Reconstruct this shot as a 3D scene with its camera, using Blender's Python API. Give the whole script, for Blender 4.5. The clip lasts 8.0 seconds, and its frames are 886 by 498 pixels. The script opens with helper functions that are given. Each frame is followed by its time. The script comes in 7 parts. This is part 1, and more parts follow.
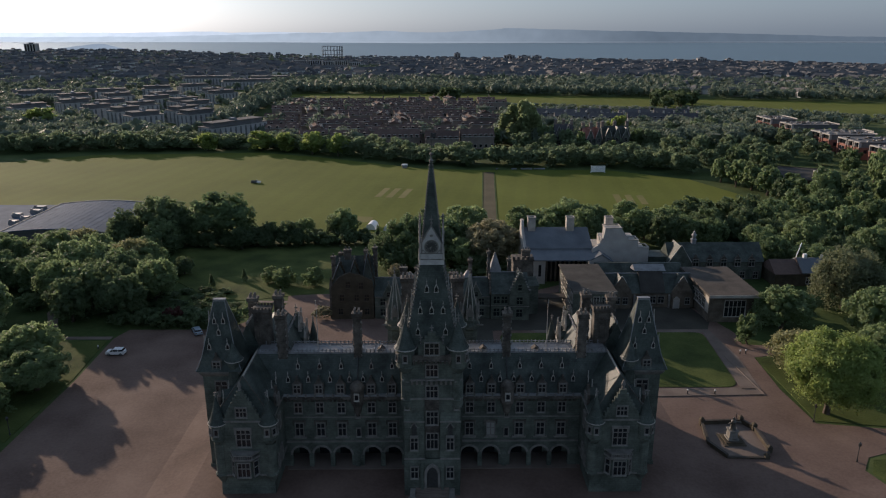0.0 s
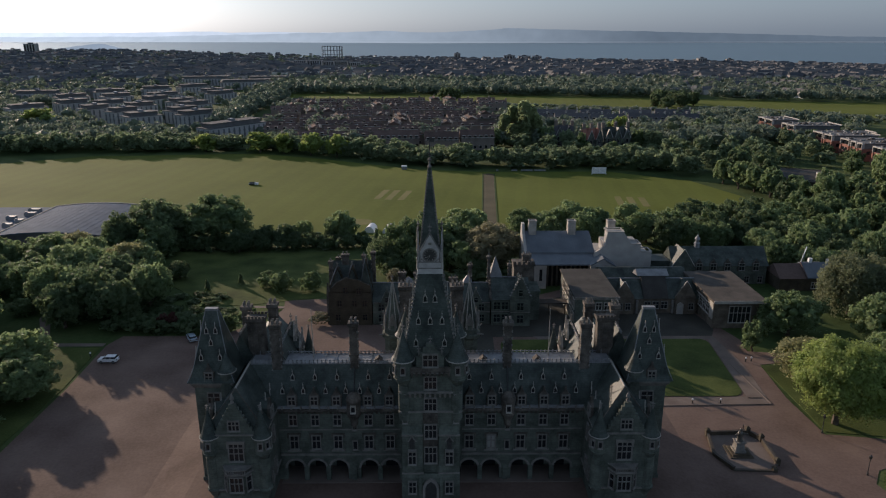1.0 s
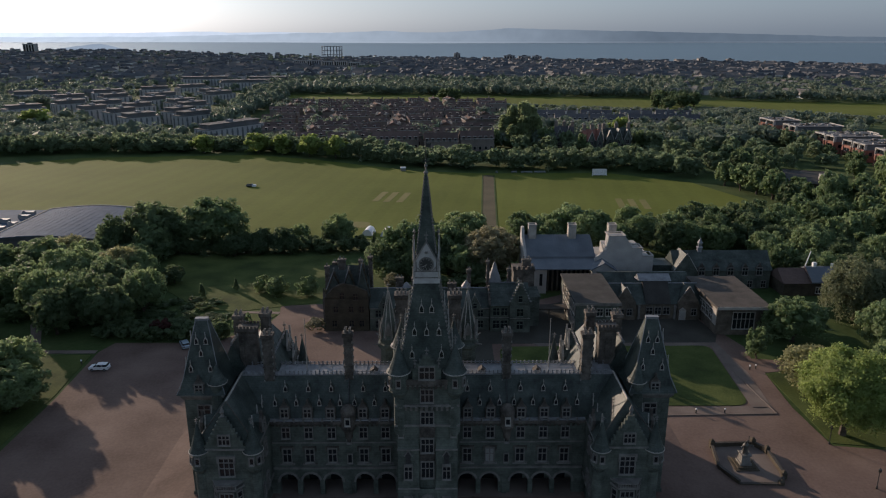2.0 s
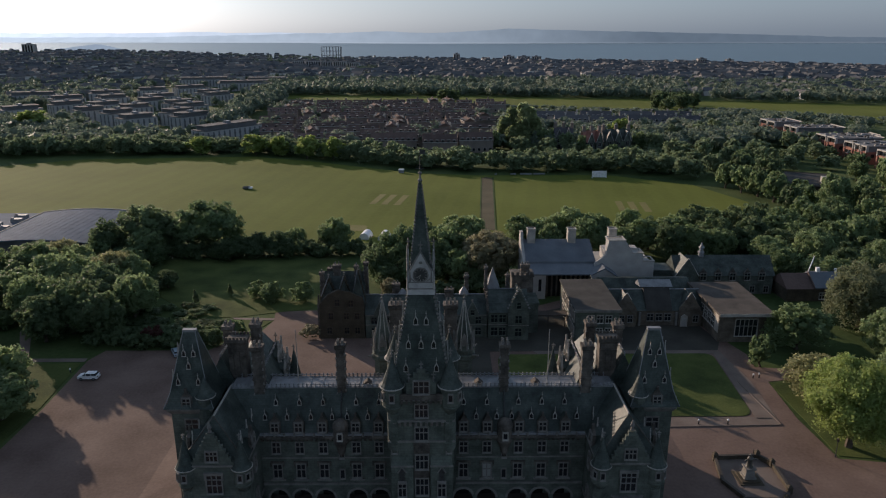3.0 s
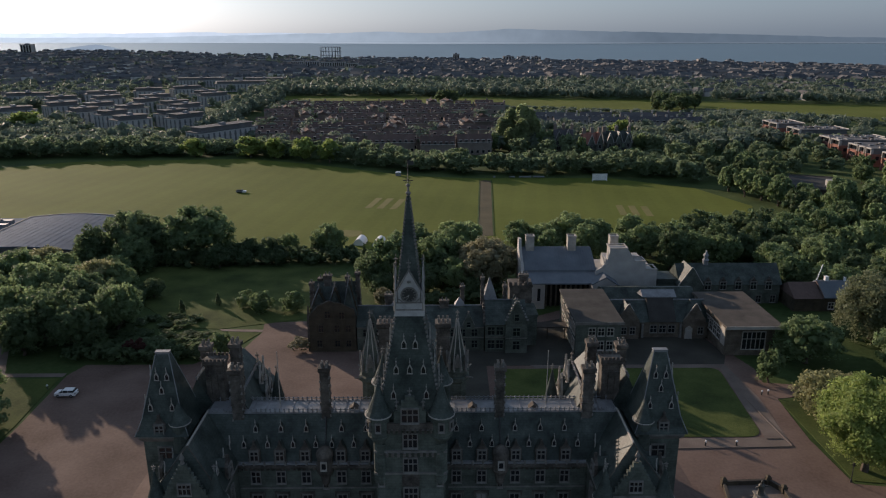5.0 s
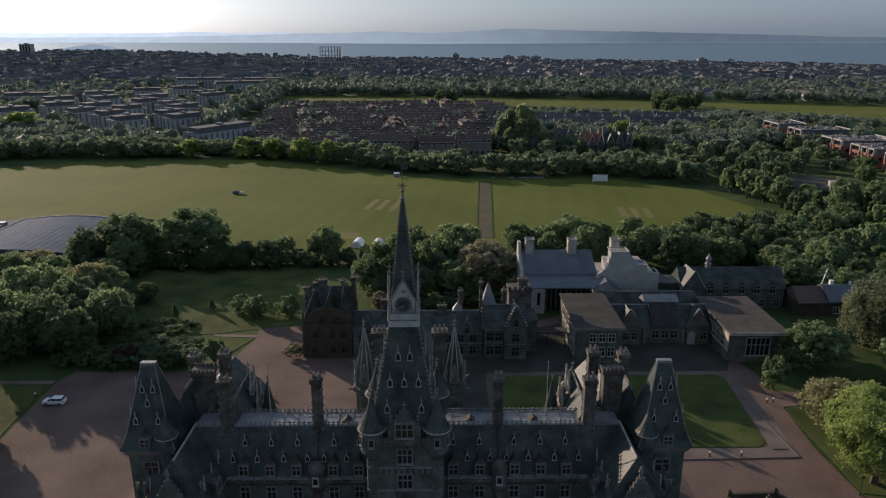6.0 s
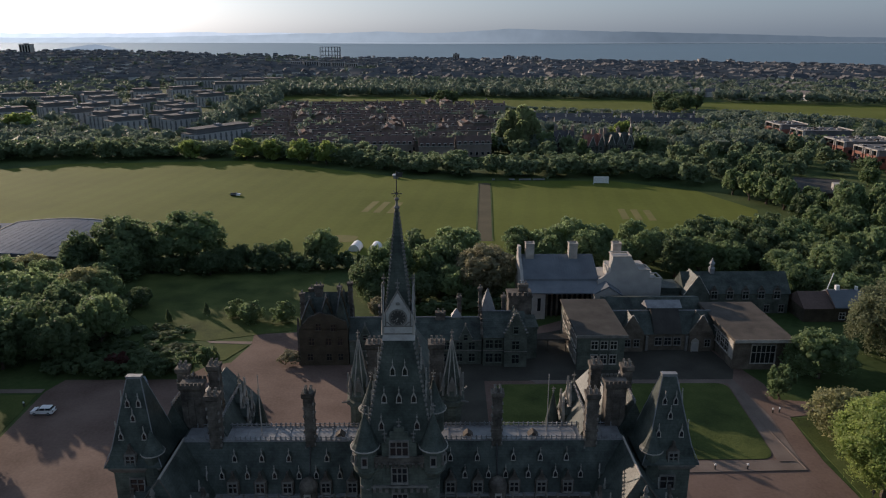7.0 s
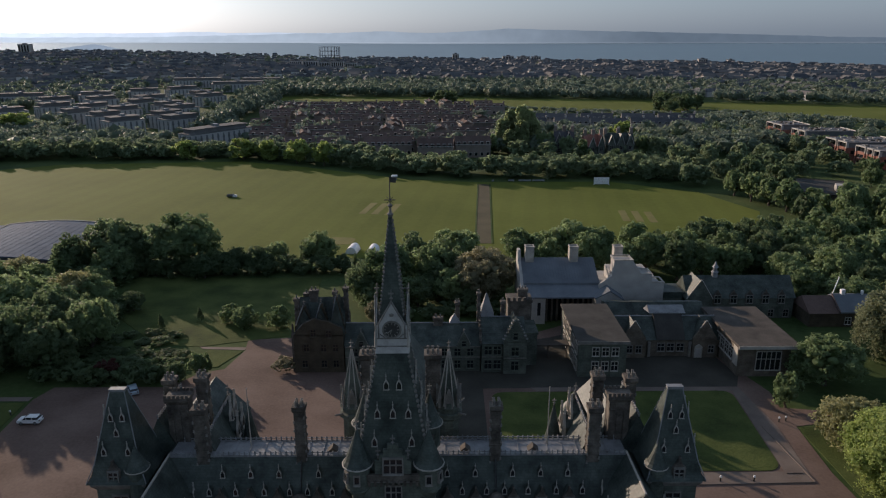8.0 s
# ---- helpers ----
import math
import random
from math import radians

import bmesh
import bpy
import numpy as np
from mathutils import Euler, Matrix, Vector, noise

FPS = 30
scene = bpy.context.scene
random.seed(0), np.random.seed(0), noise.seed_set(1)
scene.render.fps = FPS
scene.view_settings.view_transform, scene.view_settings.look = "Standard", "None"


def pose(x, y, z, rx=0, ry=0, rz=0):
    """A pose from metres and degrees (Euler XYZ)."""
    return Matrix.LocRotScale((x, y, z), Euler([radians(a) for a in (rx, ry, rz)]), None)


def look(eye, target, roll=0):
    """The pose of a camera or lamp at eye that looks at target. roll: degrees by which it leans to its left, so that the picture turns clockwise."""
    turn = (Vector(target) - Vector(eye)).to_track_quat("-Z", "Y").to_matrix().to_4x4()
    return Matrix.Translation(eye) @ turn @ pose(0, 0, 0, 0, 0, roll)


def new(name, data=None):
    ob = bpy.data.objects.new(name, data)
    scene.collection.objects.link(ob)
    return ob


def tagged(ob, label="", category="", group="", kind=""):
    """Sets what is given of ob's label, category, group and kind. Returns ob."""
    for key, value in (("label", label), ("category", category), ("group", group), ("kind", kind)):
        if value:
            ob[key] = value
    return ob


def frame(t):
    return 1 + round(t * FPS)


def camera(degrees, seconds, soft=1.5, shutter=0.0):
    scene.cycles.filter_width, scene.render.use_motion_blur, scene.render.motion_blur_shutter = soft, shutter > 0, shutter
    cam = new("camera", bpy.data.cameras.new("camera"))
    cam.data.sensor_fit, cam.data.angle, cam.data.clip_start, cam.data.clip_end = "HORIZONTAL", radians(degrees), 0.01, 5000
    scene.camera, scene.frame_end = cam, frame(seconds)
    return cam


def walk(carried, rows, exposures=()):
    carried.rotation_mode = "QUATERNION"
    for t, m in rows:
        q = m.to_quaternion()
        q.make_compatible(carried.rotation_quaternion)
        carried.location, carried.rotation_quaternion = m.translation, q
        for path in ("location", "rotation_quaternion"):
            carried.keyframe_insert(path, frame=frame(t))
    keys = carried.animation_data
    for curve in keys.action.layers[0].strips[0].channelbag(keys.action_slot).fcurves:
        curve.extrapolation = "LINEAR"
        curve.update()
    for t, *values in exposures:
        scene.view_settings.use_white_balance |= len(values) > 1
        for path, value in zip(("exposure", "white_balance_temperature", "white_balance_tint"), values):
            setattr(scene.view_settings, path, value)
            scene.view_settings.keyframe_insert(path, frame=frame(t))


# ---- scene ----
cam = camera(63.9, 8.0, 1.15)
PATH = [
    (0, (0.795, -0.684, 60.556), (0.813, 1.229, 59.973), -0.0),
    (0.5, (0.875, 0.822, 60.604), (0.893, 2.735, 60.021), -0.0),
    (1, (0.962, 2.321, 60.716), (0.98, 4.234, 60.133), -0.0),
    (1.5, (1.116, 3.768, 60.802), (1.134, 5.681, 60.219), -0.0),
    (3, (1.921, 8.278, 61.131), (1.94, 10.191, 60.549), 0.0),
    (3.5, (2.192, 9.75, 61.22), (2.212, 11.663, 60.639), 0.0),
    (4, (2.462, 11.306, 61.214), (2.48, 13.22, 60.633), 0.0),
    (4.5, (2.736, 12.873, 61.222), (2.755, 14.786, 60.641), 0.0),
    (6, (3.425, 17.475, 61.147), (3.445, 19.388, 60.565), 0.0),
    (6.5, (3.651, 18.997, 61.203), (3.671, 20.911, 60.621), 0.1),
    (7, (3.846, 20.549, 61.244), (3.865, 22.463, 60.662), 0.0),
    (7.5, (4.051, 22.158, 61.186), (4.071, 24.071, 60.603), 0.0),
    (8, (4.227, 23.716, 61.115), (4.247, 25.629, 60.533), 0.0),
]
walk(cam, [(t, look(eye, target, roll)) for t, eye, target, roll in PATH], [(0, 0.26, 5230, 9)])

# ---- light ----
SUN_SIDE, SUN_HIGH = 42.0, 14.0          # degrees to the left of straight ahead, degrees over the horizon
world = bpy.data.worlds.new("sky")
scene.world = world
world.use_nodes = True
wn, wl = world.node_tree.nodes, world.node_tree.links
sky = wn.new("ShaderNodeTexSky")
sky.sky_type, sky.sun_disc = "NISHITA", False
sky.sun_elevation, sky.sun_rotation = radians(SUN_HIGH), radians(-SUN_SIDE)
sky.altitude, sky.air_density, sky.dust_density, sky.ozone_density = 100, 1.0, 1.7, 1.5
hazy = wn.new("ShaderNodeHueSaturation")
hazy.inputs["Saturation"].default_value = 0.58
veil = wn.new("ShaderNodeMix")              # a thin even veil of high cloud over the clear sky
veil.data_type = "RGBA"
veil.inputs[0].default_value = 0.5
veil.inputs[7].default_value = (2.25, 2.45, 2.7, 1)
wl.new(sky.outputs[0], hazy.inputs["Color"])
wl.new(hazy.outputs[0], veil.inputs[6])
wl.new(veil.outputs[2], wn["Background"].inputs[0])
wn["Background"].inputs[1].default_value = 0.096
sun = new("sun", bpy.data.lights.new("sun", "SUN"))
sun.data.energy, sun.data.angle, sun.data.color = 4.7, radians(0.6), (1.0, 0.68, 0.42)
sa, sh = radians(SUN_SIDE), radians(SUN_HIGH)
sun.matrix_world = look((-math.sin(sa) * math.cos(sh) * 300, math.cos(sa) * math.cos(sh) * 300, math.sin(sh) * 300), (0, 0, 0))


# ---- materials ----
def shade(name, stops, scale=1.0, fine=8.0, rough=0.85, bump=0.3, spec=0.3, metal=0.0, island=0.0, rand=0.0, detail=6, stretch=(1, 1, 1)):
    """A surface with two scales of variation: stops are two or three colours, from dark to light."""
    m = bpy.data.materials.new(name)
    m.use_nodes = True
    n, l = m.node_tree.nodes, m.node_tree.links
    p = n["Principled BSDF"]
    co = n.new("ShaderNodeTexCoord")
    mp = n.new("ShaderNodeMapping")
    mp.inputs["Scale"].default_value = stretch
    l.new(co.outputs["Object"], mp.inputs[0])
    a, b = n.new("ShaderNodeTexNoise"), n.new("ShaderNodeTexNoise")
    a.inputs["Scale"].default_value, a.inputs["Detail"].default_value = scale, detail
    b.inputs["Scale"].default_value, b.inputs["Detail"].default_value = fine, 4
    l.new(mp.outputs[0], a.inputs["Vector"]), l.new(mp.outputs[0], b.inputs["Vector"])
    mix = n.new("ShaderNodeMath")
    mix.operation = "MULTIPLY_ADD"
    l.new(b.outputs[0], mix.inputs[0])
    mix.inputs[1].default_value = 0.45
    add = n.new("ShaderNodeMath")
    add.operation = "MULTIPLY_ADD"
    l.new(a.outputs[0], add.inputs[0])
    add.inputs[1].default_value, add.inputs[2].default_value = 1.3, -0.37
    l.new(add.outputs[0], mix.inputs[2])
    last = mix.outputs[0]
    if island or rand:
        src = n.new("ShaderNodeNewGeometry").outputs["Random Per Island"] if island else n.new("ShaderNodeObjectInfo").outputs["Random"]
        r = n.new("ShaderNodeMath")
        r.operation = "MULTIPLY_ADD"
        l.new(src, r.inputs[0])
        r.inputs[1].default_value = island or rand
        r.inputs[2].default_value = -0.5 * (island or rand)
        s = n.new("ShaderNodeMath")
        l.new(r.outputs[0], s.inputs[0]), l.new(last, s.inputs[1])
        last = s.outputs[0]
    ramp = n.new("ShaderNodeValToRGB")
    e = ramp.color_ramp.elements
    e[0].position, e[1].position = 0.2, 0.85
    e[0].color, e[1].color = (*stops[0], 1), (*stops[-1], 1)
    if len(stops) > 2:
        e.new(0.5).color = (*stops[1], 1)
    l.new(last, ramp.inputs[0])
    l.new(ramp.outputs[0], p.inputs["Base Color"])
    p.inputs["Roughness"].default_value, p.inputs["Metallic"].default_value = rough, metal
    p.inputs["Specular IOR Level"].default_value = spec
    if bump:
        bp = n.new("ShaderNodeBump")
        bp.inputs["Strength"].default_value, bp.inputs["Distance"].default_value = bump, 0.1
        l.new(b.outputs[0], bp.inputs["Height"])
        l.new(bp.outputs[0], p.inputs["Normal"])
    return m


def courses(m, width, height, dark=0.6, strength=0.5, axis="xz"):
    """Adds courses of blocks or slates to a surface: joints a little darker, each piece of its own tone."""
    n, l = m.node_tree.nodes, m.node_tree.links
    p = n["Principled BSDF"]
    old = p.inputs["Base Color"].links[0].from_socket
    co = n.new("ShaderNodeTexCoord")
    sep, com = n.new("ShaderNodeSeparateXYZ"), n.new("ShaderNodeCombineXYZ")
    l.new(co.outputs["Object"], sep.inputs[0])
    s = n.new("ShaderNodeMath")
    l.new(sep.outputs[0], s.inputs[0]), l.new(sep.outputs[1], s.inputs[1])
    l.new(s.outputs[0], com.inputs[0])
    l.new(sep.outputs[2] if axis == "xz" else sep.outputs[1], com.inputs[1])
    br = n.new("ShaderNodeTexBrick")
    br.inputs["Scale"].default_value = 1.0
    br.inputs["Brick Width"].default_value, br.inputs["Row Height"].default_value = width, height
    br.inputs["Mortar Size"].default_value = height * 0.07
    br.inputs["Color1"].default_value, br.inputs["Color2"].default_value = (1, 1, 1, 1), (0.72, 0.72, 0.72, 1)
    br.inputs["Mortar"].default_value = (dark, dark, dark, 1)
    l.new(com.outputs[0], br.inputs["Vector"])
    mul = n.new("ShaderNodeMix")
    mul.data_type, mul.blend_type = "RGBA", "MULTIPLY"
    mul.inputs[0].default_value = strength
    l.new(old, mul.inputs[6]), l.new(br.outputs[0], mul.inputs[7])
    l.new(mul.outputs[2], p.inputs["Base Color"])
    return m


def leafy(name, dark, light, scale=0.35, glow=0.58, fuzz=0.0):
    """Foliage: leaves that let some light through, in tones that vary from clump to clump and tree to tree."""
    m = bpy.data.materials.new(name)
    m.use_nodes = True
    n, l = m.node_tree.nodes, m.node_tree.links
    p = n["Principled BSDF"]
    co, noise_, geo, info = n.new("ShaderNodeTexCoord"), n.new("ShaderNodeTexNoise"), n.new("ShaderNodeNewGeometry"), n.new("ShaderNodeObjectInfo")
    noise_.inputs["Scale"].default_value, noise_.inputs["Detail"].default_value = scale, 3
    l.new(co.outputs["Object"], noise_.inputs["Vector"])
    a = n.new("ShaderNodeMath")
    a.operation = "MULTIPLY_ADD"
    l.new(geo.outputs["Random Per Island"], a.inputs[0])
    a.inputs[1].default_value = 0.2
    l.new(noise_.outputs[0], a.inputs[2])
    b = n.new("ShaderNodeMath")
    b.operation = "MULTIPLY_ADD"
    l.new(info.outputs["Random"], b.inputs[0])
    b.inputs[1].default_value = 0.35
    l.new(a.outputs[0], b.inputs[2])
    ramp = n.new("ShaderNodeValToRGB")
    e = ramp.color_ramp.elements
    e[0].position, e[1].position = 0.4, 1.2
    e[0].color, e[1].color = (*dark, 1), (*light, 1)
    e[1].position = 1.0
    l.new(b.outputs[0], ramp.inputs[0])
    l.new(ramp.outputs[0], p.inputs["Base Color"])
    p.inputs["Roughness"].default_value, p.inputs["Specular IOR Level"].default_value = 0.6, 0.25
    p.inputs["Sheen Weight"].default_value, p.inputs["Sheen Roughness"].default_value = fuzz, 0.5
    tr, mx = n.new("ShaderNodeBsdfTranslucent"), n.new("ShaderNodeMixShader")
    l.new(ramp.outputs[0], tr.inputs[0])
    mx.inputs[0].default_value = glow
    l.new(p.outputs[0], mx.inputs[1]), l.new(tr.outputs[0], mx.inputs[2])
    l.new(mx.outputs[0], n["Material Output"].inputs[0])
    return m


def glassy(name, tint=(0.015, 0.018, 0.022), rough=0.12):
    m = bpy.data.materials.new(name)
    m.use_nodes = True
    p = m.node_tree.nodes["Principled BSDF"]
    p.inputs["Base Color"].default_value = (*tint, 1)
    p.inputs["Roughness"].default_value, p.inputs["Specular IOR Level"].default_value = rough, 0.6
    return m


STONE = courses(shade("grey_sandstone", [(0.047, 0.054, 0.044), (0.1, 0.112, 0.092), (0.163, 0.177, 0.146)], 0.45, 3, 0.9, 0.5), 0.8, 0.34, 0.55, 0.6)
STACK = courses(shade("dark_brown_sandstone", [(0.034, 0.03, 0.026), (0.1, 0.088, 0.074), (0.19, 0.168, 0.14)], 0.7, 4, 0.9, 0.5), 0.6, 0.3, 0.6, 0.5)
TRIM = shade("dressed_sandstone", [(0.11, 0.105, 0.095), (0.24, 0.225, 0.2)], 0.9, 6, 0.85, 0.3)
BRIGHT = shade("bright_pale_stone", [(0.3, 0.29, 0.275), (0.5, 0.48, 0.45)], 0.8, 5, 0.85, 0.3)
PALE = shade("pale_sandstone", [(0.25, 0.235, 0.21), (0.42, 0.39, 0.34)], 0.8, 5, 0.85, 0.3)
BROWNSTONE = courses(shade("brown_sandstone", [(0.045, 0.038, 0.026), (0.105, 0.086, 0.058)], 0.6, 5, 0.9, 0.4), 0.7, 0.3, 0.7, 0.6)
SLATE = courses(shade("slate", [(0.024, 0.031, 0.027), (0.058, 0.07, 0.061), (0.105, 0.12, 0.102)], 0.5, 3, 0.52, 0.25, 0.22), 0.42, 0.26, 0.5, 0.55)
LEAD = shade("lead_sheet", [(0.13, 0.133, 0.138), (0.25, 0.253, 0.258)], 0.8, 6, 0.5, 0.15, 0.5)
METAL_ROOF = shade("blue_grey_metal_roof", [(0.066, 0.094, 0.135), (0.105, 0.142, 0.195)], 0.3, 3, 0.9, 0.1, 0.1)
DARK_FELT = shade("dark_felt_roof", [(0.028, 0.027, 0.024), (0.062, 0.058, 0.052)], 0.35, 4, 0.9, 0.2)
HALL_ROOF = shade("dark_seamed_metal_roof", [(0.112, 0.124, 0.14), (0.172, 0.186, 0.205)], 0.3, 3, 0.8, 0.1, 0.2)
FELT = shade("weathered_felt_roof", [(0.042, 0.037, 0.031), (0.092, 0.08, 0.067)], 0.35, 4, 0.9, 0.2)
WARM = courses(shade("warm_brown_stone", [(0.07, 0.058, 0.044), (0.13, 0.11, 0.085), (0.2, 0.17, 0.13)], 0.6, 4, 0.9, 0.4), 0.7, 0.32, 0.6, 0.6)
HARL = shade("pale_render", [(0.29, 0.28, 0.262), (0.42, 0.4, 0.37)], 0.4, 5, 0.9, 0.15)
GLASS = glassy("dark_window_glass")
# Pale tint stands in for haze over the far windows.
FAR_GLASS = glassy("hazed_far_window_glass", (0.11, 0.12, 0.13), 0.35)
LIT_GLASS = glassy("pale_blind_behind_glass", (0.28, 0.27, 0.25), 0.2)
IRON = shade("dark_iron", [(0.02, 0.02, 0.02), (0.05, 0.05, 0.05)], 3, 20, 0.5, 0.1, 0.5)
RED_TILE = courses(shade("red_clay_tile", [(0.098, 0.073, 0.064), (0.17, 0.122, 0.103)], 0.2, 3, 0.95, 0.2, 0.1, rand=0.5), 0.5, 0.4, 0.7, 0.4)
GREY_TILE = shade("grey_concrete_tile", [(0.06, 0.06, 0.066), (0.115, 0.11, 0.11)], 0.2, 3, 0.7, 0.2, rand=0.5)
BRICK = courses(shade("red_brick", [(0.18, 0.088, 0.066), (0.3, 0.148, 0.112)], 0.3, 4, 0.9, 0.2, rand=0.3), 0.5, 0.25, 0.8, 0.4)
WHITE = shade("white_render", [(0.34, 0.338, 0.33), (0.46, 0.455, 0.445)], 0.2, 3, 0.85, 0.1)
PALE_ROOF = shade("pale_flat_roof", [(0.12, 0.12, 0.122), (0.19, 0.188, 0.184)], 0.15, 2, 0.95, 0.1, 0.1, rand=0.3)
ROOF_GREY = shade("grey_flat_roof", [(0.1, 0.1, 0.104), (0.17, 0.168, 0.166)], 0.15, 2, 0.95, 0.1, 0.1, rand=0.3)
GRAVEL = shade("red_gravel", [(0.087, 0.058, 0.046), (0.136, 0.095, 0.076), (0.184, 0.133, 0.107)], 0.1, 2.2, 0.95, 0.35, detail=9)
TARMAC = shade("grey_tarmac", [(0.034, 0.033, 0.026), (0.064, 0.061, 0.049)], 0.2, 4, 0.9, 0.2, detail=8)
FLAGS = shade("worn_stone_path", [(0.12, 0.095, 0.08), (0.19, 0.155, 0.13)], 0.3, 5, 0.9, 0.2)
LAWN = shade("mown_lawn", [(0.036, 0.05, 0.016), (0.068, 0.087, 0.025), (0.102, 0.121, 0.037)], 0.15, 3, 0.95, 0.9, 0.1, detail=8)
ROUGH_GRASS = shade("rough_grass", [(0.03, 0.05, 0.015), (0.06, 0.085, 0.028), (0.1, 0.12, 0.045)], 0.05, 0.9, 0.95, 0.5, 0.1, detail=9)
WATER = shade("sea_water", [(0.018, 0.046, 0.06), (0.03, 0.068, 0.086)], 0.002, 0.05, 0.3, 0.1, 0.5, stretch=(1, 3, 1))
BARK = shade("bark", [(0.05, 0.04, 0.03), (0.13, 0.105, 0.08)], 2, 9, 0.95, 0.6)
PAINT = shade("white_paint", [(0.7, 0.7, 0.7), (0.8, 0.8, 0.8)], 1, 9, 0.4, 0.02, 0.5)
DARK_BRONZE = shade("dark_bronze", [(0.035, 0.035, 0.03), (0.09, 0.085, 0.07)], 2, 9, 0.5, 0.2, 0.5)
RUBBER = shade("black_rubber", [(0.015, 0.015, 0.015), (0.03, 0.03, 0.03)], 4, 20, 0.8, 0.1)
SILVER = shade("silver_blue_paint", [(0.3, 0.36, 0.42), (0.38, 0.44, 0.5)], 1, 9, 0.3, 0.02, 0.5, 0.3)
LEAF = leafy("green_leaves", (0.112, 0.166, 0.078), (0.26, 0.33, 0.155), glow=0.64)
LEAF_DARK = leafy("dark_green_leaves", (0.078, 0.115, 0.058), (0.18, 0.235, 0.115), glow=0.64)
LEAF_LIME = leafy("young_yellow_green_leaves", (0.2, 0.26, 0.07), (0.32, 0.39, 0.12), glow=0.62)
LEAF_OLIVE = leafy("olive_brown_leaves", (0.15, 0.148, 0.088), (0.285, 0.275, 0.17))
LEAF_GREY = leafy("grey_green_leaves", (0.12, 0.14, 0.075), (0.27, 0.295, 0.165))
LEAF_POPLAR = leafy("pale_poplar_leaves", (0.22, 0.27, 0.135), (0.42, 0.48, 0.25), glow=0.75)
LEAF_PALE = leafy("pale_olive_young_leaves", (0.24, 0.25, 0.115), (0.38, 0.375, 0.2), glow=0.6)
# Bluer than LEAF: haze over farther trees is put into the colour.
LEAF_WOOD = leafy("woodland_leaves_in_haze", (0.11, 0.154, 0.086), (0.245, 0.305, 0.172), glow=0.64)
LEAF_RED = leafy("red_purple_leaves", (0.07, 0.032, 0.028), (0.13, 0.06, 0.05))
# Paler, bluer tone and slight sheen stand in for haze on distant trees.
LEAF_FAR = leafy("distant_leaves_in_haze", (0.112, 0.148, 0.108), (0.165, 0.205, 0.142), 0.02, 0.5, 0.1)


# ---- small tools ----
class Geo:
    """Collects the faces of one mesh."""

    def __init__(self):
        self.v, self.f = [], []

    def put(self, verts, faces):
        k = len(self.v)
        self.v += [tuple(p) for p in verts]
        self.f += [tuple(k + i for i in f) for f in faces]
        return self

    def taper(self, a, za, b, zb):
        """A solid between the rectangle a (x0, y0, x1, y1) at za and the rectangle b at zb."""
        pts = [(r[i], r[j], z) for r, z in ((a, za), (b, zb)) for i, j in ((0, 1), (2, 1), (2, 3), (0, 3))]
        return self.put(pts, [(3, 2, 1, 0), (4, 5, 6, 7), (0, 1, 5, 4), (1, 2, 6, 5), (2, 3, 7, 6), (3, 0, 4, 7)])

    def box(self, x0, y0, z0, x1, y1, z1):
        return self.taper((x0, y0, x1, y1), z0, (x0, y0, x1, y1), z1)

    def lathe(self, x, y, profile, n=10, turn=0.0):
        """A turned solid from (radius, height) pairs, from the bottom up."""
        ring = [(math.cos(turn + 2 * math.pi * i / n), math.sin(turn + 2 * math.pi * i / n)) for i in range(n)]
        pts = [(x + r * c, y + r * s, z) for r, z in profile for c, s in ring]
        faces = [tuple(reversed(range(n)))]
        for k in range(len(profile) - 1):
            for i in range(n):
                j = (i + 1) % n
                faces.append((k * n + i, k * n + j, k * n + n + j, k * n + n + i))
        faces.append(tuple(range(n * (len(profile) - 1), n * len(profile))))
        return self.put(pts, faces)

    def extrude(self, outline, axis, lo, hi):
        """A flat outline pushed along an axis: 'y' takes (x, z) pairs, 'x' takes (y, z), 'z' takes (x, y)."""
        n = len(outline)
        place = {"y": lambda p, d: (p[0], d, p[1]), "x": lambda p, d: (d, p[0], p[1]), "z": lambda p, d: (p[0], p[1], d)}[axis]
        pts = [place(p, lo) for p in outline] + [place(p, hi) for p in outline]
        return self.put(pts, [tuple(range(n)), tuple(reversed(range(n, 2 * n)))] + [(i, (i + 1) % n, n + (i + 1) % n, n + i) for i in range(n)])

    def rod(self, p, q, r, n=6, r2=None):
        p, q = Vector(p), Vector(q)
        w = (q - p).normalized()
        u = w.orthogonal().normalized()
        s = w.cross(u)
        r2 = r if r2 is None else r2
        ring = [(math.cos(2 * math.pi * i / n), math.sin(2 * math.pi * i / n)) for i in range(n)]
        pts = [p + r * (c * u + d * s) for c, d in ring] + [q + r2 * (c * u + d * s) for c, d in ring]
        return self.put(pts, [tuple(reversed(range(n))), tuple(range(n, 2 * n))] + [(i, (i + 1) % n, n + (i + 1) % n, n + i) for i in range(n)])

    def mesh(self, name, mat):
        me = bpy.data.meshes.new(name)
        me.from_pydata(self.v, [], self.f)
        if len(self.f) < 6000:
            bm = bmesh.new()
            bm.from_mesh(me)
            bmesh.ops.recalc_face_normals(bm, faces=bm.faces)
            bm.to_mesh(me)
            bm.free()
        me.materials.append(mat)
        return me


def part(name, geo, mat, parent, label="", at=None):
    """One mesh under a thing or a part."""
    ob = new(name, geo if isinstance(geo, bpy.types.Mesh) else geo.mesh(name, mat))
    ob.parent = parent
    if at is not None:
        ob.matrix_basis = at
    return tagged(ob, label)


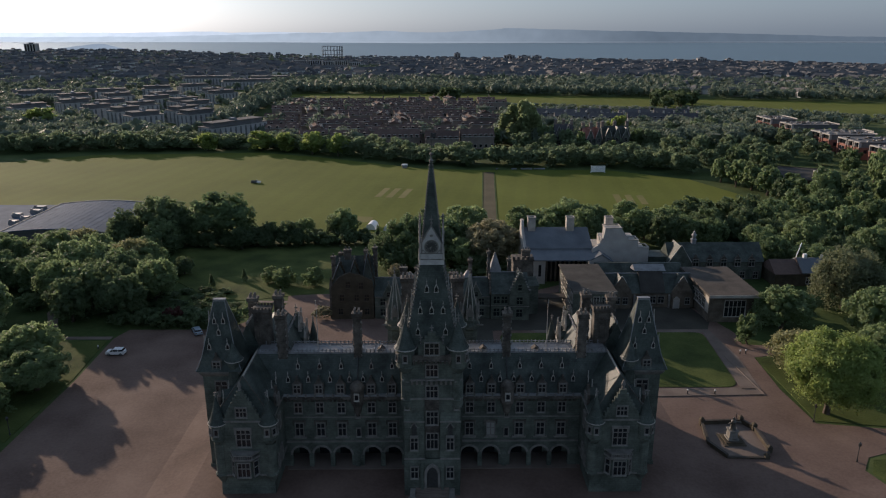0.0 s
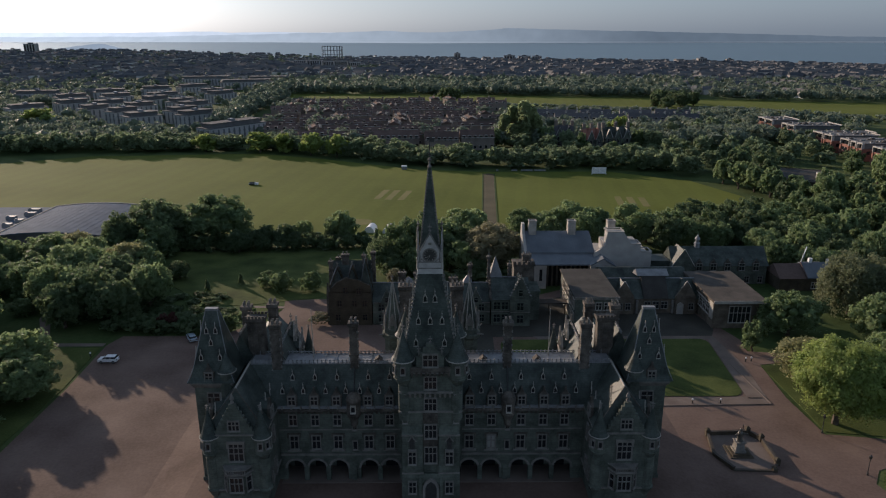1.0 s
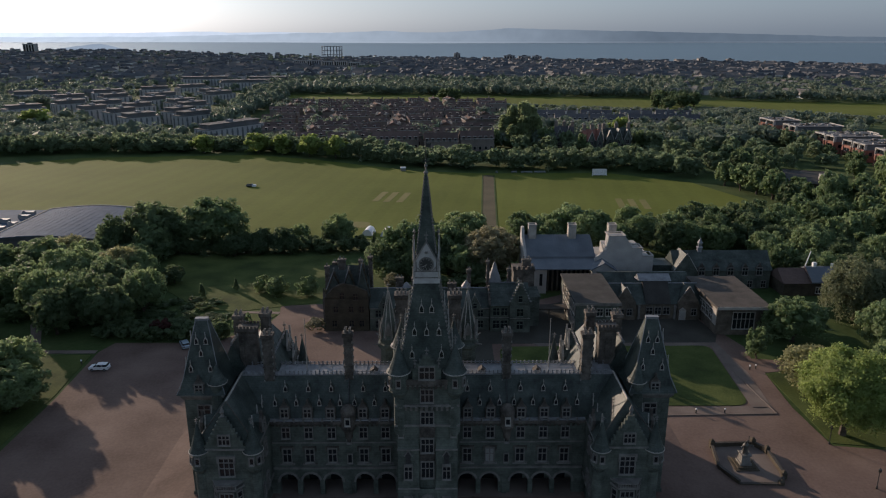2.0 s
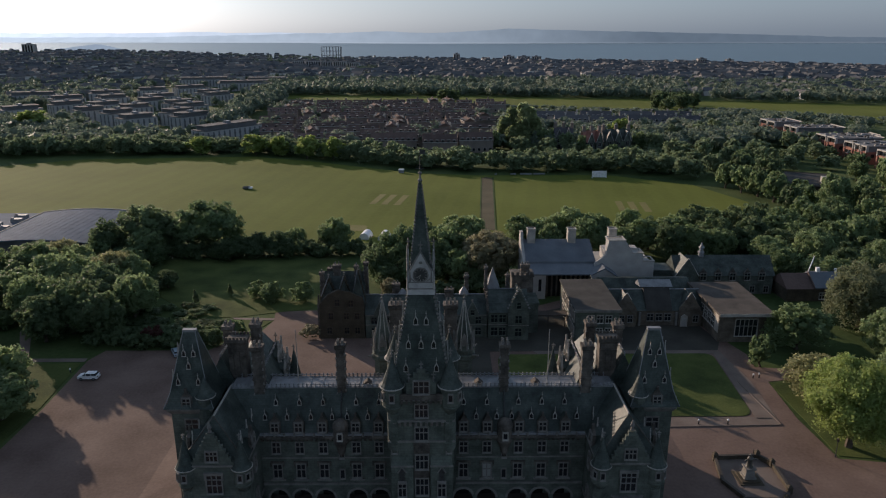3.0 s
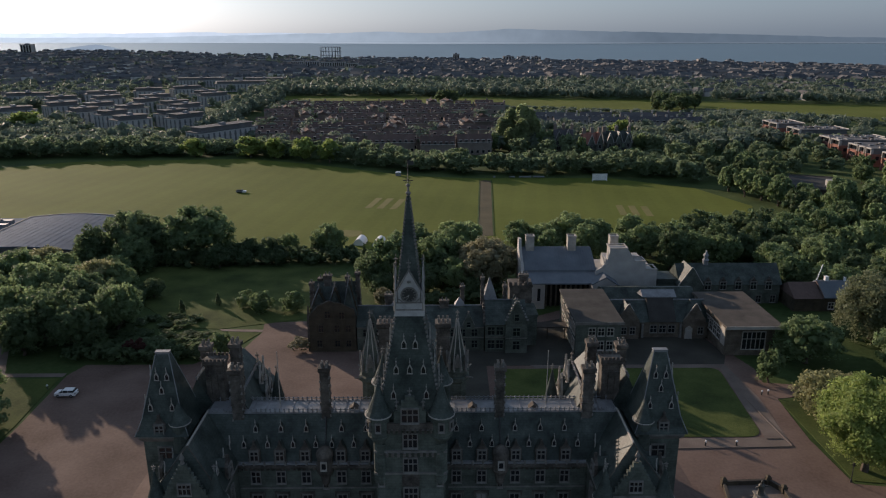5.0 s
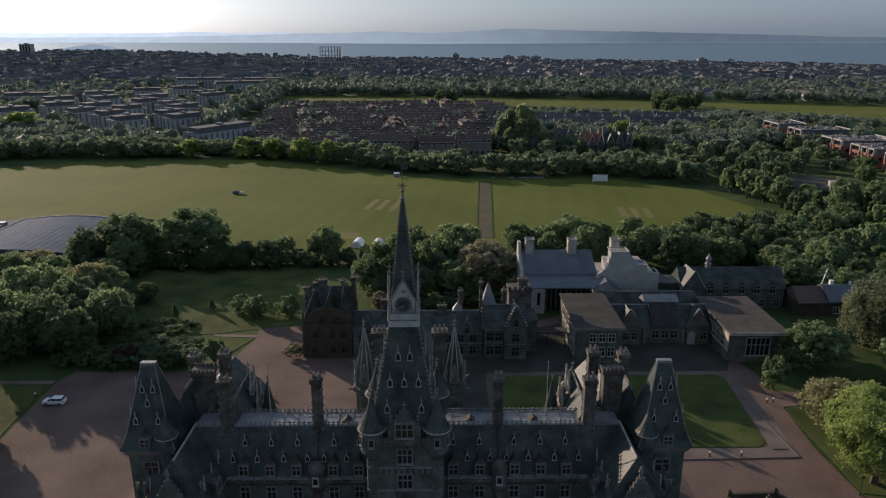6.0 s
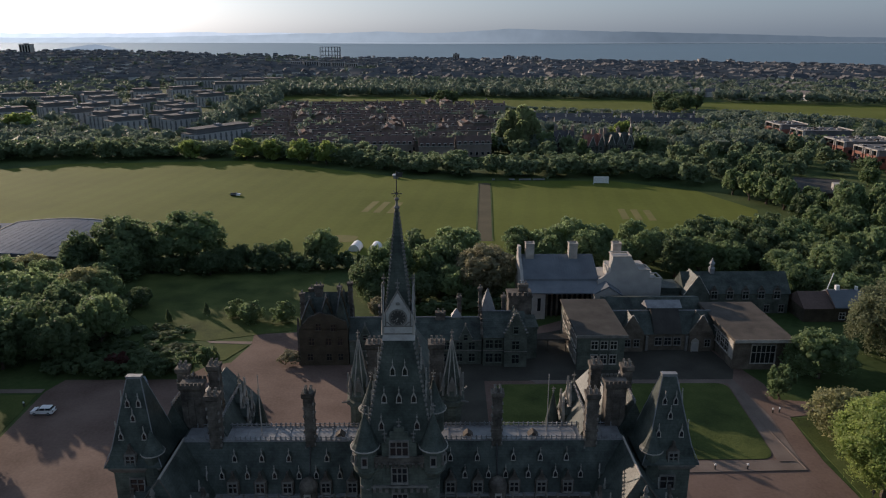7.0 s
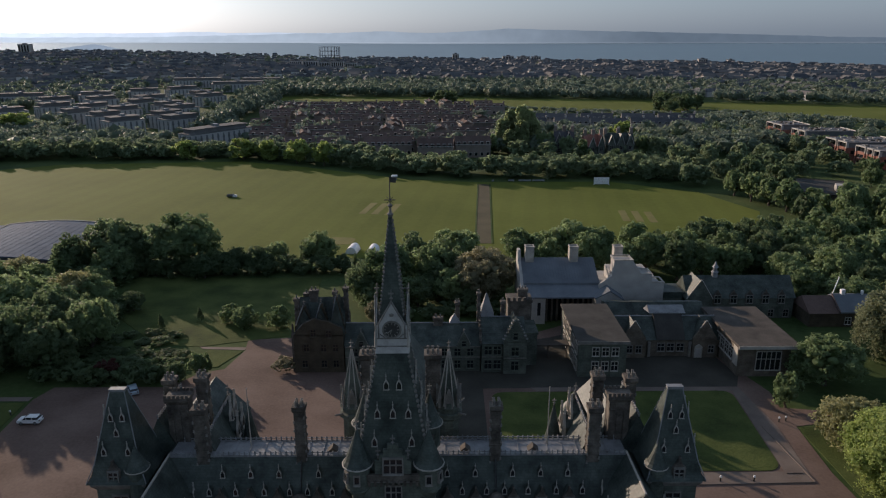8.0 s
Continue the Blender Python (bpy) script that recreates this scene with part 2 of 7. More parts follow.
def thing(name, label, category, at=None, group="", kind=""):
    ob = new(name)
    ob.empty_display_size = 0.5
    if at is not None:
        ob.matrix_basis = at
    return tagged(ob, label, category, group, kind)


def single(name, geo, mat, label, category, at=None, group="", kind=""):
    ob = new(name, geo if isinstance(geo, bpy.types.Mesh) else geo.mesh(name, mat))
    if at is not None:
        ob.matrix_basis = at
    return tagged(ob, label, category, group, kind)


# ---- ground ----
def ease(a, b, x):
    u = min(1.0, max(0.0, (x - a) / (b - a)))
    return u * u * (3 - 2 * u)


def steps(table, x):
    for (a, p), (b, q) in zip(table, table[1:]):
        if x <= b:
            return p + (q - p) * max(0.0, x - a) / (b - a)
    return table[-1][1]


COAST = [(-2600, 0), (-1700, -2), (-1000, -6), (-350, -24), (0, -30), (500, -28), (1300, -26), (2600, -26)]


def shore(x):
    return 2600 - 0.56 * min(1600, max(0, x))


def land(x, y):
    """Height of the ground: level round the college, a low rise under it, falling away to the sea."""
    if y > 700:
        s = shore(x)
        if y > s:
            return steps(COAST, x) - 0.5 * min(60, y - s)
        return -4 + (steps(COAST, x) + 4) * ease(700, s, y)
    z = steps([(-500, 0), (150, 0), (225, -1.7), (480, -4), (700, -4)], y)
    return z + 1.1 * (1 - ease(31, 40, abs(x))) * ease(52, 70, y) * (1 - ease(104, 113, y))


def axis_marks(fine0, fine1, step, lo, hi):
    a = list(np.arange(fine0, fine1 + 0.1, step))
    d, x = step, fine1
    while x < hi:
        d *= 1.18
        x += d
        a.append(min(x, hi))
    d, x = step, fine0
    while x > lo:
        d *= 1.18
        x -= d
        a.insert(0, max(x, lo))
    return a


def sheet(xs, ys, height):
    pts = [(x, y, height(x, y)) for y in ys for x in xs]
    n = len(xs)
    faces = [(j * n + i, j * n + i + 1, (j + 1) * n + i + 1, (j + 1) * n + i) for j in range(len(ys) - 1) for i in range(n - 1)]
    g = Geo()
    g.v, g.f = pts, faces
    return g


GX, GY = axis_marks(-120, 120, 3, -4800, 4800), axis_marks(36, 240, 3, -900, 4900)
single("ground", sheet(GX, GY, land), ROUGH_GRASS, "rough dark green grass over gently falling land", "ground", kind="structure")


def drape(name, outline, lift, mat, label, category, step=3.0, edge=0.0):
    """A flat covering with the given outline, laid over the ground, with an edge that goes down to it."""
    bm = bmesh.new()
    bm.faces.new([bm.verts.new((x, y, 0)) for x, y in outline])
    xs, ys = [p[0] for p in outline], [p[1] for p in outline]
    for lo, hi, no in ((min(xs), max(xs), (1, 0, 0)), (min(ys), max(ys), (0, 1, 0))):
        k = math.ceil(lo / step)
        while k * step < hi:
            bmesh.ops.bisect_plane(bm, geom=bm.verts[:] + bm.edges[:] + bm.faces[:], plane_co=(k * step, k * step, 0), plane_no=no)
            k += 1
    for v in bm.verts:
        v.co.z = land(v.co.x, v.co.y) + lift
    rim = [e for e in bm.edges if len(e.link_faces) == 1]
    made = bmesh.ops.extrude_edge_only(bm, edges=rim)["geom"]
    for v in made:
        if isinstance(v, bmesh.types.BMVert):
            v.co.z -= lift + 0.02
    bmesh.ops.triangulate(bm, faces=[f for f in bm.faces if len(f.verts) > 4])
    bmesh.ops.recalc_face_normals(bm, faces=bm.faces)
    me = bpy.data.meshes.new(name)
    bm.to_mesh(me)
    bm.free()
    me.materials.append(mat)
    return tagged(new(name, me), label, category, kind="structure")


def rounded(pts, r, n=5):
    """The outline with its corners rounded."""
    out = []
    for a, b, c in zip(pts[-1:] + pts[:-1], pts, pts[1:] + pts[:1]):
        a, b, c = Vector(a), Vector(b), Vector(c)
        p, q = b + (a - b).normalized() * r, b + (c - b).normalized() * r
        for i in range(n + 1):
            t = i / n
            out.append(tuple(p * (1 - t) ** 2 + b * 2 * t * (1 - t) + q * t * t))
    return out


drape("court", [(-65, 34), (-65, 117), (-66, 135), (-64.5, 139.5), (-44, 139.5), (-40, 145), (-36, 146.5), (-34.2, 155), (-35, 160.5), (-26, 161.5),
                (22, 161.5), (32, 168), (58, 158), (62, 142), (63.5, 136.5), (62.7, 131), (69, 130), (112, 131), (112, 126.5), (69, 126.2), (62.6, 125), (61.6, 112), (62.2, 100.5),
                (72, 98.8), (112, 97), (112, 92), (70, 92.5), (65, 90.8), (62.6, 87.5), (64.5, 81), (68, 70), (70, 34)], 0.06, GRAVEL,
      "open court of reddish brown gravel", "gravel court")
drape("drive", [(21, 138.5), (58.5, 138.5), (59.5, 125), (58, 110), (36, 109.6), (36, 112.4), (54.8, 112.6), (57, 137), (22, 137.2)], 0.10, FLAGS, "pale worn path round the lawn", "path")
drape("road", [(-8, 113.5), (12.2, 113.5), (12.6, 138.3), (58.5, 138.5), (60.5, 143), (58, 157), (42, 157), (32, 163), (28, 161), (20, 158), (-4, 158), (-8, 140)], 0.09, TARMAC, "dark grey tarmac yard", "yard")
drape("lawn_1", rounded([(13, 113), (54.7, 112.8), (56.7, 137.0), (14, 136.8)], 2.5), 0.14, LAWN, "mown green lawn with rounded corners", "lawn")
drape("lawn_2", [(-43, 146), (-37.5, 147.5), (-34.6, 154.6), (-41.5, 155.5)], 0.10, LAWN, "small bright mown lawn beside the gravel", "lawn")
drape("lawn_3", [(-44, 157), (-27, 162.6), (-24, 170), (-26, 202), (-76, 203), (-68, 174), (-53, 158)], 0.08, LAWN, "mown green garden lawn", "lawn")
drape("lawn_4", [(62.6, 124.6), (110, 126), (110, 98.4), (72, 99.6), (62.6, 101.2)], 0.08, LAWN, "mown green lawn under trees", "lawn")
drape("lawn_5", [(-92, 112), (-66, 96), (-65.6, 117), (-66.8, 134), (-84, 133)], 0.08, LAWN, "mown grass strip beside the gravel", "lawn")
drape("lawn_6", [(65.4, 90.2), (110, 91), (110, 70), (69, 72), (63.4, 87)], 0.08, LAWN, "mown green lawn at the edge of the gravel", "lawn")
drape("garden_path_1", [(-66.5, 136), (-78, 136), (-85, 150), (-92, 185), (-94, 185), (-87, 149), (-79, 134.6), (-66.5, 134.6)], 0.06, FLAGS, "narrow pale garden path", "path")
drape("garden_path_2", [(-43, 155.9), (-34.4, 155.2), (-34.2, 156.6), (-44, 157)], 0.06, FLAGS, "narrow pale garden path", "path")


def mown(name, turn, width, a, b):
    """Playing field grass, mown in broad faint stripes."""
    m = shade(name, [a, tuple(0.5 * (p + q) for p, q in zip(a, b)), b], 0.02, 0.5, 0.95, 0.3, 0.1, detail=9)
    n, l = m.node_tree.nodes, m.node_tree.links
    p = n["Principled BSDF"]
    old = p.inputs["Base Color"].links[0].from_socket
    co, mp, w, r, mul = n.new("ShaderNodeTexCoord"), n.new("ShaderNodeMapping"), n.new("ShaderNodeTexWave"), n.new("ShaderNodeValToRGB"), n.new("ShaderNodeMix")
    mp.inputs["Rotation"].default_value = (0, 0, radians(turn))
    l.new(co.outputs["Object"], mp.inputs[0]), l.new(mp.outputs[0], w.inputs["Vector"])
    w.inputs["Scale"].default_value, w.inputs["Distortion"].default_value = 0.31 / width, 0.15
    r.color_ramp.elements[0].position, r.color_ramp.elements[1].position = 0.4, 0.6
    r.color_ramp.elements[0].color, r.color_ramp.elements[1].color = (0.955, 0.955, 0.955, 1), (1, 1, 1, 1)
    l.new(w.outputs[0], r.inputs[0])
    mul.data_type, mul.blend_type = "RGBA", "MULTIPLY"
    mul.inputs[0].default_value = 1.0
    l.new(old, mul.inputs[6]), l.new(r.outputs[0], mul.inputs[7])
    l.new(mul.outputs[2], p.inputs["Base Color"])
    return m


FIELD = mown("playing_field_grass", 8, 9, (0.088, 0.107, 0.015), (0.132, 0.152, 0.028))
drape("field_1", [(-235, 300), (-235, 350), (-186, 384), (-97, 393), (-60, 375), (-8, 342), (21, 336), (82, 336), (114, 312), (124, 278), (112, 246), (70, 226), (20, 220),
                  (-60, 222), (-100, 234), (-130, 258), (-235, 256)], 0.08, FIELD, "broad mown playing field with faint stripes", "playing field", 15)
drape("field_2", [(-175, 800), (-140, 722), (5, 694), (202, 620), (245, 640), (354, 556), (520, 540), (520, 640), (407, 690), (265, 735), (28, 790)], 0.12, FIELD,
      "far mown playing field beyond the houses", "playing field", 40)
WORN = shade("worn_dry_turf", [(0.118, 0.116, 0.025), (0.16, 0.148, 0.044)], 0.15, 2, 0.95, 0.2)
PATHTURF = shade("worn_field_path", [(0.052, 0.046, 0.022), (0.088, 0.076, 0.038)], 0.12, 2, 0.95, 0.3)
drape("field_path", [(16.6, 236), (21.6, 236), (27.9, 327), (27.2, 330), (25.2, 331.4), (23.2, 330), (22.2, 327)], 0.12, PATHTURF, "worn brown path across the playing field", "path", 15)
for k, x in enumerate((16.2, 21.5)):
    drape(f"trim_{k + 1}", [(x, 236), (x + 0.5, 236), (x + 6.9, 331), (x + 6.3, 331)], 0.2, ROUGH_GRASS, "dark uncut grass edge beside the path", "grass edge", 15)
for k, (x, y, wd, dp, sk) in enumerate(((-24, 276, 2.6, 18, 3), (-19.5, 275, 2.6, 18, 3), (-14.5, 274, 2.6, 18, 3), (70, 264, 2.6, 16, 2), (74.5, 263, 2.6, 16, 2), (79, 262, 2.6, 16, 2))):
    drape(f"wicket_{k + 1}", [(x, y), (x + wd, y), (x + wd + sk, y + dp), (x + sk, y + dp)], 0.12, WORN, "pale worn strip of cricket turf", "cricket strip", 15)
drape("wicket_7", rounded([(-31, 236), (-22, 235), (-21, 243), (-30, 244)], 3), 0.12, WORN, "worn dry patch of turf", "turf patch", 15)


def sea(x, y):
    s = shore(x)
    return steps(COAST, x) - 4 + (12 - steps(COAST, x)) * (y - s) / (4880 - s)


single("water", sheet(list(np.arange(-4500, 4501, 150)), [1650, 1900, 2200, 2600, 3000, 3500, 4000, 4400, 4880], sea), WATER, "calm grey blue firth", "sea", kind="structure")


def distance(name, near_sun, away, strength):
    """Far-off hills, their lit haze painted in as glow, paler towards the sun."""
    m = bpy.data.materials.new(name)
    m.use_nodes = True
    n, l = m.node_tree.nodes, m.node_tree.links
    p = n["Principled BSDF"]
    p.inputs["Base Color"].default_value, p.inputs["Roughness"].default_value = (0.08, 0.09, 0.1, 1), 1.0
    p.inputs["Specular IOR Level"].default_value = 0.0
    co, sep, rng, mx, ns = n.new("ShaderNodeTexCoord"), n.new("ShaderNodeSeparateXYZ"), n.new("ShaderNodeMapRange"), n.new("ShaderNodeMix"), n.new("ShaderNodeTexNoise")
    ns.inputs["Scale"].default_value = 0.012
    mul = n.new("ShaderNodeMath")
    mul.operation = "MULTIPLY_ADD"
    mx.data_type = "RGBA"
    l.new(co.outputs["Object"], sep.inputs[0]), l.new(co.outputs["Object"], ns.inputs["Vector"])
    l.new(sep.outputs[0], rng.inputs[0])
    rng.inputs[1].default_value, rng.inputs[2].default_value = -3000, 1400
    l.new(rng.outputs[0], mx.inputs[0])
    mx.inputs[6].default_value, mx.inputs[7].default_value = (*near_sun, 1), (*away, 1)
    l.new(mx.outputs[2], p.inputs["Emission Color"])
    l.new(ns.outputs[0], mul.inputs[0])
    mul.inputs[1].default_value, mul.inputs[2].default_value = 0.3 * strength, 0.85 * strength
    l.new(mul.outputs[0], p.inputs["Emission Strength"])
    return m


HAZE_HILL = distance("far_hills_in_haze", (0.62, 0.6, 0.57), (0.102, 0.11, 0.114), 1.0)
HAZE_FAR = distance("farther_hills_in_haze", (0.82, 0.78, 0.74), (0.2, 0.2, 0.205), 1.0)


def ridge(x):
    """Skyline of the far shore."""
    z = steps([(-4500, 30), (-1900, 34), (-1050, 52), (-320, 70), (60, 60), (300, 76), (460, 90), (560, 86), (900, 76), (1180, 72), (1900, 56), (2900, 32), (4500, 24)], x)
    return z + 5.0 * noise.noise((x * 0.004, 0, 0)) + 3.0 * noise.noise((x * 0.015, 5, 0)) + 1.5 * noise.noise((x * 0.05, 5, 0))


# Added strip at sea level covers the hills' cast shadow on the water.
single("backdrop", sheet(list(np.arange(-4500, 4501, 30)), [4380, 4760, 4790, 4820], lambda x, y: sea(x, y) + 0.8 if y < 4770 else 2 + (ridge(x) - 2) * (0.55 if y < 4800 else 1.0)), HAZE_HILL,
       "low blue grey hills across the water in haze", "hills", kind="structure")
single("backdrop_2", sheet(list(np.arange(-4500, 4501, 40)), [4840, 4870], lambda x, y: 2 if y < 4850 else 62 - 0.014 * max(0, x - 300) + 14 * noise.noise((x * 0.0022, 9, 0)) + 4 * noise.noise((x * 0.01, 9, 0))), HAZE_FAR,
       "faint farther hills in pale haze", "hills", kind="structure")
isle = sheet(list(np.arange(-1640, -1150, 14)), [2960, 3000, 3040],
             lambda x, y: -8 + (25 * math.exp(-((x + 1360) / 85) ** 2) + 9 * math.exp(-((x + 1480) / 70) ** 2)) * (1.0 if y == 3000 else 0.2) + 2 * noise.noise((x * 0.03, 0, 0)))
# Haze over the island is painted in as glow.
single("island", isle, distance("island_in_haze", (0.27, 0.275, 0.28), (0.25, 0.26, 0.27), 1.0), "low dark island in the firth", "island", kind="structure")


# ---- pieces of buildings ----
MADE = {}


def window_meshes(w, h, lights, bars, stone=None, blind=False):
    """A stone-framed window that faces -y, its foot at z = 0: frame and pane."""
    stone = stone or TRIM
    key = (w, h, lights, bars, stone.name, blind)
    if key not in MADE:
        # jambs, projecting sill and lintel as one ring of stone
        rings = []
        for y, e, top, foot in ((0.05, 0.12, 0.2, 0.16), (-0.16, 0.12, 0.2, 0.16)):
            rings.append([(-w / 2 - e, y, -foot), (w / 2 + e, y, -foot), (w / 2 + e, y, h + top), (-w / 2 - e, y, h + top)])
            rings.append([(-w / 2, y, 0), (w / 2, y, 0), (w / 2, y, h), (-w / 2, y, h)])
        for k in (0, 1):
            x, y, z = rings[2][k]
            rings[2][k] = (x * 1.06, -0.25, z)
        faces = []
        for i in range(4):
            j = (i + 1) % 4
            faces += [(8 + i, 8 + j, 12 + j, 12 + i), (j, i, 4 + i, 4 + j), (i, j, 8 + j, 8 + i), (4 + j, 4 + i, 12 + i, 12 + j)]
        f = Geo().put([p for r in rings for p in r], faces)
        MADE[key] = f.mesh("window", stone), Geo().box(-w / 2, -0.035, 0, w / 2, 0.02, h).mesh("pane", LIT_GLASS if blind else GLASS)
        MADE[key + ("bars",)] = Geo().box(-0.06, -0.13, 0, 0.06, 0.03, h).mesh("mullion", stone), Geo().box(-w / 2, -0.12, -0.06, w / 2, 0.025, 0.06).mesh("transom", stone)
    return MADE[key]


def set_bars(parent, w, h, lights, bars, stone=None, blind=False):
    """The upright and level stone bars of a window."""
    up, flat = MADE[(w, h, lights, bars, (stone or TRIM).name, blind, "bars")]
    for i in range(1, lights):
        part("mullion", up, None, parent, at=pose(-w / 2 + w * i / lights, 0, 0))
    for i in range(bars):
        part("transom", flat, None, parent, at=pose(0, 0, h * (i + 1) / (bars + 1) + 0.1 * h))


def window(parent, x, y, z, w, h, lights=2, bars=1, turn=0, stone=None, blind=False):
    """Sets a window with its foot's middle at (x, y, z); turn: 0 faces the front, 90 the right-hand side."""
    a, b = window_meshes(w, h, lights, bars, stone, blind)
    ob = part("window", a, None, parent, at=pose(x, y, z, 0, 0, turn))
    set_bars(ob, w, h, lights, bars, stone, blind)
    return part("pane", b, None, ob)


def lucarne(parent, x, y, z, turn=0, size=1.0):
    """A little pointed roof window in a pale stone frame."""
    if "lucarne" not in MADE:
        f = Geo()
        f.extrude([(-0.42, 0), (-0.3, 0), (-0.3, 0.75), (0, 1.3), (0.3, 0.75), (0.3, 0), (0.42, 0), (0.42, 0.8), (0.06, 1.6), (0.05, 2.0), (0.11, 2.06), (0.11, 2.14), (0.04, 2.2), (0.02, 2.7), (-0.02, 2.7), (-0.04, 2.2), (-0.11, 2.14), (-0.11, 2.06), (-0.05, 2.0), (-0.06, 1.6), (-0.42, 0.8)], "y", -0.1, 0.12)
        f.box(-0.48, -0.16, -0.12, 0.48, 0.12, 0.0)
        r = Geo().extrude([(-0.4, 0), (0.4, 0), (0.4, 0.8), (0, 1.5), (-0.4, 0.8)], "y", 0.1, 1.1)
        MADE["lucarne"] = f.mesh("lucarne", PALE), Geo().extrude([(-0.31, 0), (0.31, 0), (0.31, 0.75), (0, 1.32), (-0.31, 0.75)], "y", 0.0, 0.06).mesh("pane", GLASS), r.mesh("roof", SLATE)
    a, b, c = MADE["lucarne"]
    ob = part("lucarne", a, None, parent, at=pose(x, y, z, 0, 0, turn) @ Matrix.Scale(size, 4))
    part("pane", b, None, ob)
    part("roof", c, None, ob)


def dormer(parent, x, y, z, w=1.3, h=1.35, deep=2.0, turn=0):
    """A stone dormer with a steep pediment."""
    key = ("dormer", w, h, deep)
    if key not in MADE:
        f = Geo().extrude([(-w / 2 - 0.22, -0.3), (w / 2 + 0.22, -0.3), (w / 2 + 0.22, h + 0.1), (w / 2 - 0.05, h + 0.35), (0.12, h + 1.0), (0.1, h + 1.35), (-0.1, h + 1.35), (-0.12, h + 1.0), (-w / 2 + 0.05, h + 0.35), (-w / 2 - 0.22, h + 0.1)], "y", 0, 0.35)
        r = Geo().extrude([(-w / 2 - 0.1, -0.3), (w / 2 + 0.1, -0.3), (w / 2 + 0.1, h + 0.05), (0, h + 0.9), (-w / 2 - 0.1, h + 0.05)], "y", 0.34, deep)
        MADE[key] = f.mesh("dormer", STACK), r.mesh("roof", SLATE)
    ob = part("dormer", MADE[key][0], None, parent, at=pose(x, y, z, 0, 0, turn))
    part("roof", MADE[key][1], None, ob)
    a, b = window_meshes(w - 0.1, h, 2, 1, TRIM)
    part("pane", b, None, ob), part("frame", a, None, ob)
    set_bars(ob, w - 0.1, h, 2, 1, TRIM)


def finial(parent, x, y, z, h=1.2):
    key = ("finial", h)
    if key not in MADE:
        g = Geo().lathe(0, 0, [(0.1, 0), (0.06, h * 0.25), (0.19, h * 0.35), (0.06, h * 0.45), (0.05, h * 0.9), (0.01, h)], 6)
        g.box(-0.24, -0.05, h * 0.62, 0.24, 0.05, h * 0.72).box(-0.05, -0.2, h * 0.62, 0.05, 0.2, h * 0.72)
        MADE[key] = g.mesh("finial", TRIM)
    part("finial", MADE[key], None, parent, at=pose(x, y, z))


def chimney(parent, x, y, z0, z1, w, d, pots, stone=None, name="chimney"):
    g = Geo().box(x - w / 2, y - d / 2, z0, x + w / 2, y + d / 2, z1 - 0.7)
    g.taper((x - w / 2, y - d / 2, x + w / 2, y + d / 2), z1 - 0.7, (x - w / 2 - 0.16, y - d / 2 - 0.16, x + w / 2 + 0.16, y + d / 2 + 0.16), z1 - 0.45)
    g.box(x - w / 2 - 0.16, y - d / 2 - 0.16, z1 - 0.45, x + w / 2 + 0.16, y + d / 2 + 0.16, z1)
    g.box(x - w / 2 - 0.1, y - d / 2 - 0.1, z0 + (z1 - z0) * 0.45, x + w / 2 + 0.1, y + d / 2 + 0.1, z0 + (z1 - z0) * 0.45 + 0.2)
    ob = part(name, g, stone or STACK, parent)
    q = Geo()
    for i in range(int((z1 - 1.0 - z0) / 0.5)):
        for sx in (-1, 1):
            for sy in (-1, 1):
                if (i + (sx > 0) + (sy > 0)) % 2:
                    cx, cy, cz = x + sx * w / 2, y + sy * d / 2, z0 + 0.2 + i * 0.5
                    q.taper((cx - 0.1, cy - 0.1, cx + 0.1, cy + 0.1), cz, (cx - 0.07, cy - 0.07, cx + 0.07, cy + 0.07), cz + 0.3)
    part("quoin_trim", q, TRIM, ob)["kind"] = "stuff"
    if "pot" not in MADE:
        MADE["pot"] = Geo().lathe(0, 0, [(0.17, 0), (0.13, 0.1), (0.13, 0.5), (0.17, 0.55), (0.15, 0.6), (0.1, 0.6), (0.1, 0.4)], 7).mesh("pot", TRIM)
    nx, ny = pots
    for i in range(nx):
        for j in range(ny):
            part("pot", MADE["pot"], None, ob, at=pose(x + (i - (nx - 1) / 2) * w / nx, y + (j - (ny - 1) / 2) * d / ny, z1))
    return ob


def bartizan(parent, x, y, z, r, drum, cone, wins=(0,), fin=1.2):
    """A corbelled round turret with a conical slate cap, from the foot of its drum at z."""
    t = part("turret", Geo().lathe(x, y, [(0.15, z - r * 1.7), (r * 0.5, z - r * 1.2), (r * 0.55, z - r * 0.9), (r * 0.85, z - r * 0.4), (r * 0.9, z - 0.15), (r * 1.08, z - 0.12), (r * 1.08, z),
                                           (r, z + 0.02), (r, z + drum - 0.3), (r * 1.08, z + drum - 0.25), (r * 1.12, z + drum)], 14), STONE, parent)
    part("cap", Geo().lathe(x, y, [(r * 1.25, z + drum - 0.04), (r * 1.22, z + drum + 0.08), (r * 0.98, z + drum + cone * 0.14), (r * 0.5, z + drum + cone * 0.55), (0.06, z + drum + cone)], 14), SLATE, t, "grey slate cone")
    part("gutter", Geo().lathe(x, y, [(r * 1.2, z + drum - 0.1), (r * 1.3, z + drum - 0.08), (r * 1.3, z + drum + 0.02), (r * 1.2, z + drum + 0.04)], 16), PALE, t)
    for a in wins:
        s, c = math.sin(radians(a)), math.cos(radians(a))
        wa, wb = window_meshes(0.42, 0.8, 1, 0, TRIM)
        part("pane", wb, None, t, at=pose(x + s * r, y - c * r, z + drum * 0.35, 0, 0, a)), part("frame", wa, None, t, at=pose(x + s * r, y - c * r, z + drum * 0.35, 0, 0, a))
    finial(t, x, y, z + drum + cone - 0.1, fin)
    return t


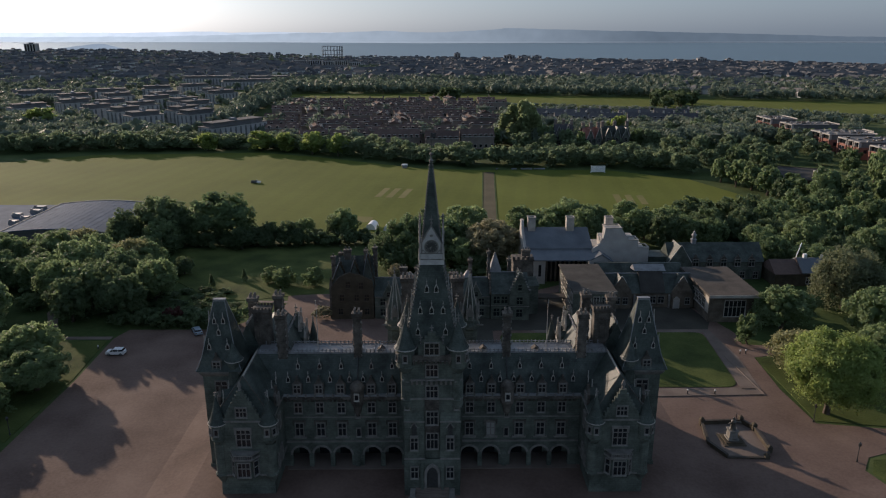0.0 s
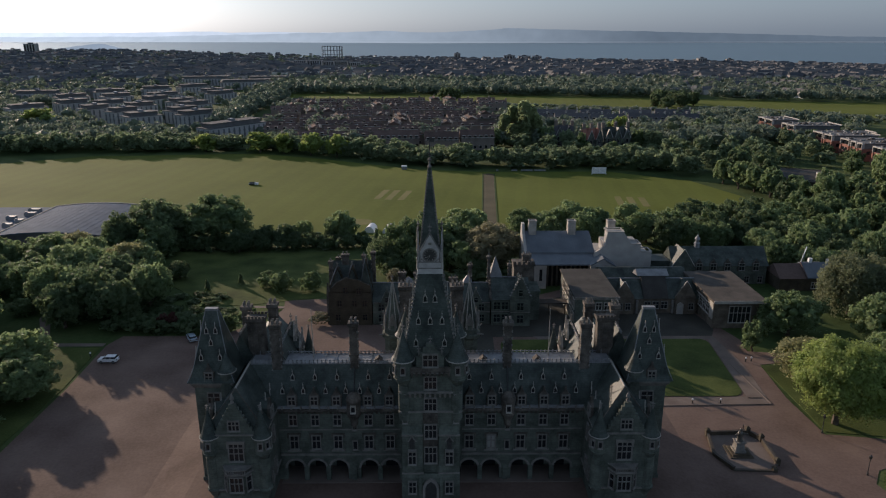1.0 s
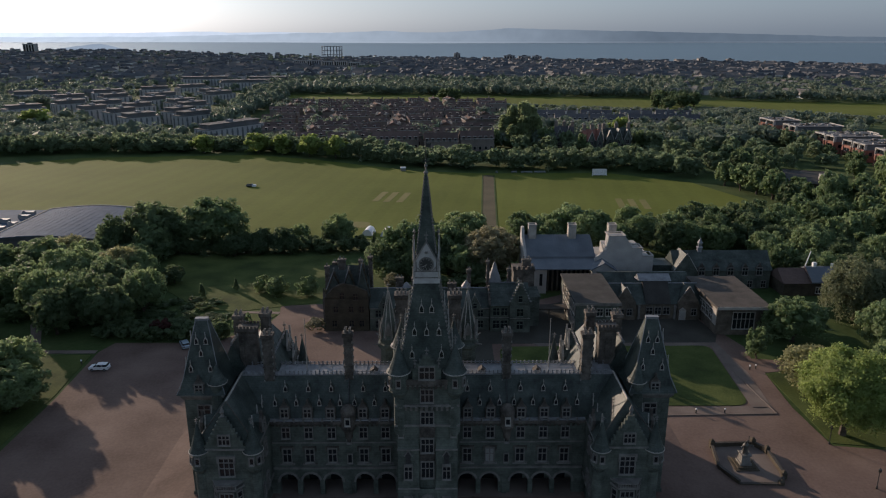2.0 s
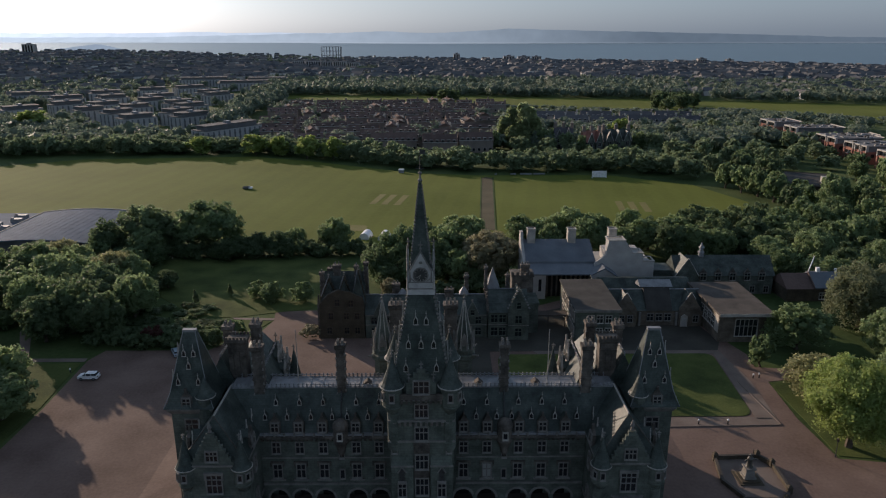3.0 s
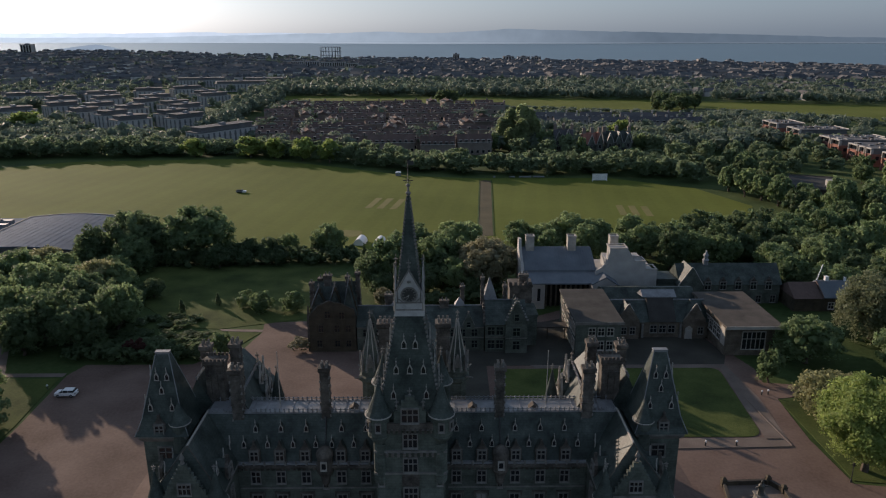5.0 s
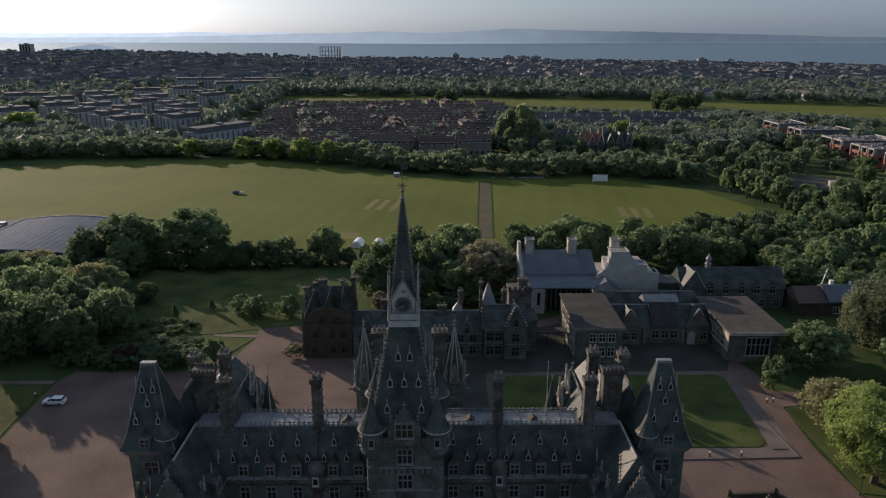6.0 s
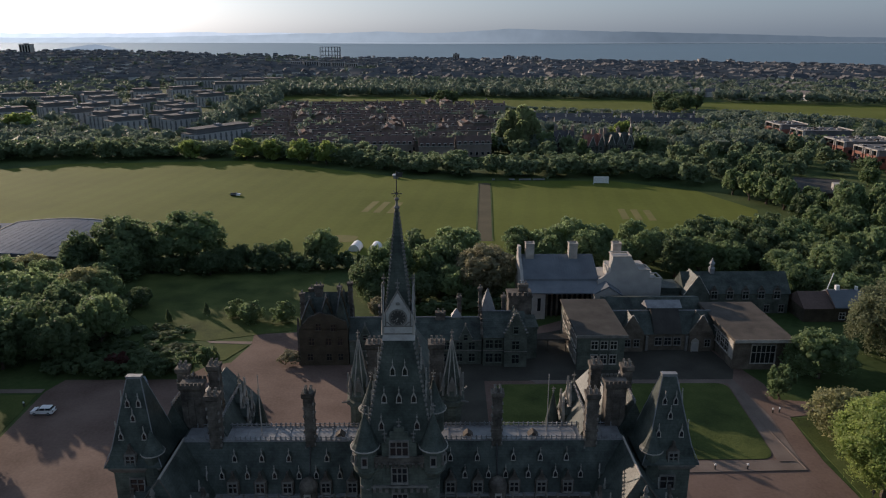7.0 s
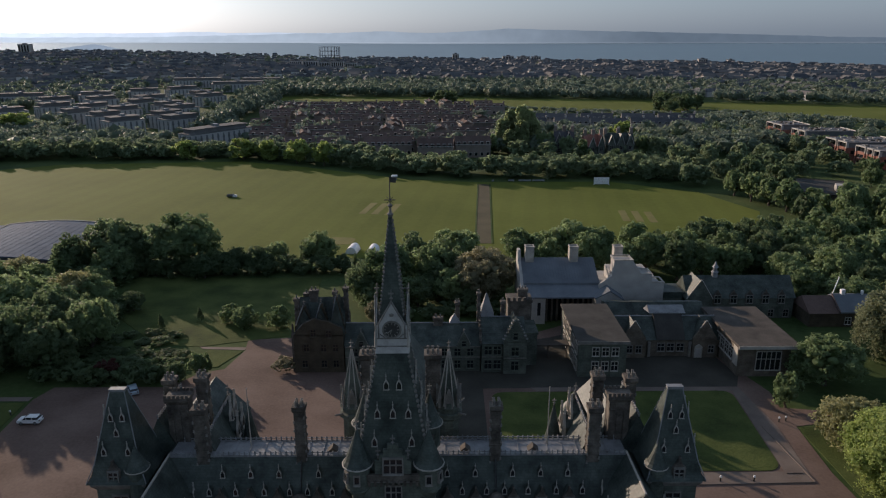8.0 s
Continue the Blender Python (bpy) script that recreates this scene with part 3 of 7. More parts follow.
def crow_steps(x0, x1, z0, z1, n):
    """Outline of a gable with stepped edges."""
    m, out = (x0 + x1) / 2, []
    for i in range(n):
        u, v = i / n, (i + 1) / n
        out += [(x0 + (m - x0) * u * 0.94, z0 + (z1 - z0) * u), (x0 + (m - x0) * u * 0.94, z0 + (z1 - z0) * v)]
    return out + [(2 * m - x, z) for x, z in reversed(out)]


def cresting(parent, p, q, h=0.6, gap=0.55):
    """A low ornamental roof rail from p to q."""
    p, q = Vector(p), Vector(q)
    n = max(2, int((q - p).length / gap))
    g = Geo()
    g.rod(p + Vector((0, 0, 0.1)), q + Vector((0, 0, 0.1)), 0.06, 4).rod(p + Vector((0, 0, h * 0.66)), q + Vector((0, 0, h * 0.66)), 0.05, 4)
    for i in range(n + 1):
        a = p.lerp(q, i / n)
        g.taper((a.x - 0.1, a.y - 0.06, a.x + 0.1, a.y + 0.06), a.z, (a.x - 0.03, a.y - 0.03, a.x + 0.03, a.y + 0.03), a.z + h)
        g.taper((a.x - 0.14, a.y - 0.05, a.x + 0.14, a.y + 0.05), a.z + h * 0.62, (a.x - 0.02, a.y - 0.02, a.x + 0.02, a.y + 0.02), a.z + h)
    part("cresting", g, LEAD, parent, "pale ornamental roof rail")


def crockets(parent, p, q, n, size=0.16):
    p, q = Vector(p), Vector(q)
    g = Geo()
    for i in range(n):
        a = p.lerp(q, (i + 0.5) / n)
        g.lathe(a.x, a.y, [(size * 0.5, a.z - size), (size, a.z), (size * 0.7, a.z + size * 0.8), (size * 0.15, a.z + size * 1.1)], 5)
    part("edge_ornament", g, TRIM, parent)["kind"] = "stuff"


def arch_bay(g, x, half, edge0, edge1, base, spring, top, y0, y1, n=9):
    """One bay of an arcade: the wall over an arch, from edge0 to edge1."""
    arc = [(x - half * math.cos(math.pi * i / n), spring + half * 1.05 * math.sin(math.pi * i / n)) for i in range(n + 1)]
    g.extrude([(edge0, base), (x - half, base)] + arc + [(x + half, base), (edge1, base), (edge1, top), (edge0, top)], "y", y0, y1)


# ---- the college ----
college = thing("college_building", "grey sandstone baronial college with slate roofs and tall clock spire", "building", pose(0.15, 87.8, 0))
BAYS = (-18.7, -15.7, -12.7, -8.5, -5.6, 5.2, 8.2, 12.2, 15.2, 18.1)

# main range: arcade, upper floors, roof
for side in (-1, 1):
    g = Geo()
    xs = [x for x in BAYS if x * side > 0]
    cuts = sorted([side * 4.0, side * 20.6] + [(a + b) / 2 for a, b in zip(xs, xs[1:])])
    for x, a, b in zip(xs, cuts, cuts[1:]):
        arch_bay(g, x, 1.22, a, b, 0.6, 3.05, 5.1, -0.05, 0.75)
    part("arcade", g, STONE, college, "round-arched stone arcade in shade")
    for c in cuts[1:-1]:
        part("pier", Geo().box(c - 0.32, -0.3, 0.6, c + 0.32, -0.04, 3.1).taper((c - 0.32, -0.3, c + 0.32, -0.04), 3.1, (c - 0.2, -0.1, c + 0.2, -0.04), 3.5), STONE, college)
    for x in xs:
        k = Geo()
        for i in range(9):
            a, b = math.pi * i / 9, math.pi * (i + 1) / 9
            k.extrude([(x + r * math.cos(t), 3.05 + r * 1.05 * math.sin(t)) for r, t in ((1.2, a), (1.5, a), (1.5, b), (1.2, b))], "y", -0.14, -0.04)
        part("arch_moulding", k, TRIM, college)
g = Geo().box(-20.6, 3.2, 0.6, 20.6, 9.6, 5.1).box(-20.6, 0.02, 5.1, 20.6, 9.6, 12.3)
part("wall", g, STONE, college)
part("terrace", Geo().box(-20.6, -0.9, 0.5, 20.6, 3.2, 1.25).box(-20.6, -1.3, 0.5, 20.6, -0.9, 0.9), FLAGS, college, "stone flagged terrace step")
for z, d, t in ((5.1, 0.22, 0.25), (8.95, 0.12, 0.18)):
    for a, b in ((-20.6, -4.2), (4.2, 20.6)):
        part("string_course", Geo().box(a, -d, z, b, 0.03, z + t), TRIM, college)
for i, x in enumerate(BAYS):
    window(college, x, 0.02, 6.15, 1.02, 1.9, 2, 1, blind=i == 6)
    window(college, x, 0.02, 9.75, 0.95, 1.5, 2, 1)
    # Dark stone carries the hood mould's own shadow in its colour.
    part("hood_mould", Geo().box(x - 0.9, -0.22, 8.32, x + 0.9, 0.03, 8.5).box(x - 0.9, -0.2, 7.8, x - 0.76, 0.03, 8.32).box(x + 0.76, -0.2, 7.8, x + 0.9, 0.03, 8.32), STACK, college)
    part("sill_band", Geo().box(x - 0.95, -0.3, 5.78, x + 0.95, 0.03, 5.98), TRIM, college)
    dormer(college, x, -0.05, 12.85, 0.95, 1.15)
    lucarne(college, x, 1.45, 15.8, 0, 0.6)
for x in (-20.0, -17.2, -14.2, -11.5, -9.6, -7.0, 6.8, 9.4, 11.3, 13.8, 16.8, 19.6):
    lucarne(college, x, 0.6, 14.2, 0, 0.6)
for i, x in enumerate(BAYS):
    part("pane", Geo().box(x - 0.9, 3.1, 1.2, x + 0.9, 3.18, 3.6), GLASS, college)
roof = part("roof", Geo().taper((-21.5, 0.05, 21.5, 9.7), 12.3, (-24.6, 2.7, 24.6, 5.6), 17.5), SLATE, college, "steep blue grey slate mansard roof")
part("roof_flat", Geo().box(-24.6, 2.65, 17.5, 24.6, 5.65, 17.62), LEAD, college, "pale lead sheeted roof flat")
part("gutter", Geo().box(-20.6, -0.25, 12.3, 20.6, 0.15, 12.55), LEAD, college)
for a, b in ((-20.6, -4.0), (4.0, 20.6)):
    g = Geo().box(a, -0.42, 11.95, b, 0.03, 12.32)
    for i in range(int((b - a) / 0.62)):
        g.taper((a + 0.1 + i * 0.62, -0.1, a + 0.4 + i * 0.62, 0.03), 11.45, (a + 0.1 + i * 0.62, -0.4, a + 0.4 + i * 0.62, 0.03), 11.96)
    part("corbel_table", g, STACK, college, "projecting dark corbelled wall head")
    g = Geo()
    for i in range(int((b - a) / 1.24)):
        x = a + 0.62 + i * 1.24
        g.lathe(x, -0.3, [(0.16, 12.3), (0.1, 12.5), (0.17, 12.62), (0.03, 12.85)], 6)
    part("parapet_ornament", g, TRIM, college)["kind"] = "stuff"
for a, b in ((-24.4, -4.2), (4.2, 24.4)):
    cresting(college, (a, 2.7, 17.6), (b, 2.7, 17.6))
    cresting(college, (a, 5.6, 17.6), (b, 5.6, 17.6))
for i in range(12):
    for s in (-1, 1):
        x = s * (5.0 + i * 1.6)
        part("lead_roll", Geo().box(x - 0.05, 2.7, 17.6, x + 0.05, 5.6, 17.7), LEAD, college)
for x in (-7.2, 7.2, 14.6):
    part("skylight", Geo().extrude([(x - 0.6, 17.62), (x + 0.6, 17.62), (x, 18.15)], "y", 3.3, 4.3), FELT, college)
for s in (-1, 1):
    chimney(college, s * 10.4, 2.9, 15.0, 23.6, 1.1, 0.95, (2, 3))
    part("rain_pipe", Geo().rod((s * 10.4, 0.0, 12.6), (s * 10.4, 2.3, 17.3), 0.09), IRON, college)
    chimney(college, s * 20.9, 2.9, 15.0, 23.4, 1.3, 1.1, (2, 2))
    # little oriel turret in the middle of each half
    t = part("oriel", Geo().lathe(s * 10.4, -0.05, [(0.1, 9.2), (0.5, 9.9), (0.55, 10.6), (0.95, 11.4), (1.0, 11.6), (0.95, 11.65), (0.95, 13.4), (1.05, 13.5), (1.05, 13.7), (0.9, 14.1), (0.55, 14.5), (0.05, 14.7)], 14), STACK, college)
    wa, wb = window_meshes(0.5, 0.8, 1, 0, PALE)
    part("pane", wb, None, t, at=pose(s * 10.4, -1.0, 12.2)), part("frame", wa, None, t, at=pose(s * 10.4, -1.0, 12.2))
    window(college, s * 10.4, 0.02, 9.0, 0.5, 1.0, 1, 0)
    window(college, s * 10.4, 0.02, 6.0, 0.5, 1.2, 1, 0)
    pole = part("flagpole", Geo().rod((s * 16.3, 4.6, 17.6), (s * 16.3, 4.6, 24.6), 0.07, 8, 0.04), PALE, college, "pale flagpole")
    part("truck", Geo().lathe(s * 16.3, 4.6, [(0.04, 24.6), (0.08, 24.66), (0.03, 24.75)], 8), PALE, pole)

# central tower
TY = -2.3
g = Geo().box(-3.75, TY - 4.0, 0.6, 3.75, TY + 4.2, 21.0)
part("tower", g, STONE, college, "tall square stone entrance tower")
for s in (-1, 1):
    x0, x1 = sorted((s * 1.02, s * 3.62))
    g = Geo().box(x0, TY - 4.45, 0.6, x1, TY - 3.9, 12.3).taper((x0, TY - 4.45, x1, TY - 3.9), 12.3, (x0 + 0.1, TY - 4.02, x1 - 0.1, TY - 3.9), 13.3)
    part("flanking_pier", g, STONE, college, "stone pier flanking the recessed window strip")
    for z in (6.6, 12.1):
        part("string_course", Geo().box(x0 - 0.06, TY - 4.56, z, x1 + 0.1, TY - 4.4, z + 0.2), TRIM, college)
    # Flat dark plate stands for the shade inside the niche.
    part("niche", Geo().extrude([(s * 2.35 - 0.32, 10.1), (s * 2.35 + 0.32, 10.1), (s * 2.35 + 0.32, 11.4), (s * 2.35, 11.9), (s * 2.35 - 0.32, 11.4)], "y", TY - 4.5, TY - 4.4), IRON, college, "dark pointed plate for a shaded niche")
    part("niche_hood", Geo().rod((s * 2.35 - 0.5, TY - 4.5, 11.3), (s * 2.35, TY - 4.5, 12.1), 0.08, 5).rod((s * 2.35 + 0.5, TY - 4.5, 11.3), (s * 2.35, TY - 4.5, 12.1), 0.08, 5).box(s * 2.35 - 0.5, TY - 4.68, 9.85, s * 2.35 + 0.5, TY - 4.4, 10.1), TRIM, college)
for z in (15.2, 17.9, 20.6):
    part("string_course", Geo().box(-3.9, TY - 4.2, z, 3.9, TY + 4.3, z + 0.24), TRIM, college)
g = Geo()
for i in range(11):
    g.taper((-3.3 + i * 0.62, TY - 4.1, -3.0 + i * 0.62, TY - 3.95), 17.3, (-3.3 + i * 0.62, TY - 4.35, -3.0 + i * 0.62, TY - 3.95), 17.9)
part("corbel_table", g, TRIM, college)
for z0, z1 in ((10.35, 11.35), (13.7, 15.1)):
    part("carved_panel", Geo().box(-0.95, TY - 4.14, z0, 0.95, TY - 3.98, z1).box(-0.75, TY - 4.2, z0 + 0.15, -0.1, TY - 4.12, z1 - 0.15).box(0.1, TY - 4.2, z0 + 0.15, 0.75, TY - 4.12, z1 - 0.15), STACK, college, "dark carved stone panel")
part("porch", Geo().box(-3.72, TY - 4.62, 0.6, 3.72, TY - 4.4, 6.1).taper((-3.72, TY - 4.62, 3.72, TY - 4.4), 6.1, (-3.62, TY - 4.46, 3.62, TY - 4.4), 6.6), STONE, college)
g = Geo().box(-3.85, TY - 4.25, 20.8, 3.85, TY - 3.95, 21.5).box(-3.85, TY - 4.25, 20.8, -3.55, TY + 4.2, 21.5).box(3.55, TY - 4.25, 20.8, 3.85, TY + 4.2, 21.5)
for i in range(13):
    g.box(-3.5 + i * 0.56, TY - 4.4, 20.35, -3.5 + i * 0.56 + 0.26, TY - 4.2, 20.85)
part("parapet", g, STACK, college)
for z, h in ((18.5, 1.6), (15.5, 1.6), (11.6, 1.8), (8.0, 2.2)):
    window(college, 0, TY - 4.0, z, 1.42, h, 3, 1)
for s in (-1, 1):
    window(college, s * 2.35, TY - 4.45, 8.1, 0.85, 1.9, 2, 1)
    window(college, s * 2.35, TY - 4.62, 3.9, 0.85, 1.6, 2, 1)
    window(college, s * 3.2, TY - 4.0, 13.8, 0.5, 1.1, 1, 0)
    part("buttress", Geo().box(s * 1.35 - 0.2, TY - 4.9, 0.6, s * 1.35 + 0.2, TY - 4.6, 5.6).taper((s * 1.35 - 0.2, TY - 4.9, s * 1.35 + 0.2, TY - 4.6), 5.6, (s * 1.35 - 0.15, TY - 4.7, s * 1.35 + 0.15, TY - 4.6), 6.3), STONE, college)
    part("corner_shaft", Geo().lathe(s * 3.2, TY - 3.5, [(0.2, 13.0), (0.55, 13.6), (0.8, 14.2), (0.8, 15.0), (0.88, 15.1), (0.8, 15.25), (0.8, 18.9)], 12), STONE, college)
    bartizan(college, s * 3.35, TY - 3.55, 20.0, 1.15, 2.4, 3.6, (0, s * 60))
    bartizan(college, s * 3.35, TY + 3.75, 20.0, 1.1, 2.4, 3.4, ())
    part("step_wall", Geo().box(s * 2.6 - 0.35, TY - 8.2, 0.6, s * 2.6 + 0.35, TY - 4.3, 2.3).taper((s * 2.6 - 0.5, TY - 8.4, s * 2.6 + 0.5, TY - 7.5), 0.6, (s * 2.6 - 0.5, TY - 8.4, s * 2.6 + 0.5, TY - 7.5), 3.0), TRIM, college, "stone wall beside the entrance steps")
door = part("door", Geo().extrude([(-0.7, 2.5), (0.7, 2.5), (0.7, 4.7), (0.42, 5.3), (0, 5.6), (-0.42, 5.3), (-0.7, 4.7)], "y", TY - 4.7, TY - 4.6), IRON, college, "dark arched entrance door")
part("door_arch", Geo().extrude([(-1.05, 2.4), (-0.73, 2.4), (-0.73, 4.7), (-0.44, 5.35), (0, 5.65), (0.44, 5.35), (0.73, 4.7), (0.73, 2.4), (1.05, 2.4), (1.05, 4.9), (0.65, 5.7), (0, 6.1), (-0.65, 5.7), (-1.05, 4.9)], "y", TY - 4.85, TY - 4.6), TRIM, door)
for i in range(8):
    part("step", Geo().box(-2.2, TY - 7.6 + i * 0.4, 0.6, 2.2, TY - 4.3, 1.2 + i * 0.17), FLAGS, college)
# tower's gabled dormer and steep slate roof
g = Geo().extrude(crow_steps(-1.7, 1.7, 22.4, 24.6, 4) + [], "y", TY - 4.1, TY - 3.7)
g.box(-1.7, TY - 4.1, 20.9, 1.7, TY - 3.7, 22.4)
ob = part("tower_dormer", g, STONE, college)
part("roof", Geo().extrude([(-1.4, 21), (1.4, 21), (1.4, 22.4), (0, 24.2), (-1.4, 22.4)], "y", TY - 3.7, TY - 1.2), SLATE, ob)
window(college, 0, TY - 4.1, 21.6, 1.7, 1.5, 3, 1)
for i in (-1, 0, 1):
    finial(college, i * 1.4, TY - 3.9, 24.3 - 1.3 * abs(i), 1.3)
part("spire_roof", Geo().taper((-3.6, TY - 3.6, 3.6, TY + 3.6), 21.0, (-1.46, TY - 1.46, 1.46, TY + 1.46), 32.8), SLATE, college, "steep green grey slate spire base")


def on_spire(z):
    return 3.6 + (1.46 - 3.6) * (z - 21.0) / 11.8


for z, xs in ((23.9, (-1.75, 1.75)), (26.6, (-1.45, 0, 1.45)), (29.3, (-0.6, 0.6))):
    for x in xs:
        for turn in (0, 90, 180, 270):
            d = Matrix.Rotation(radians(turn), 3, "Z") @ Vector((x, -on_spire(z) - 0.05, 0))
            lucarne(college, d.x, TY + d.y, z, turn, 0.64)
for sx in (-1, 1):
    for sy in (-1, 1):
        crockets(college, (sx * 3.55, TY + sy * 3.55, 21.4), (sx * 1.5, TY + sy * 1.5, 32.6), 24, 0.17)
# clock stage
clock_stage = part("clock_stage", Geo().taper((-1.5, TY - 1.5, 1.5, TY + 1.5), 33.3, (-1.42, TY - 1.42, 1.42, TY + 1.42), 34.2).box(-1.42, TY - 1.42, 34.2, 1.42, TY + 1.42, 35.4), BRIGHT, college, "pale stone clock stage with pointed gables")
part("skirt", Geo().taper((-1.6, TY - 1.6, 1.6, TY + 1.6), 32.7, (-1.5, TY - 1.5, 1.5, TY + 1.5), 33.3), BRIGHT, clock_stage)
part("base_moulding", Geo().box(-1.5, TY - 1.5, 33.3, 1.5, TY + 1.5, 33.45), TRIM, clock_stage)
part("sill_moulding", Geo().box(-1.48, TY - 1.48, 34.1, 1.48, TY + 1.48, 34.2), TRIM, clock_stage)
for turn in (0, 90, 180, 270):
    m = pose(0, TY, 0, 0, 0, turn)
    if "cgable" not in MADE:
        MADE["cgable"] = Geo().extrude([(-1.22, 35.3), (1.22, 35.3), (1.24, 35.6), (0.1, 37.7), (-0.1, 37.7), (-1.24, 35.6)], "y", -1.5, -1.36).mesh("gable", BRIGHT)
        rim = Geo()
        for i in range(20):
            a, b = 2 * math.pi * i / 20, 2 * math.pi * (i + 1) / 20
            rim.extrude([(r * math.cos(t), 35.05 + r * math.sin(t)) for r, t in ((0.74, a), (0.9, a), (0.9, b), (0.74, b))], "y", -1.58, -1.42)
        for s in (-1, 1):
            rim.rod((s * 1.28, -1.52, 35.5), (0, -1.52, 37.8), 0.09, 5)
            rim.rod((s * 1.2, -1.46, 34.2), (s * 1.2, -1.46, 35.5), 0.07, 5).rod((s * 0.62, -1.46, 34.2), (s * 1.1, -1.46, 34.6), 0.05, 4)
        rim.lathe(0, -1.5, [(0.02, 36.35), (0.2, 36.4), (0.2, 36.6), (0.02, 36.65)], 8)
        MADE["crim"] = rim.mesh("moulding", TRIM)
        MADE["cface"] = Geo().extrude([(0.75 * math.cos(2 * math.pi * i / 20), 35.05 + 0.75 * math.sin(2 * math.pi * i / 20)) for i in range(20)], "y", -1.52, -1.42).mesh("clock_face", IRON)
        marks = Geo()
        for i in range(12):
            c, s = math.cos(math.pi * i / 6), math.sin(math.pi * i / 6)
            marks.rod((0.52 * c, -1.54, 35.05 + 0.52 * s), (0.69 * c, -1.54, 35.05 + 0.69 * s), 0.03, 4)
        MADE["cmarks"] = marks.mesh("hour_marks", PALE)
        MADE["cpoint"] = Geo().rod((0, -1.55, 35.05), (-0.15, -1.55, 34.62), 0.035, 4).rod((0, -1.55, 35.05), (-0.42, -1.55, 34.7), 0.03, 4).mesh("clock_pointers", PALE)
    part("gable", MADE["cgable"], None, clock_stage, at=m)
    part("moulding", MADE["crim"], None, clock_stage, at=m)
    part("clock_face", MADE["cface"], None, clock_stage, "dark clock face", at=m)
    part("hour_marks", MADE["cmarks"], None, clock_stage, at=m)["kind"] = "stuff"
    part("clock_pointers", MADE["cpoint"], None, clock_stage, at=m)
    d = Matrix.Rotation(radians(turn), 3, "Z") @ Vector((0, -1.4, 0))
    finial(clock_stage, d.x, TY + d.y, 37.6, 1.4)
    d = Matrix.Rotation(radians(turn), 3, "Z") @ Vector((-1.5, -1.5, 0))
    part("pinnacle", Geo().lathe(d.x, TY + d.y, [(0.15, 33.3), (0.1, 34.6), (0.13, 34.7), (0.05, 34.9), (0.035, 38.2), (0.06, 38.3), (0.015, 38.6)], 6), PALE, clock_stage)
R4 = [(1.2, 35.5), (1.13, 36.2), (0.78, 39.4), (0.42, 42.8), (0.15, 45.2), (0.2, 45.3), (0.1, 45.5)]
spire = part("spire", Geo().lathe(0, TY, [(r * 1.4142, z) for r, z in R4], 4, math.pi / 4), SLATE, college, "slender grey slate spire")
for sx in (-1, 1):
    for sy in (-1, 1):
        for (p, z0), (q, z1), n in zip(R4[1:4], R4[2:5], (9, 9, 6)):
            crockets(spire, (sx * p, TY + sy * p, z0), (sx * q, TY + sy * q, z1), n, 0.13)
part("finial_collar", Geo().lathe(0, TY, [(0.12, 45.3), (0.3, 45.6), (0.12, 45.8), (0.1, 46.2), (0.26, 46.4), (0.08, 46.6)], 8), TRIM, spire)
vane = Geo().rod((0, TY, 45.4), (0, TY, 49.0), 0.05, 6)
vane.rod((-0.5, TY, 46.9), (0.5, TY, 46.9), 0.045, 5).rod((0, TY - 0.5, 46.9), (0, TY + 0.5, 46.9), 0.045, 5).rod((-0.3, TY, 46.6), (0.3, TY, 47.2), 0.03, 4).rod((0.3, TY, 46.6), (-0.3, TY, 47.2), 0.03, 4)
vane.extrude([(0.0, 48.5), (0.55, 48.45), (0.6, 48.95), (0.25, 48.9), (0.0, 49.05)], "y", TY - 0.02, TY + 0.02)
part("weather_vane", vane, IRON, spire)

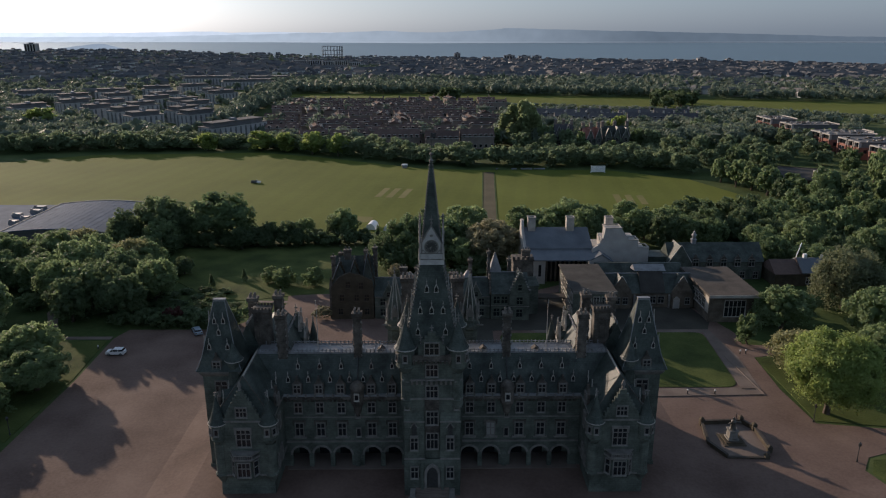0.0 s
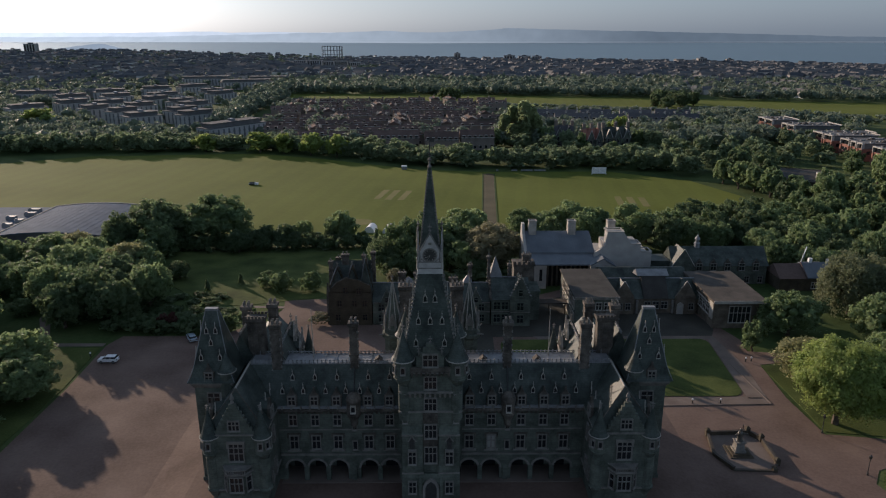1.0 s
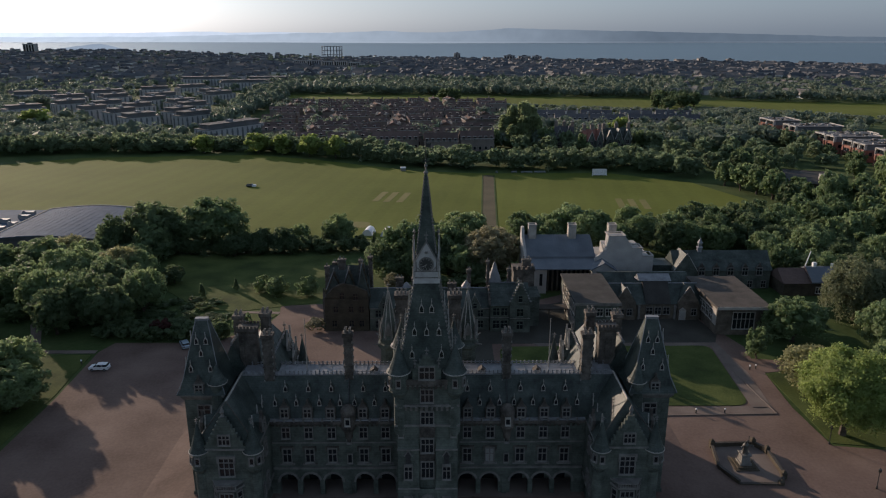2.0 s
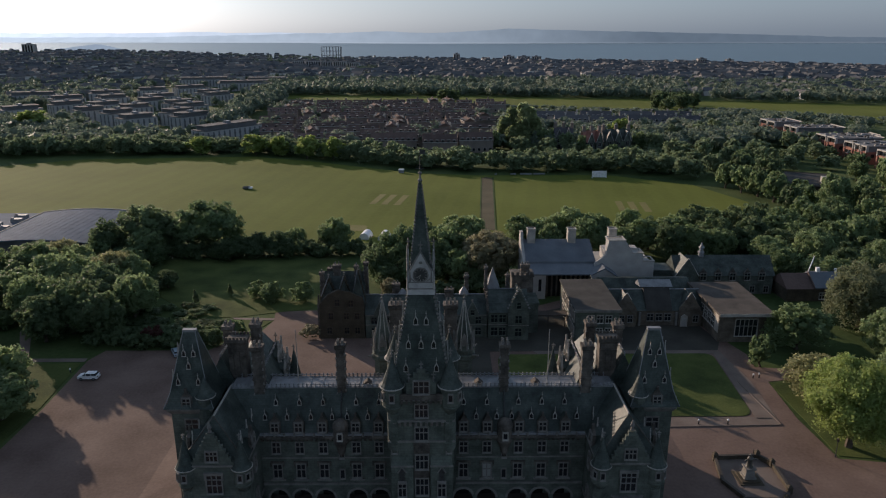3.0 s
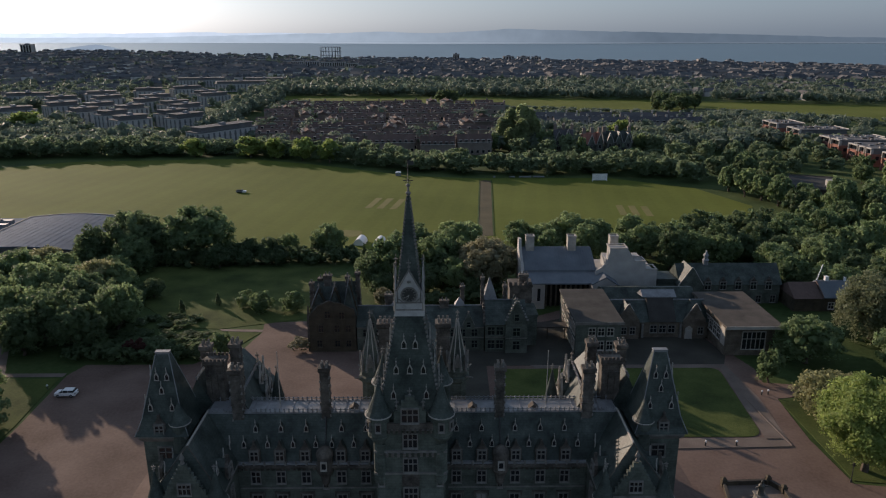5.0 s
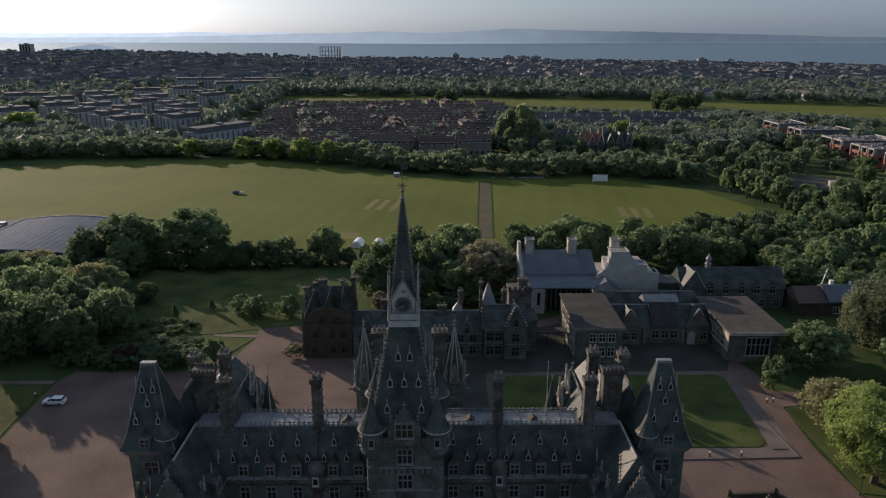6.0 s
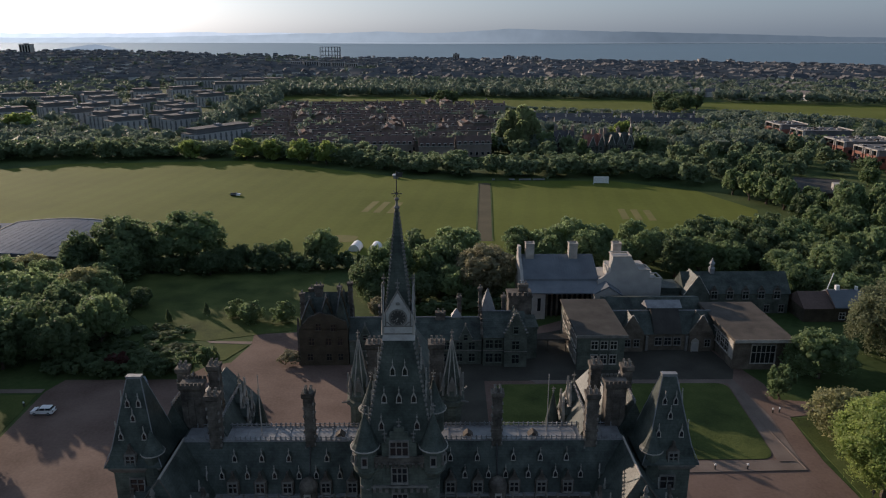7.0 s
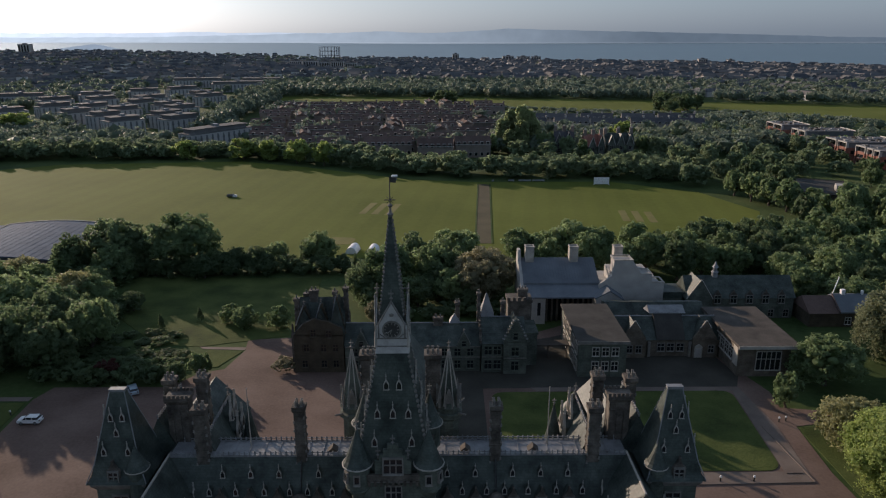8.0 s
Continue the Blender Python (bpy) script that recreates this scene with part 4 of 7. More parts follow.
# wings, corner towers and the stacks behind them
for s in (-1, 1):
    cx = s * 24.65
    wing = part("wing", Geo().box(cx - 3.85, -6.6, 4.2, cx + 3.85, 10.0, 12.6).taper((cx - 3.6, -6.35, cx + 3.6, 10.0), 0.5, (cx - 3.5, -6.25, cx + 3.5, 10.0), 4.2).box(min(s * 20.5, s * 21.4), 0.1, 0.5, max(s * 20.5, s * 21.4), 9.5, 12.6), STONE, college, "projecting stone wing with a stepped gable")
    g = Geo().extrude(crow_steps(cx - 2.5, cx + 2.5, 12.3, 16.6, 8), "y", -6.65, -6.2)
    part("stepped_gable", g, STONE, wing)
    part("gable_roof", Geo().extrude([(cx - 1.9, 12.5), (cx + 1.9, 12.5), (cx, 16.2)], "y", -6.2, -4.0), SLATE, wing)
    part("gable_finial", Geo().lathe(cx, -6.4, [(0.25, 16.7), (0.15, 17.1), (0.3, 17.3), (0.05, 18.0)], 7), TRIM, wing)
    part("wing_roof", Geo().put([(cx - 3.95, -6.3, 12.5), (cx + 3.95, -6.3, 12.5), (cx + 3.95, 10, 12.5), (cx - 3.95, 10, 12.5), (cx, -4.6, 17.7), (cx, 10, 17.7)], [(0, 1, 4), (1, 2, 5, 4), (3, 0, 4, 5), (2, 3, 5), (3, 2, 1, 0)]), SLATE, wing)
    # Pale ridge carries its sunlit line in the colour; hips stay dark.
    part("ridge_capping", Geo().rod((cx, -4.6, 17.75), (cx, 3.0, 17.75), 0.13, 6), PALE, wing)
    part("hip_capping", Geo().rod((cx, -4.6, 17.75), (cx - 3.9, -6.3, 12.6), 0.07, 5).rod((cx, -4.6, 17.75), (cx + 3.9, -6.3, 12.6), 0.07, 5), STACK, wing)
    for z in (4.2, 12.2):
        part("string_course", Geo().box(cx - 4.0, -6.78, z, cx + 4.0, 2.0, z + 0.22), TRIM, wing)
    part("corbel_course", Geo().taper((cx - 3.5, -6.25, cx + 3.5, 2.0), 3.6, (cx - 3.85, -6.6, cx + 3.85, 2.0), 4.2), STONE, wing)
    # bay window over two floors
    canted = [(-1.75, -6.6), (-1.05, -7.6), (1.05, -7.6), (1.75, -6.6)]
    g = Geo().extrude([(cx + x, y) for x, y in canted], "z", 4.2, 7.1)
    for k, z in ((0.25, 3.3), (0.6, 3.6), (0.85, 3.9), (1.08, 4.2)):
        g.extrude([(cx + x * k, -6.2 + (y + 6.2) * k) for x, y in canted], "z", z, z + 0.32)
    bay = part("bay_window", g, STONE, college, "canted stone bay window on corbels")
    part("balcony", Geo().extrude([(cx + x * 1.12, -6.6 + (y + 6.6) * 1.25) for x, y in canted], "z", 7.1, 7.4).extrude([(cx + x * 1.12, -6.6 + (y + 6.6) * 1.25) for x, y in canted], "z", 7.8, 7.95), TRIM, bay, "dark balustraded balcony over the bay")
    g = Geo()
    for i in range(9):
        g.lathe(cx - 1.15 + i * 0.29, -7.75, [(0.07, 7.4), (0.1, 7.55), (0.06, 7.8)], 6)
    part("baluster_row", g, TRIM, bay)["kind"] = "stuff"
    window(college, cx, -7.6, 4.7, 1.55, 2.0, 3, 1)
    for t, dx in ((-54, -1.5), (54, 1.5)):
        window(college, cx + dx * 0.93, -7.1, 4.7, 0.65, 2.0, 1, 1, t)
    window(college, cx, -6.6, 8.6, 1.75, 2.4, 3, 2)
    part("hood_mould", Geo().box(cx - 1.15, -6.82, 11.2, cx + 1.15, -6.6, 11.4).box(cx - 1.15, -6.78, 10.4, cx - 1.0, -6.6, 11.2).box(cx + 1.0, -6.78, 10.4, cx + 1.15, -6.6, 11.2), TRIM, wing)
    window(college, cx, -6.65, 13.0, 1.3, 1.2, 3, 1)
    for k in (-1, 1):
        bartizan(college, cx + k * 3.28, -6.2, 9.8, 1.0, 2.2, 3.7, (0, k * 50), 0.9)
        part("corner_shaft", Geo().lathe(cx + k * 3.28, -6.05, [(0.1, 2.6), (0.5, 3.3), (0.85, 4.0), (0.98, 4.2), (0.98, 4.4), (0.82, 4.5), (0.82, 8.9)], 14), STONE, wing)
        for z in (4.6, 9.4):
            window(college, cx + k * 3.9, -3.0, z, 0.9, 1.9, 2, 1, 90 * k)
            if k == -s:
                window(college, cx + k * 3.9, -5.0, z, 0.6, 1.6, 1, 0, 90 * k)
    for yy in (-4.2, -1.6, 1.0):
        for k in (-1, 1):
            lucarne(college, cx + k * 2.9, yy, 13.9, 90 * k, 0.62)
    for k in (-1, 1):
        dormer(college, cx + k * 3.85, -2.8, 12.9, 1.1, 1.2, 2.0, 90 * k)
    # corner tower
    tx, ty = s * 29.1, 2.8
    tw = part("corner_tower", Geo().box(tx - 2.45, ty - 2.6, 0.5, tx + 2.45, ty + 2.6, 15.9).box(tx - 2.6, ty - 2.75, 0.5, tx + 2.6, ty + 2.75, 1.6), STONE, college, "square corner tower with a tall pavilion roof")
    part("cornice", Geo().taper((tx - 2.45, ty - 2.6, tx + 2.45, ty + 2.6), 15.3, (tx - 2.85, ty - 3.0, tx + 2.85, ty + 3.0), 15.9).box(tx - 2.85, ty - 3.0, 15.9, tx + 2.85, ty + 3.0, 16.3), TRIM, tw)
    rings = [(tx + a * w, ty + b * d, z) for w, d, z in ((3.15, 3.3, 16.3), (2.7, 2.85, 17.0), (2.35, 2.5, 18.2), (0.74, 0.26, 25.6)) for a, b in ((-1, -1), (1, -1), (1, 1), (-1, 1))]
    sides = [(4 * k + q, 4 * k + (q + 1) % 4, 4 * k + 4 + (q + 1) % 4, 4 * k + 4 + q) for k in range(3) for q in range(4)]
    pr = part("pavilion_roof", Geo().put(rings, sides + [(3, 2, 1, 0), (12, 13, 14, 15)]), SLATE, college, "tall slate pavilion roof")
    part("roof_cap", Geo().box(tx - 0.84, ty - 0.34, 25.6, tx + 0.84, ty + 0.34, 25.74).box(tx - 0.8, ty - 0.31, 25.4, tx + 0.8, ty + 0.31, 25.6), LEAD, pr)
    for kx in (-1, 1):
        for ky in (-1, 1):
            part("hip_roll", Geo().rod((tx + kx * 2.35, ty + ky * 2.5, 18.22), (tx + kx * 0.74, ty + ky * 0.26, 25.6), 0.06, 5).rod((tx + kx * 3.1, ty + ky * 3.25, 16.4), (tx + kx * 2.35, ty + ky * 2.5, 18.22), 0.06, 5), LEAD, pr)
    for z, xs in ((19.2, (-1.3, 1.2)), (21.1, (0,)), (22.6, (-0.6, 0.6))):
        for x in xs:
            d = 2.5 + (0.3 - 2.5) * (z - 18.2) / 7.4
            lucarne(college, tx + x, ty - d - 0.06, z, 0, 0.6)
            lucarne(college, tx + s * (2.35 + (0.74 - 2.35) * (z - 18.2) / 7.4 + 0.06), ty + x, z, 90 * s, 0.6)
    dormer(college, tx + s * 0.3, ty - 2.95, 16.4, 1.0, 1.2, 1.6)
    part("stair_turret", Geo().lathe(tx - s * 1.9, ty - 2.2, [(0.3, 9.2), (1.0, 10.4), (1.0, 17.3), (1.12, 17.4), (1.12, 17.7)], 14), STONE, college)
    part("turret_cap", Geo().lathe(tx - s * 1.9, ty - 2.2, [(1.24, 17.66), (1.24, 17.8), (1.0, 18.05), (0.45, 19.3), (0.05, 20.2)], 14), SLATE, college, "small grey slate cone")
    part("turret_gutter", Geo().lathe(tx - s * 1.9, ty - 2.2, [(1.2, 17.6), (1.3, 17.62), (1.3, 17.72), (1.2, 17.74)], 14), PALE, college)
    window(college, tx, ty - 2.6, 13.0, 1.5, 1.5, 2, 1)
    for z in (3.5, 8.5):
        window(college, tx + s * 2.45, ty, z, 1.2, 2.2, 2, 1, 90 * s)
    window(college, tx + s * 2.45, ty, 12.8, 1.2, 1.6, 2, 1, 90 * s)
    # rear wing running back, with an inner gable and tall stacks
    part("rear_wing", Geo().box(s * 21.2, 9.6, 0.5, s * 29.5, 22.0, 12.6).box(s * 18.0, 9.0, 0.5, s * 21.2, 12.6, 12.6), STONE, college)
    part("rear_wing_roof", Geo().extrude([(s * 21.0, 12.4), (s * 29.7, 12.4), (s * 25.4, 17.2)], "y", 12.0, 22.2), SLATE, college)
    ir = part("inner_roof", Geo().extrude([(s * 17.3, 12.6), (s * 24.3, 12.6), (s * 20.8, 19.3)], "y", 3.6, 12.3), SLATE, college, "steep slate roof along the rear wing")
    part("end_gable", Geo().extrude([(s * 17.1, 12.4), (s * 24.5, 12.4), (s * 21.0, 19.7), (s * 20.6, 19.7)], "y", 12.3, 12.75), STONE, ir)
    cresting(ir, (s * 20.8, 3.6, 19.2), (s * 20.8, 12.3, 19.2), 0.55, 0.5)
    finial(ir, s * 20.8, 12.4, 19.4, 1.8)
    for z, ys in ((16.1, (9.4, 11.3)), (17.7, (9.9, 11.6))):
        for yy in ys:
            lucarne(college, s * (20.8 - 3.5 * (19.3 - z) / 6.7 - 0.1), yy, z, -90 * s, 1.2)
    outr = part("outer_roof", Geo().extrude([(s * 24.0, 15.6), (s * 28.9, 15.6), (s * 26.4, 20.8)], "y", 5.2, 12.6), SLATE, college)
    cresting(outr, (s * 26.4, 5.2, 20.7), (s * 26.4, 12.6, 20.7), 0.55, 0.5)
    part("outer_wall", Geo().box(s * 24.2, 5.2, 12, s * 28.7, 12.6, 15.7), STONE, outr)
    part("turret", Geo().lathe(s * 17.9, 10.2, [(1.1, 8.0), (1.1, 13.6), (1.25, 13.7), (1.25, 14.0)], 12), STONE, college)
    part("turret_cap", Geo().lathe(s * 17.9, 10.2, [(1.35, 14.0), (0.9, 15.4), (0.08, 19.4)], 12), SLATE, college)
    finial(college, s * 17.9, 10.2, 19.3, 1.0)
    bx = s * 24.3
    g = Geo().box(bx - 1.15, 5.6, 12, bx + 1.15, 7.2, 22.7).taper((bx - 1.15, 5.6, bx + 1.15, 7.2), 22.2, (bx - 1.35, 5.4, bx + 1.35, 7.4), 22.6).box(bx - 1.35, 5.4, 22.6, bx + 1.35, 7.4, 23.0)
    for i in range(6):
        g.box(bx - 1.35 + i * 0.474, 5.4, 23.0, bx - 1.35 + i * 0.474 + 0.3, 5.6, 23.35).box(bx - 1.35 + i * 0.474, 7.2, 23.0, bx - 1.35 + i * 0.474 + 0.3, 7.4, 23.35)
    for i in range(3):
        g.box(bx - 1.1 + i * 0.8, 5.5, 14.5, bx - 0.5 + i * 0.8, 5.62, 21.4)
    part("broad_chimney", g, STACK, college, "broad battlemented chimney stack")
    chimney(college, s * 22.5, 9.0, 14, 24.0, 1.2, 1.2, (2, 2))
    chimney(college, s * 26.4, 9.6, 14, 23.4, 1.2, 1.2, (2, 2))
    # spirelets and stacks behind the clock spire
    x, y = s * 5.5, 9.4
    part("spirelet_turret", Geo().lathe(x, y, [(1.25, 6), (1.25, 18.4), (1.65, 18.8), (1.65, 19.3), (1.3, 19.4), (1.3, 20.2)], 8, math.pi / 8), STONE, college)
    part("spirelet", Geo().lathe(x, y, [(1.62, 20.1), (1.4, 20.5), (0.62, 24.0), (0.06, 26.9)], 8, math.pi / 8), STONE, college, "ribbed grey stone spirelet")
    for i in range(8):
        a = math.pi / 8 + math.pi * i / 4
        c, d = math.cos(a), math.sin(a)
        part("rib", Geo().rod((x + 1.42 * c, y + 1.42 * d, 20.4), (x + 0.64 * c, y + 0.64 * d, 24.0), 0.09, 4).rod((x + 0.64 * c, y + 0.64 * d, 24.0), (x + 0.08 * c, y + 0.08 * d, 26.9), 0.08, 4), PALE, college)
    if "gablet" not in MADE:
        MADE["gablet"] = Geo().extrude([(-0.5, 20.2), (-0.3, 20.2), (-0.3, 21.2), (0, 21.9), (0.3, 21.2), (0.3, 20.2), (0.5, 20.2), (0.5, 21.3), (0.06, 22.6), (-0.06, 22.6), (-0.5, 21.3)], "y", -1.45, -1.25).extrude([(-0.45, 20.2), (0.45, 20.2), (0.45, 21.3), (0, 22.4), (-0.45, 21.3)], "y", -1.25, -0.7).mesh("gablet", TRIM)
    for i in range(4):
        part("gablet", MADE["gablet"], None, college, at=pose(x, y, 0, 0, 0, 90 * i))
        a = math.pi / 4 + math.pi * i / 2
        part("gargoyle", Geo().rod((x + 1.6 * math.cos(a), y + 1.6 * math.sin(a), 19.4), (x + 2.7 * math.cos(a), y + 2.7 * math.sin(a), 19.7), 0.15, 5, 0.09), TRIM, college)
        part("pinnacle", Geo().lathe(x + 1.45 * math.cos(a), y + 1.45 * math.sin(a), [(0.2, 20.1), (0.18, 21.2), (0.26, 21.3), (0.03, 22.8)], 6), TRIM, college)
    finial(college, x, y, 26.8, 1.4)
    chimney(college, s * 3.7, 10.2, 14, 26.2, 1.7, 1.5, (3, 2))
# hall that runs back from the tower
part("hall", Geo().box(-4.6, 9.0, 0.5, 4.6, 34.0, 12.0), STONE, college)
part("hall_roof", Geo().extrude([(-4.9, 12), (4.9, 12), (0, 18.4)], "y", 4.0, 34.2), SLATE, college)
for s in (-1, 1):
    for i in range(5):
        part("hall_buttress", Geo().box(s * 4.6, 12 + i * 5, 0.5, s * 5.3, 12.8 + i * 5, 9.5), TRIM, college)
        window(college, s * 4.6, 14.9 + i * 5, 4.5, 1.8, 5.5, 2, 2, 90 * s)


# ---- buildings behind the college ----
def row_of_windows(parent, xs, y, z, w, h, lights=2, bars=1, turn=0, stone=None):
    for x in xs:
        window(parent, x, y, z, w, h, lights, bars, turn, stone)


# long two-storey house range across the rear court
rng = thing("rear_house_range", "two-storey grey stone house range with steep slate roof", "house", pose(0, 145.2, 0))
part("wall", Geo().box(-12.8, 0, -0.2, 12.5, 7.2, 5.4), STONE, rng)
part("roof", Geo().extrude([(-0.25, 5.3), (7.45, 5.3), (3.6, 8.4)], "x", -12.9, 12.6), SLATE, rng)
part("ridge_capping", Geo().rod((-12.9, 3.6, 8.45), (12.6, 3.6, 8.45), 0.14), LEAD, rng)
part("string_course", Geo().box(-12.8, -0.12, 2.9, 12.5, 0.05, 3.06), TRIM, rng)
part("eaves_course", Geo().box(-12.8, -0.2, 5.05, 12.5, 0.05, 5.25), TRIM, rng)
for z, h in ((3.3, 1.4), (0.8, 1.5)):
    for x in (-11, -8.4, -5.8, -3.2, 3.2, 5.8, 8.2, 10.6):
        window(rng, x, 0, z, 1.1, h, 2, 1, 0, STONE)
for x, y, z, w in ((-6.6, 4.4, 10.6, 1.5), (4.6, 3.6, 9.6, 1.7), (8.3, 5.4, 12.0, 0.75), (-3.4, 4.6, 10.4, 1.2)):
    chimney(rng, x, y, 6.6, z, w, 0.9, (2, 1))
for x, z in ((-9.7, 8.2), (9.4, 8.0)):
    gb = part("dormer_gable", Geo().extrude([(x - 1.2, 4.8), (x + 1.2, 4.8), (x + 1.2, 5.7), (x + 0.12, z), (x - 0.12, z), (x - 1.2, 5.7)], "y", -0.25, 0.15), STONE, rng)
    part("roof", Geo().extrude([(x - 1.15, 5.4), (x + 1.15, 5.4), (x, z - 0.3)], "y", 0.15, 3.2), SLATE, gb)
    part("gable_coping", Geo().rod((x, -0.1, z + 0.1), (x - 1.25, -0.1, 5.6), 0.1, 5).rod((x, -0.1, z + 0.1), (x + 1.25, -0.1, 5.6), 0.1, 5), TRIM, gb)
    finial(gb, x, -0.05, z, 0.8)
    window(rng, x, -0.25, 5.3, 0.7, 1.0, 1, 1, 0, STONE)
# stair gablets standing over the ridge, pale roofs painted for their sunlit sides
for x, y, z in ((7.7, 3.2, 10.1), (-5.2, 3.4, 9.6)):
    gt = part("stair_gablet", Geo().taper((x - 0.9, y, x + 0.9, y + 1.7), 6.8, (x - 0.9, y, x + 0.9, y + 1.7), 8.5), STONE, rng)
    part("pyramid_roof", Geo().taper((x - 1.0, y - 0.1, x + 1.0, y + 1.8), 8.5, (x - 0.04, y + 0.8, x + 0.04, y + 0.9), z), LEAD, gt, "small pyramid roof in a painted sunlit tone")
crs = thing("rear_cross_gabled_house", "grey stone house with a stepped front gable and slate roof", "house", pose(16.8, 144.6, 0))
part("wall", Geo().box(-4.1, 0, -0.2, 4.1, 9.5, 6.1), STONE, crs)
part("roof", Geo().extrude([(-0.3, 6.0), (9.8, 6.0), (4.8, 9.4)], "x", -4.2, 4.2), SLATE, crs)
part("ridge_capping", Geo().rod((-4.2, 4.8, 9.45), (1.5, 4.8, 9.45), 0.13), LEAD, crs)
part("front_gable", Geo().extrude(crow_steps(-0.1, 4.2, 6.4, 11.0, 7) + [], "y", -0.6, -0.1).box(-0.1, -0.6, 0, 4.2, -0.1, 6.5), STONE, crs)
for k in range(7):
    for sd in (-1, 1):
        # Upper left copings brighter: sunlight on that edge put into the colour.
        part("step_coping", Geo().box(2.05 + sd * (2.15 - 0.3 * k) - 0.2, -0.68, 6.98 + 0.62 * k, 2.05 + sd * (2.15 - 0.3 * k) + 0.2, -0.02, 7.1 + 0.62 * k), BRIGHT if sd < 0 and k > 3 else TRIM, crs)
part("gable_roof", Geo().extrude([(-0.1, 6.2), (4.2, 6.2), (2.05, 10.5)], "y", -0.1, 5.0), SLATE, crs)
finial(crs, 2.05, -0.4, 10.9, 1.0)
part("string_course", Geo().box(-4.1, -0.12, 3.2, -0.1, 0.02, 3.36).box(-0.1, -0.72, 3.2, 4.2, -0.58, 3.36), TRIM, crs)
for x in (-2.9, -1.2, 2.05):
    window(crs, x, 0 if x < 0 else -0.6, 3.8, 1.3, 1.6, 2, 1, 0, STONE)
    window(crs, x, 0 if x < 0 else -0.6, 0.9, 1.3, 1.7, 2, 1, 0, STONE)
window(crs, 2.05, -0.6, 7.0, 0.8, 1.3, 1, 1, 0, STONE)
part("party_gable", Geo().extrude(crow_steps(-0.3, 9.6, 6.1, 9.8, 7), "x", -4.5, -4.1), STACK, crs)
chimney(crs, -4.5, 4.6, 7, 14.4, 0.6, 0.7, (1, 1), STACK)
stair = part("stair_turret", Geo().box(-4.0, 5.6, 5.0, -1.6, 8.2, 9.2), STONE, crs)
# Pale roof tone stands for its sunlit face.
part("pyramid_roof", Geo().taper((-4.2, 5.4, -1.4, 8.4), 9.2, (-3.0, 6.7, -2.8, 6.9), 13.4), LEAD, stair, "steep pyramid roof in a painted sunlit tone")
chimney(crs, 0.2, 6.0, 7, 12.2, 0.7, 0.7, (1, 1), STACK)
rear = part("rear_block", Geo().box(1.6, 9.5, -0.2, 6.2, 13.5, 10.4).box(1.4, 9.3, 10.4, 6.4, 13.7, 10.8), STACK, crs)
for k in range(5):
    part("merlon", Geo().box(1.4 + k * 1.05, 9.3, 10.8, 2.0 + k * 1.05, 9.7, 11.5), STACK, rear)
chimney(crs, 4.6, 11.5, 10, 12.6, 1.8, 0.9, (3, 1), STACK)
part("side_block", Geo().box(4.1, 3.0, -0.2, 6.6, 9.4, 6.4).box(4.0, 2.9, 6.4, 6.8, 9.4, 6.8), STONE, crs)
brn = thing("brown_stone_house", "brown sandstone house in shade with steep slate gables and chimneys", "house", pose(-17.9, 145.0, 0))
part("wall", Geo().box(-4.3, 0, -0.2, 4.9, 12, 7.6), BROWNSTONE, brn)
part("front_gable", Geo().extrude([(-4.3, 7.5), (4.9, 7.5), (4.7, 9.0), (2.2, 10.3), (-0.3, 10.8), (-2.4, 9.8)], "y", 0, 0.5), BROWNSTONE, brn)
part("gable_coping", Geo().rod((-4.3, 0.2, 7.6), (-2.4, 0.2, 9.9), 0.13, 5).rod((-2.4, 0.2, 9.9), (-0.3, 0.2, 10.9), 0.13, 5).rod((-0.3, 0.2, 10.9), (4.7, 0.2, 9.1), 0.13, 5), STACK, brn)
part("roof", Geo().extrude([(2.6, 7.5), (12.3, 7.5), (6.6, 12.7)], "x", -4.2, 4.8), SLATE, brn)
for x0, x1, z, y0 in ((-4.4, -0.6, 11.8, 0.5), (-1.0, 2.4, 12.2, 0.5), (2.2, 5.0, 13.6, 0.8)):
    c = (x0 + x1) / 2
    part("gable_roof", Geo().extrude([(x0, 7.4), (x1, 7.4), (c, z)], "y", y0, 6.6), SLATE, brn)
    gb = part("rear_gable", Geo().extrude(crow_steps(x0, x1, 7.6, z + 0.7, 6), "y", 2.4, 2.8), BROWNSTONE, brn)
    # Pale left skew only: the roof's sunlit glint put into the colour.
    part("skew", Geo().rod((x0 + 0.2, 2.4, 8.6), (c - 0.1, 2.4, z + 0.8), 0.13, 5), LEAD, gb, "pale skew painted for its sunlit edge")
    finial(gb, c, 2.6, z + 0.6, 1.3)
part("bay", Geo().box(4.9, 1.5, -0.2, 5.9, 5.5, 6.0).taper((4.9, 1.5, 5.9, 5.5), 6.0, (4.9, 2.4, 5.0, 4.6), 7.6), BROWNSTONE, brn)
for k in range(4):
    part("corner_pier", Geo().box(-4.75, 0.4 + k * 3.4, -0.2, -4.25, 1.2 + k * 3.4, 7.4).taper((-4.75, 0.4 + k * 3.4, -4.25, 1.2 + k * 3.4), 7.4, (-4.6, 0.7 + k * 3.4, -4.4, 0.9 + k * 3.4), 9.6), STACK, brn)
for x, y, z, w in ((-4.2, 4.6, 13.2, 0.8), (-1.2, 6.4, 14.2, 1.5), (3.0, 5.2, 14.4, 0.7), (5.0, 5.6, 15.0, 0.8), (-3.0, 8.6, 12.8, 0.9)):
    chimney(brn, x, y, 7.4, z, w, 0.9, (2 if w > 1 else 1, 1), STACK)
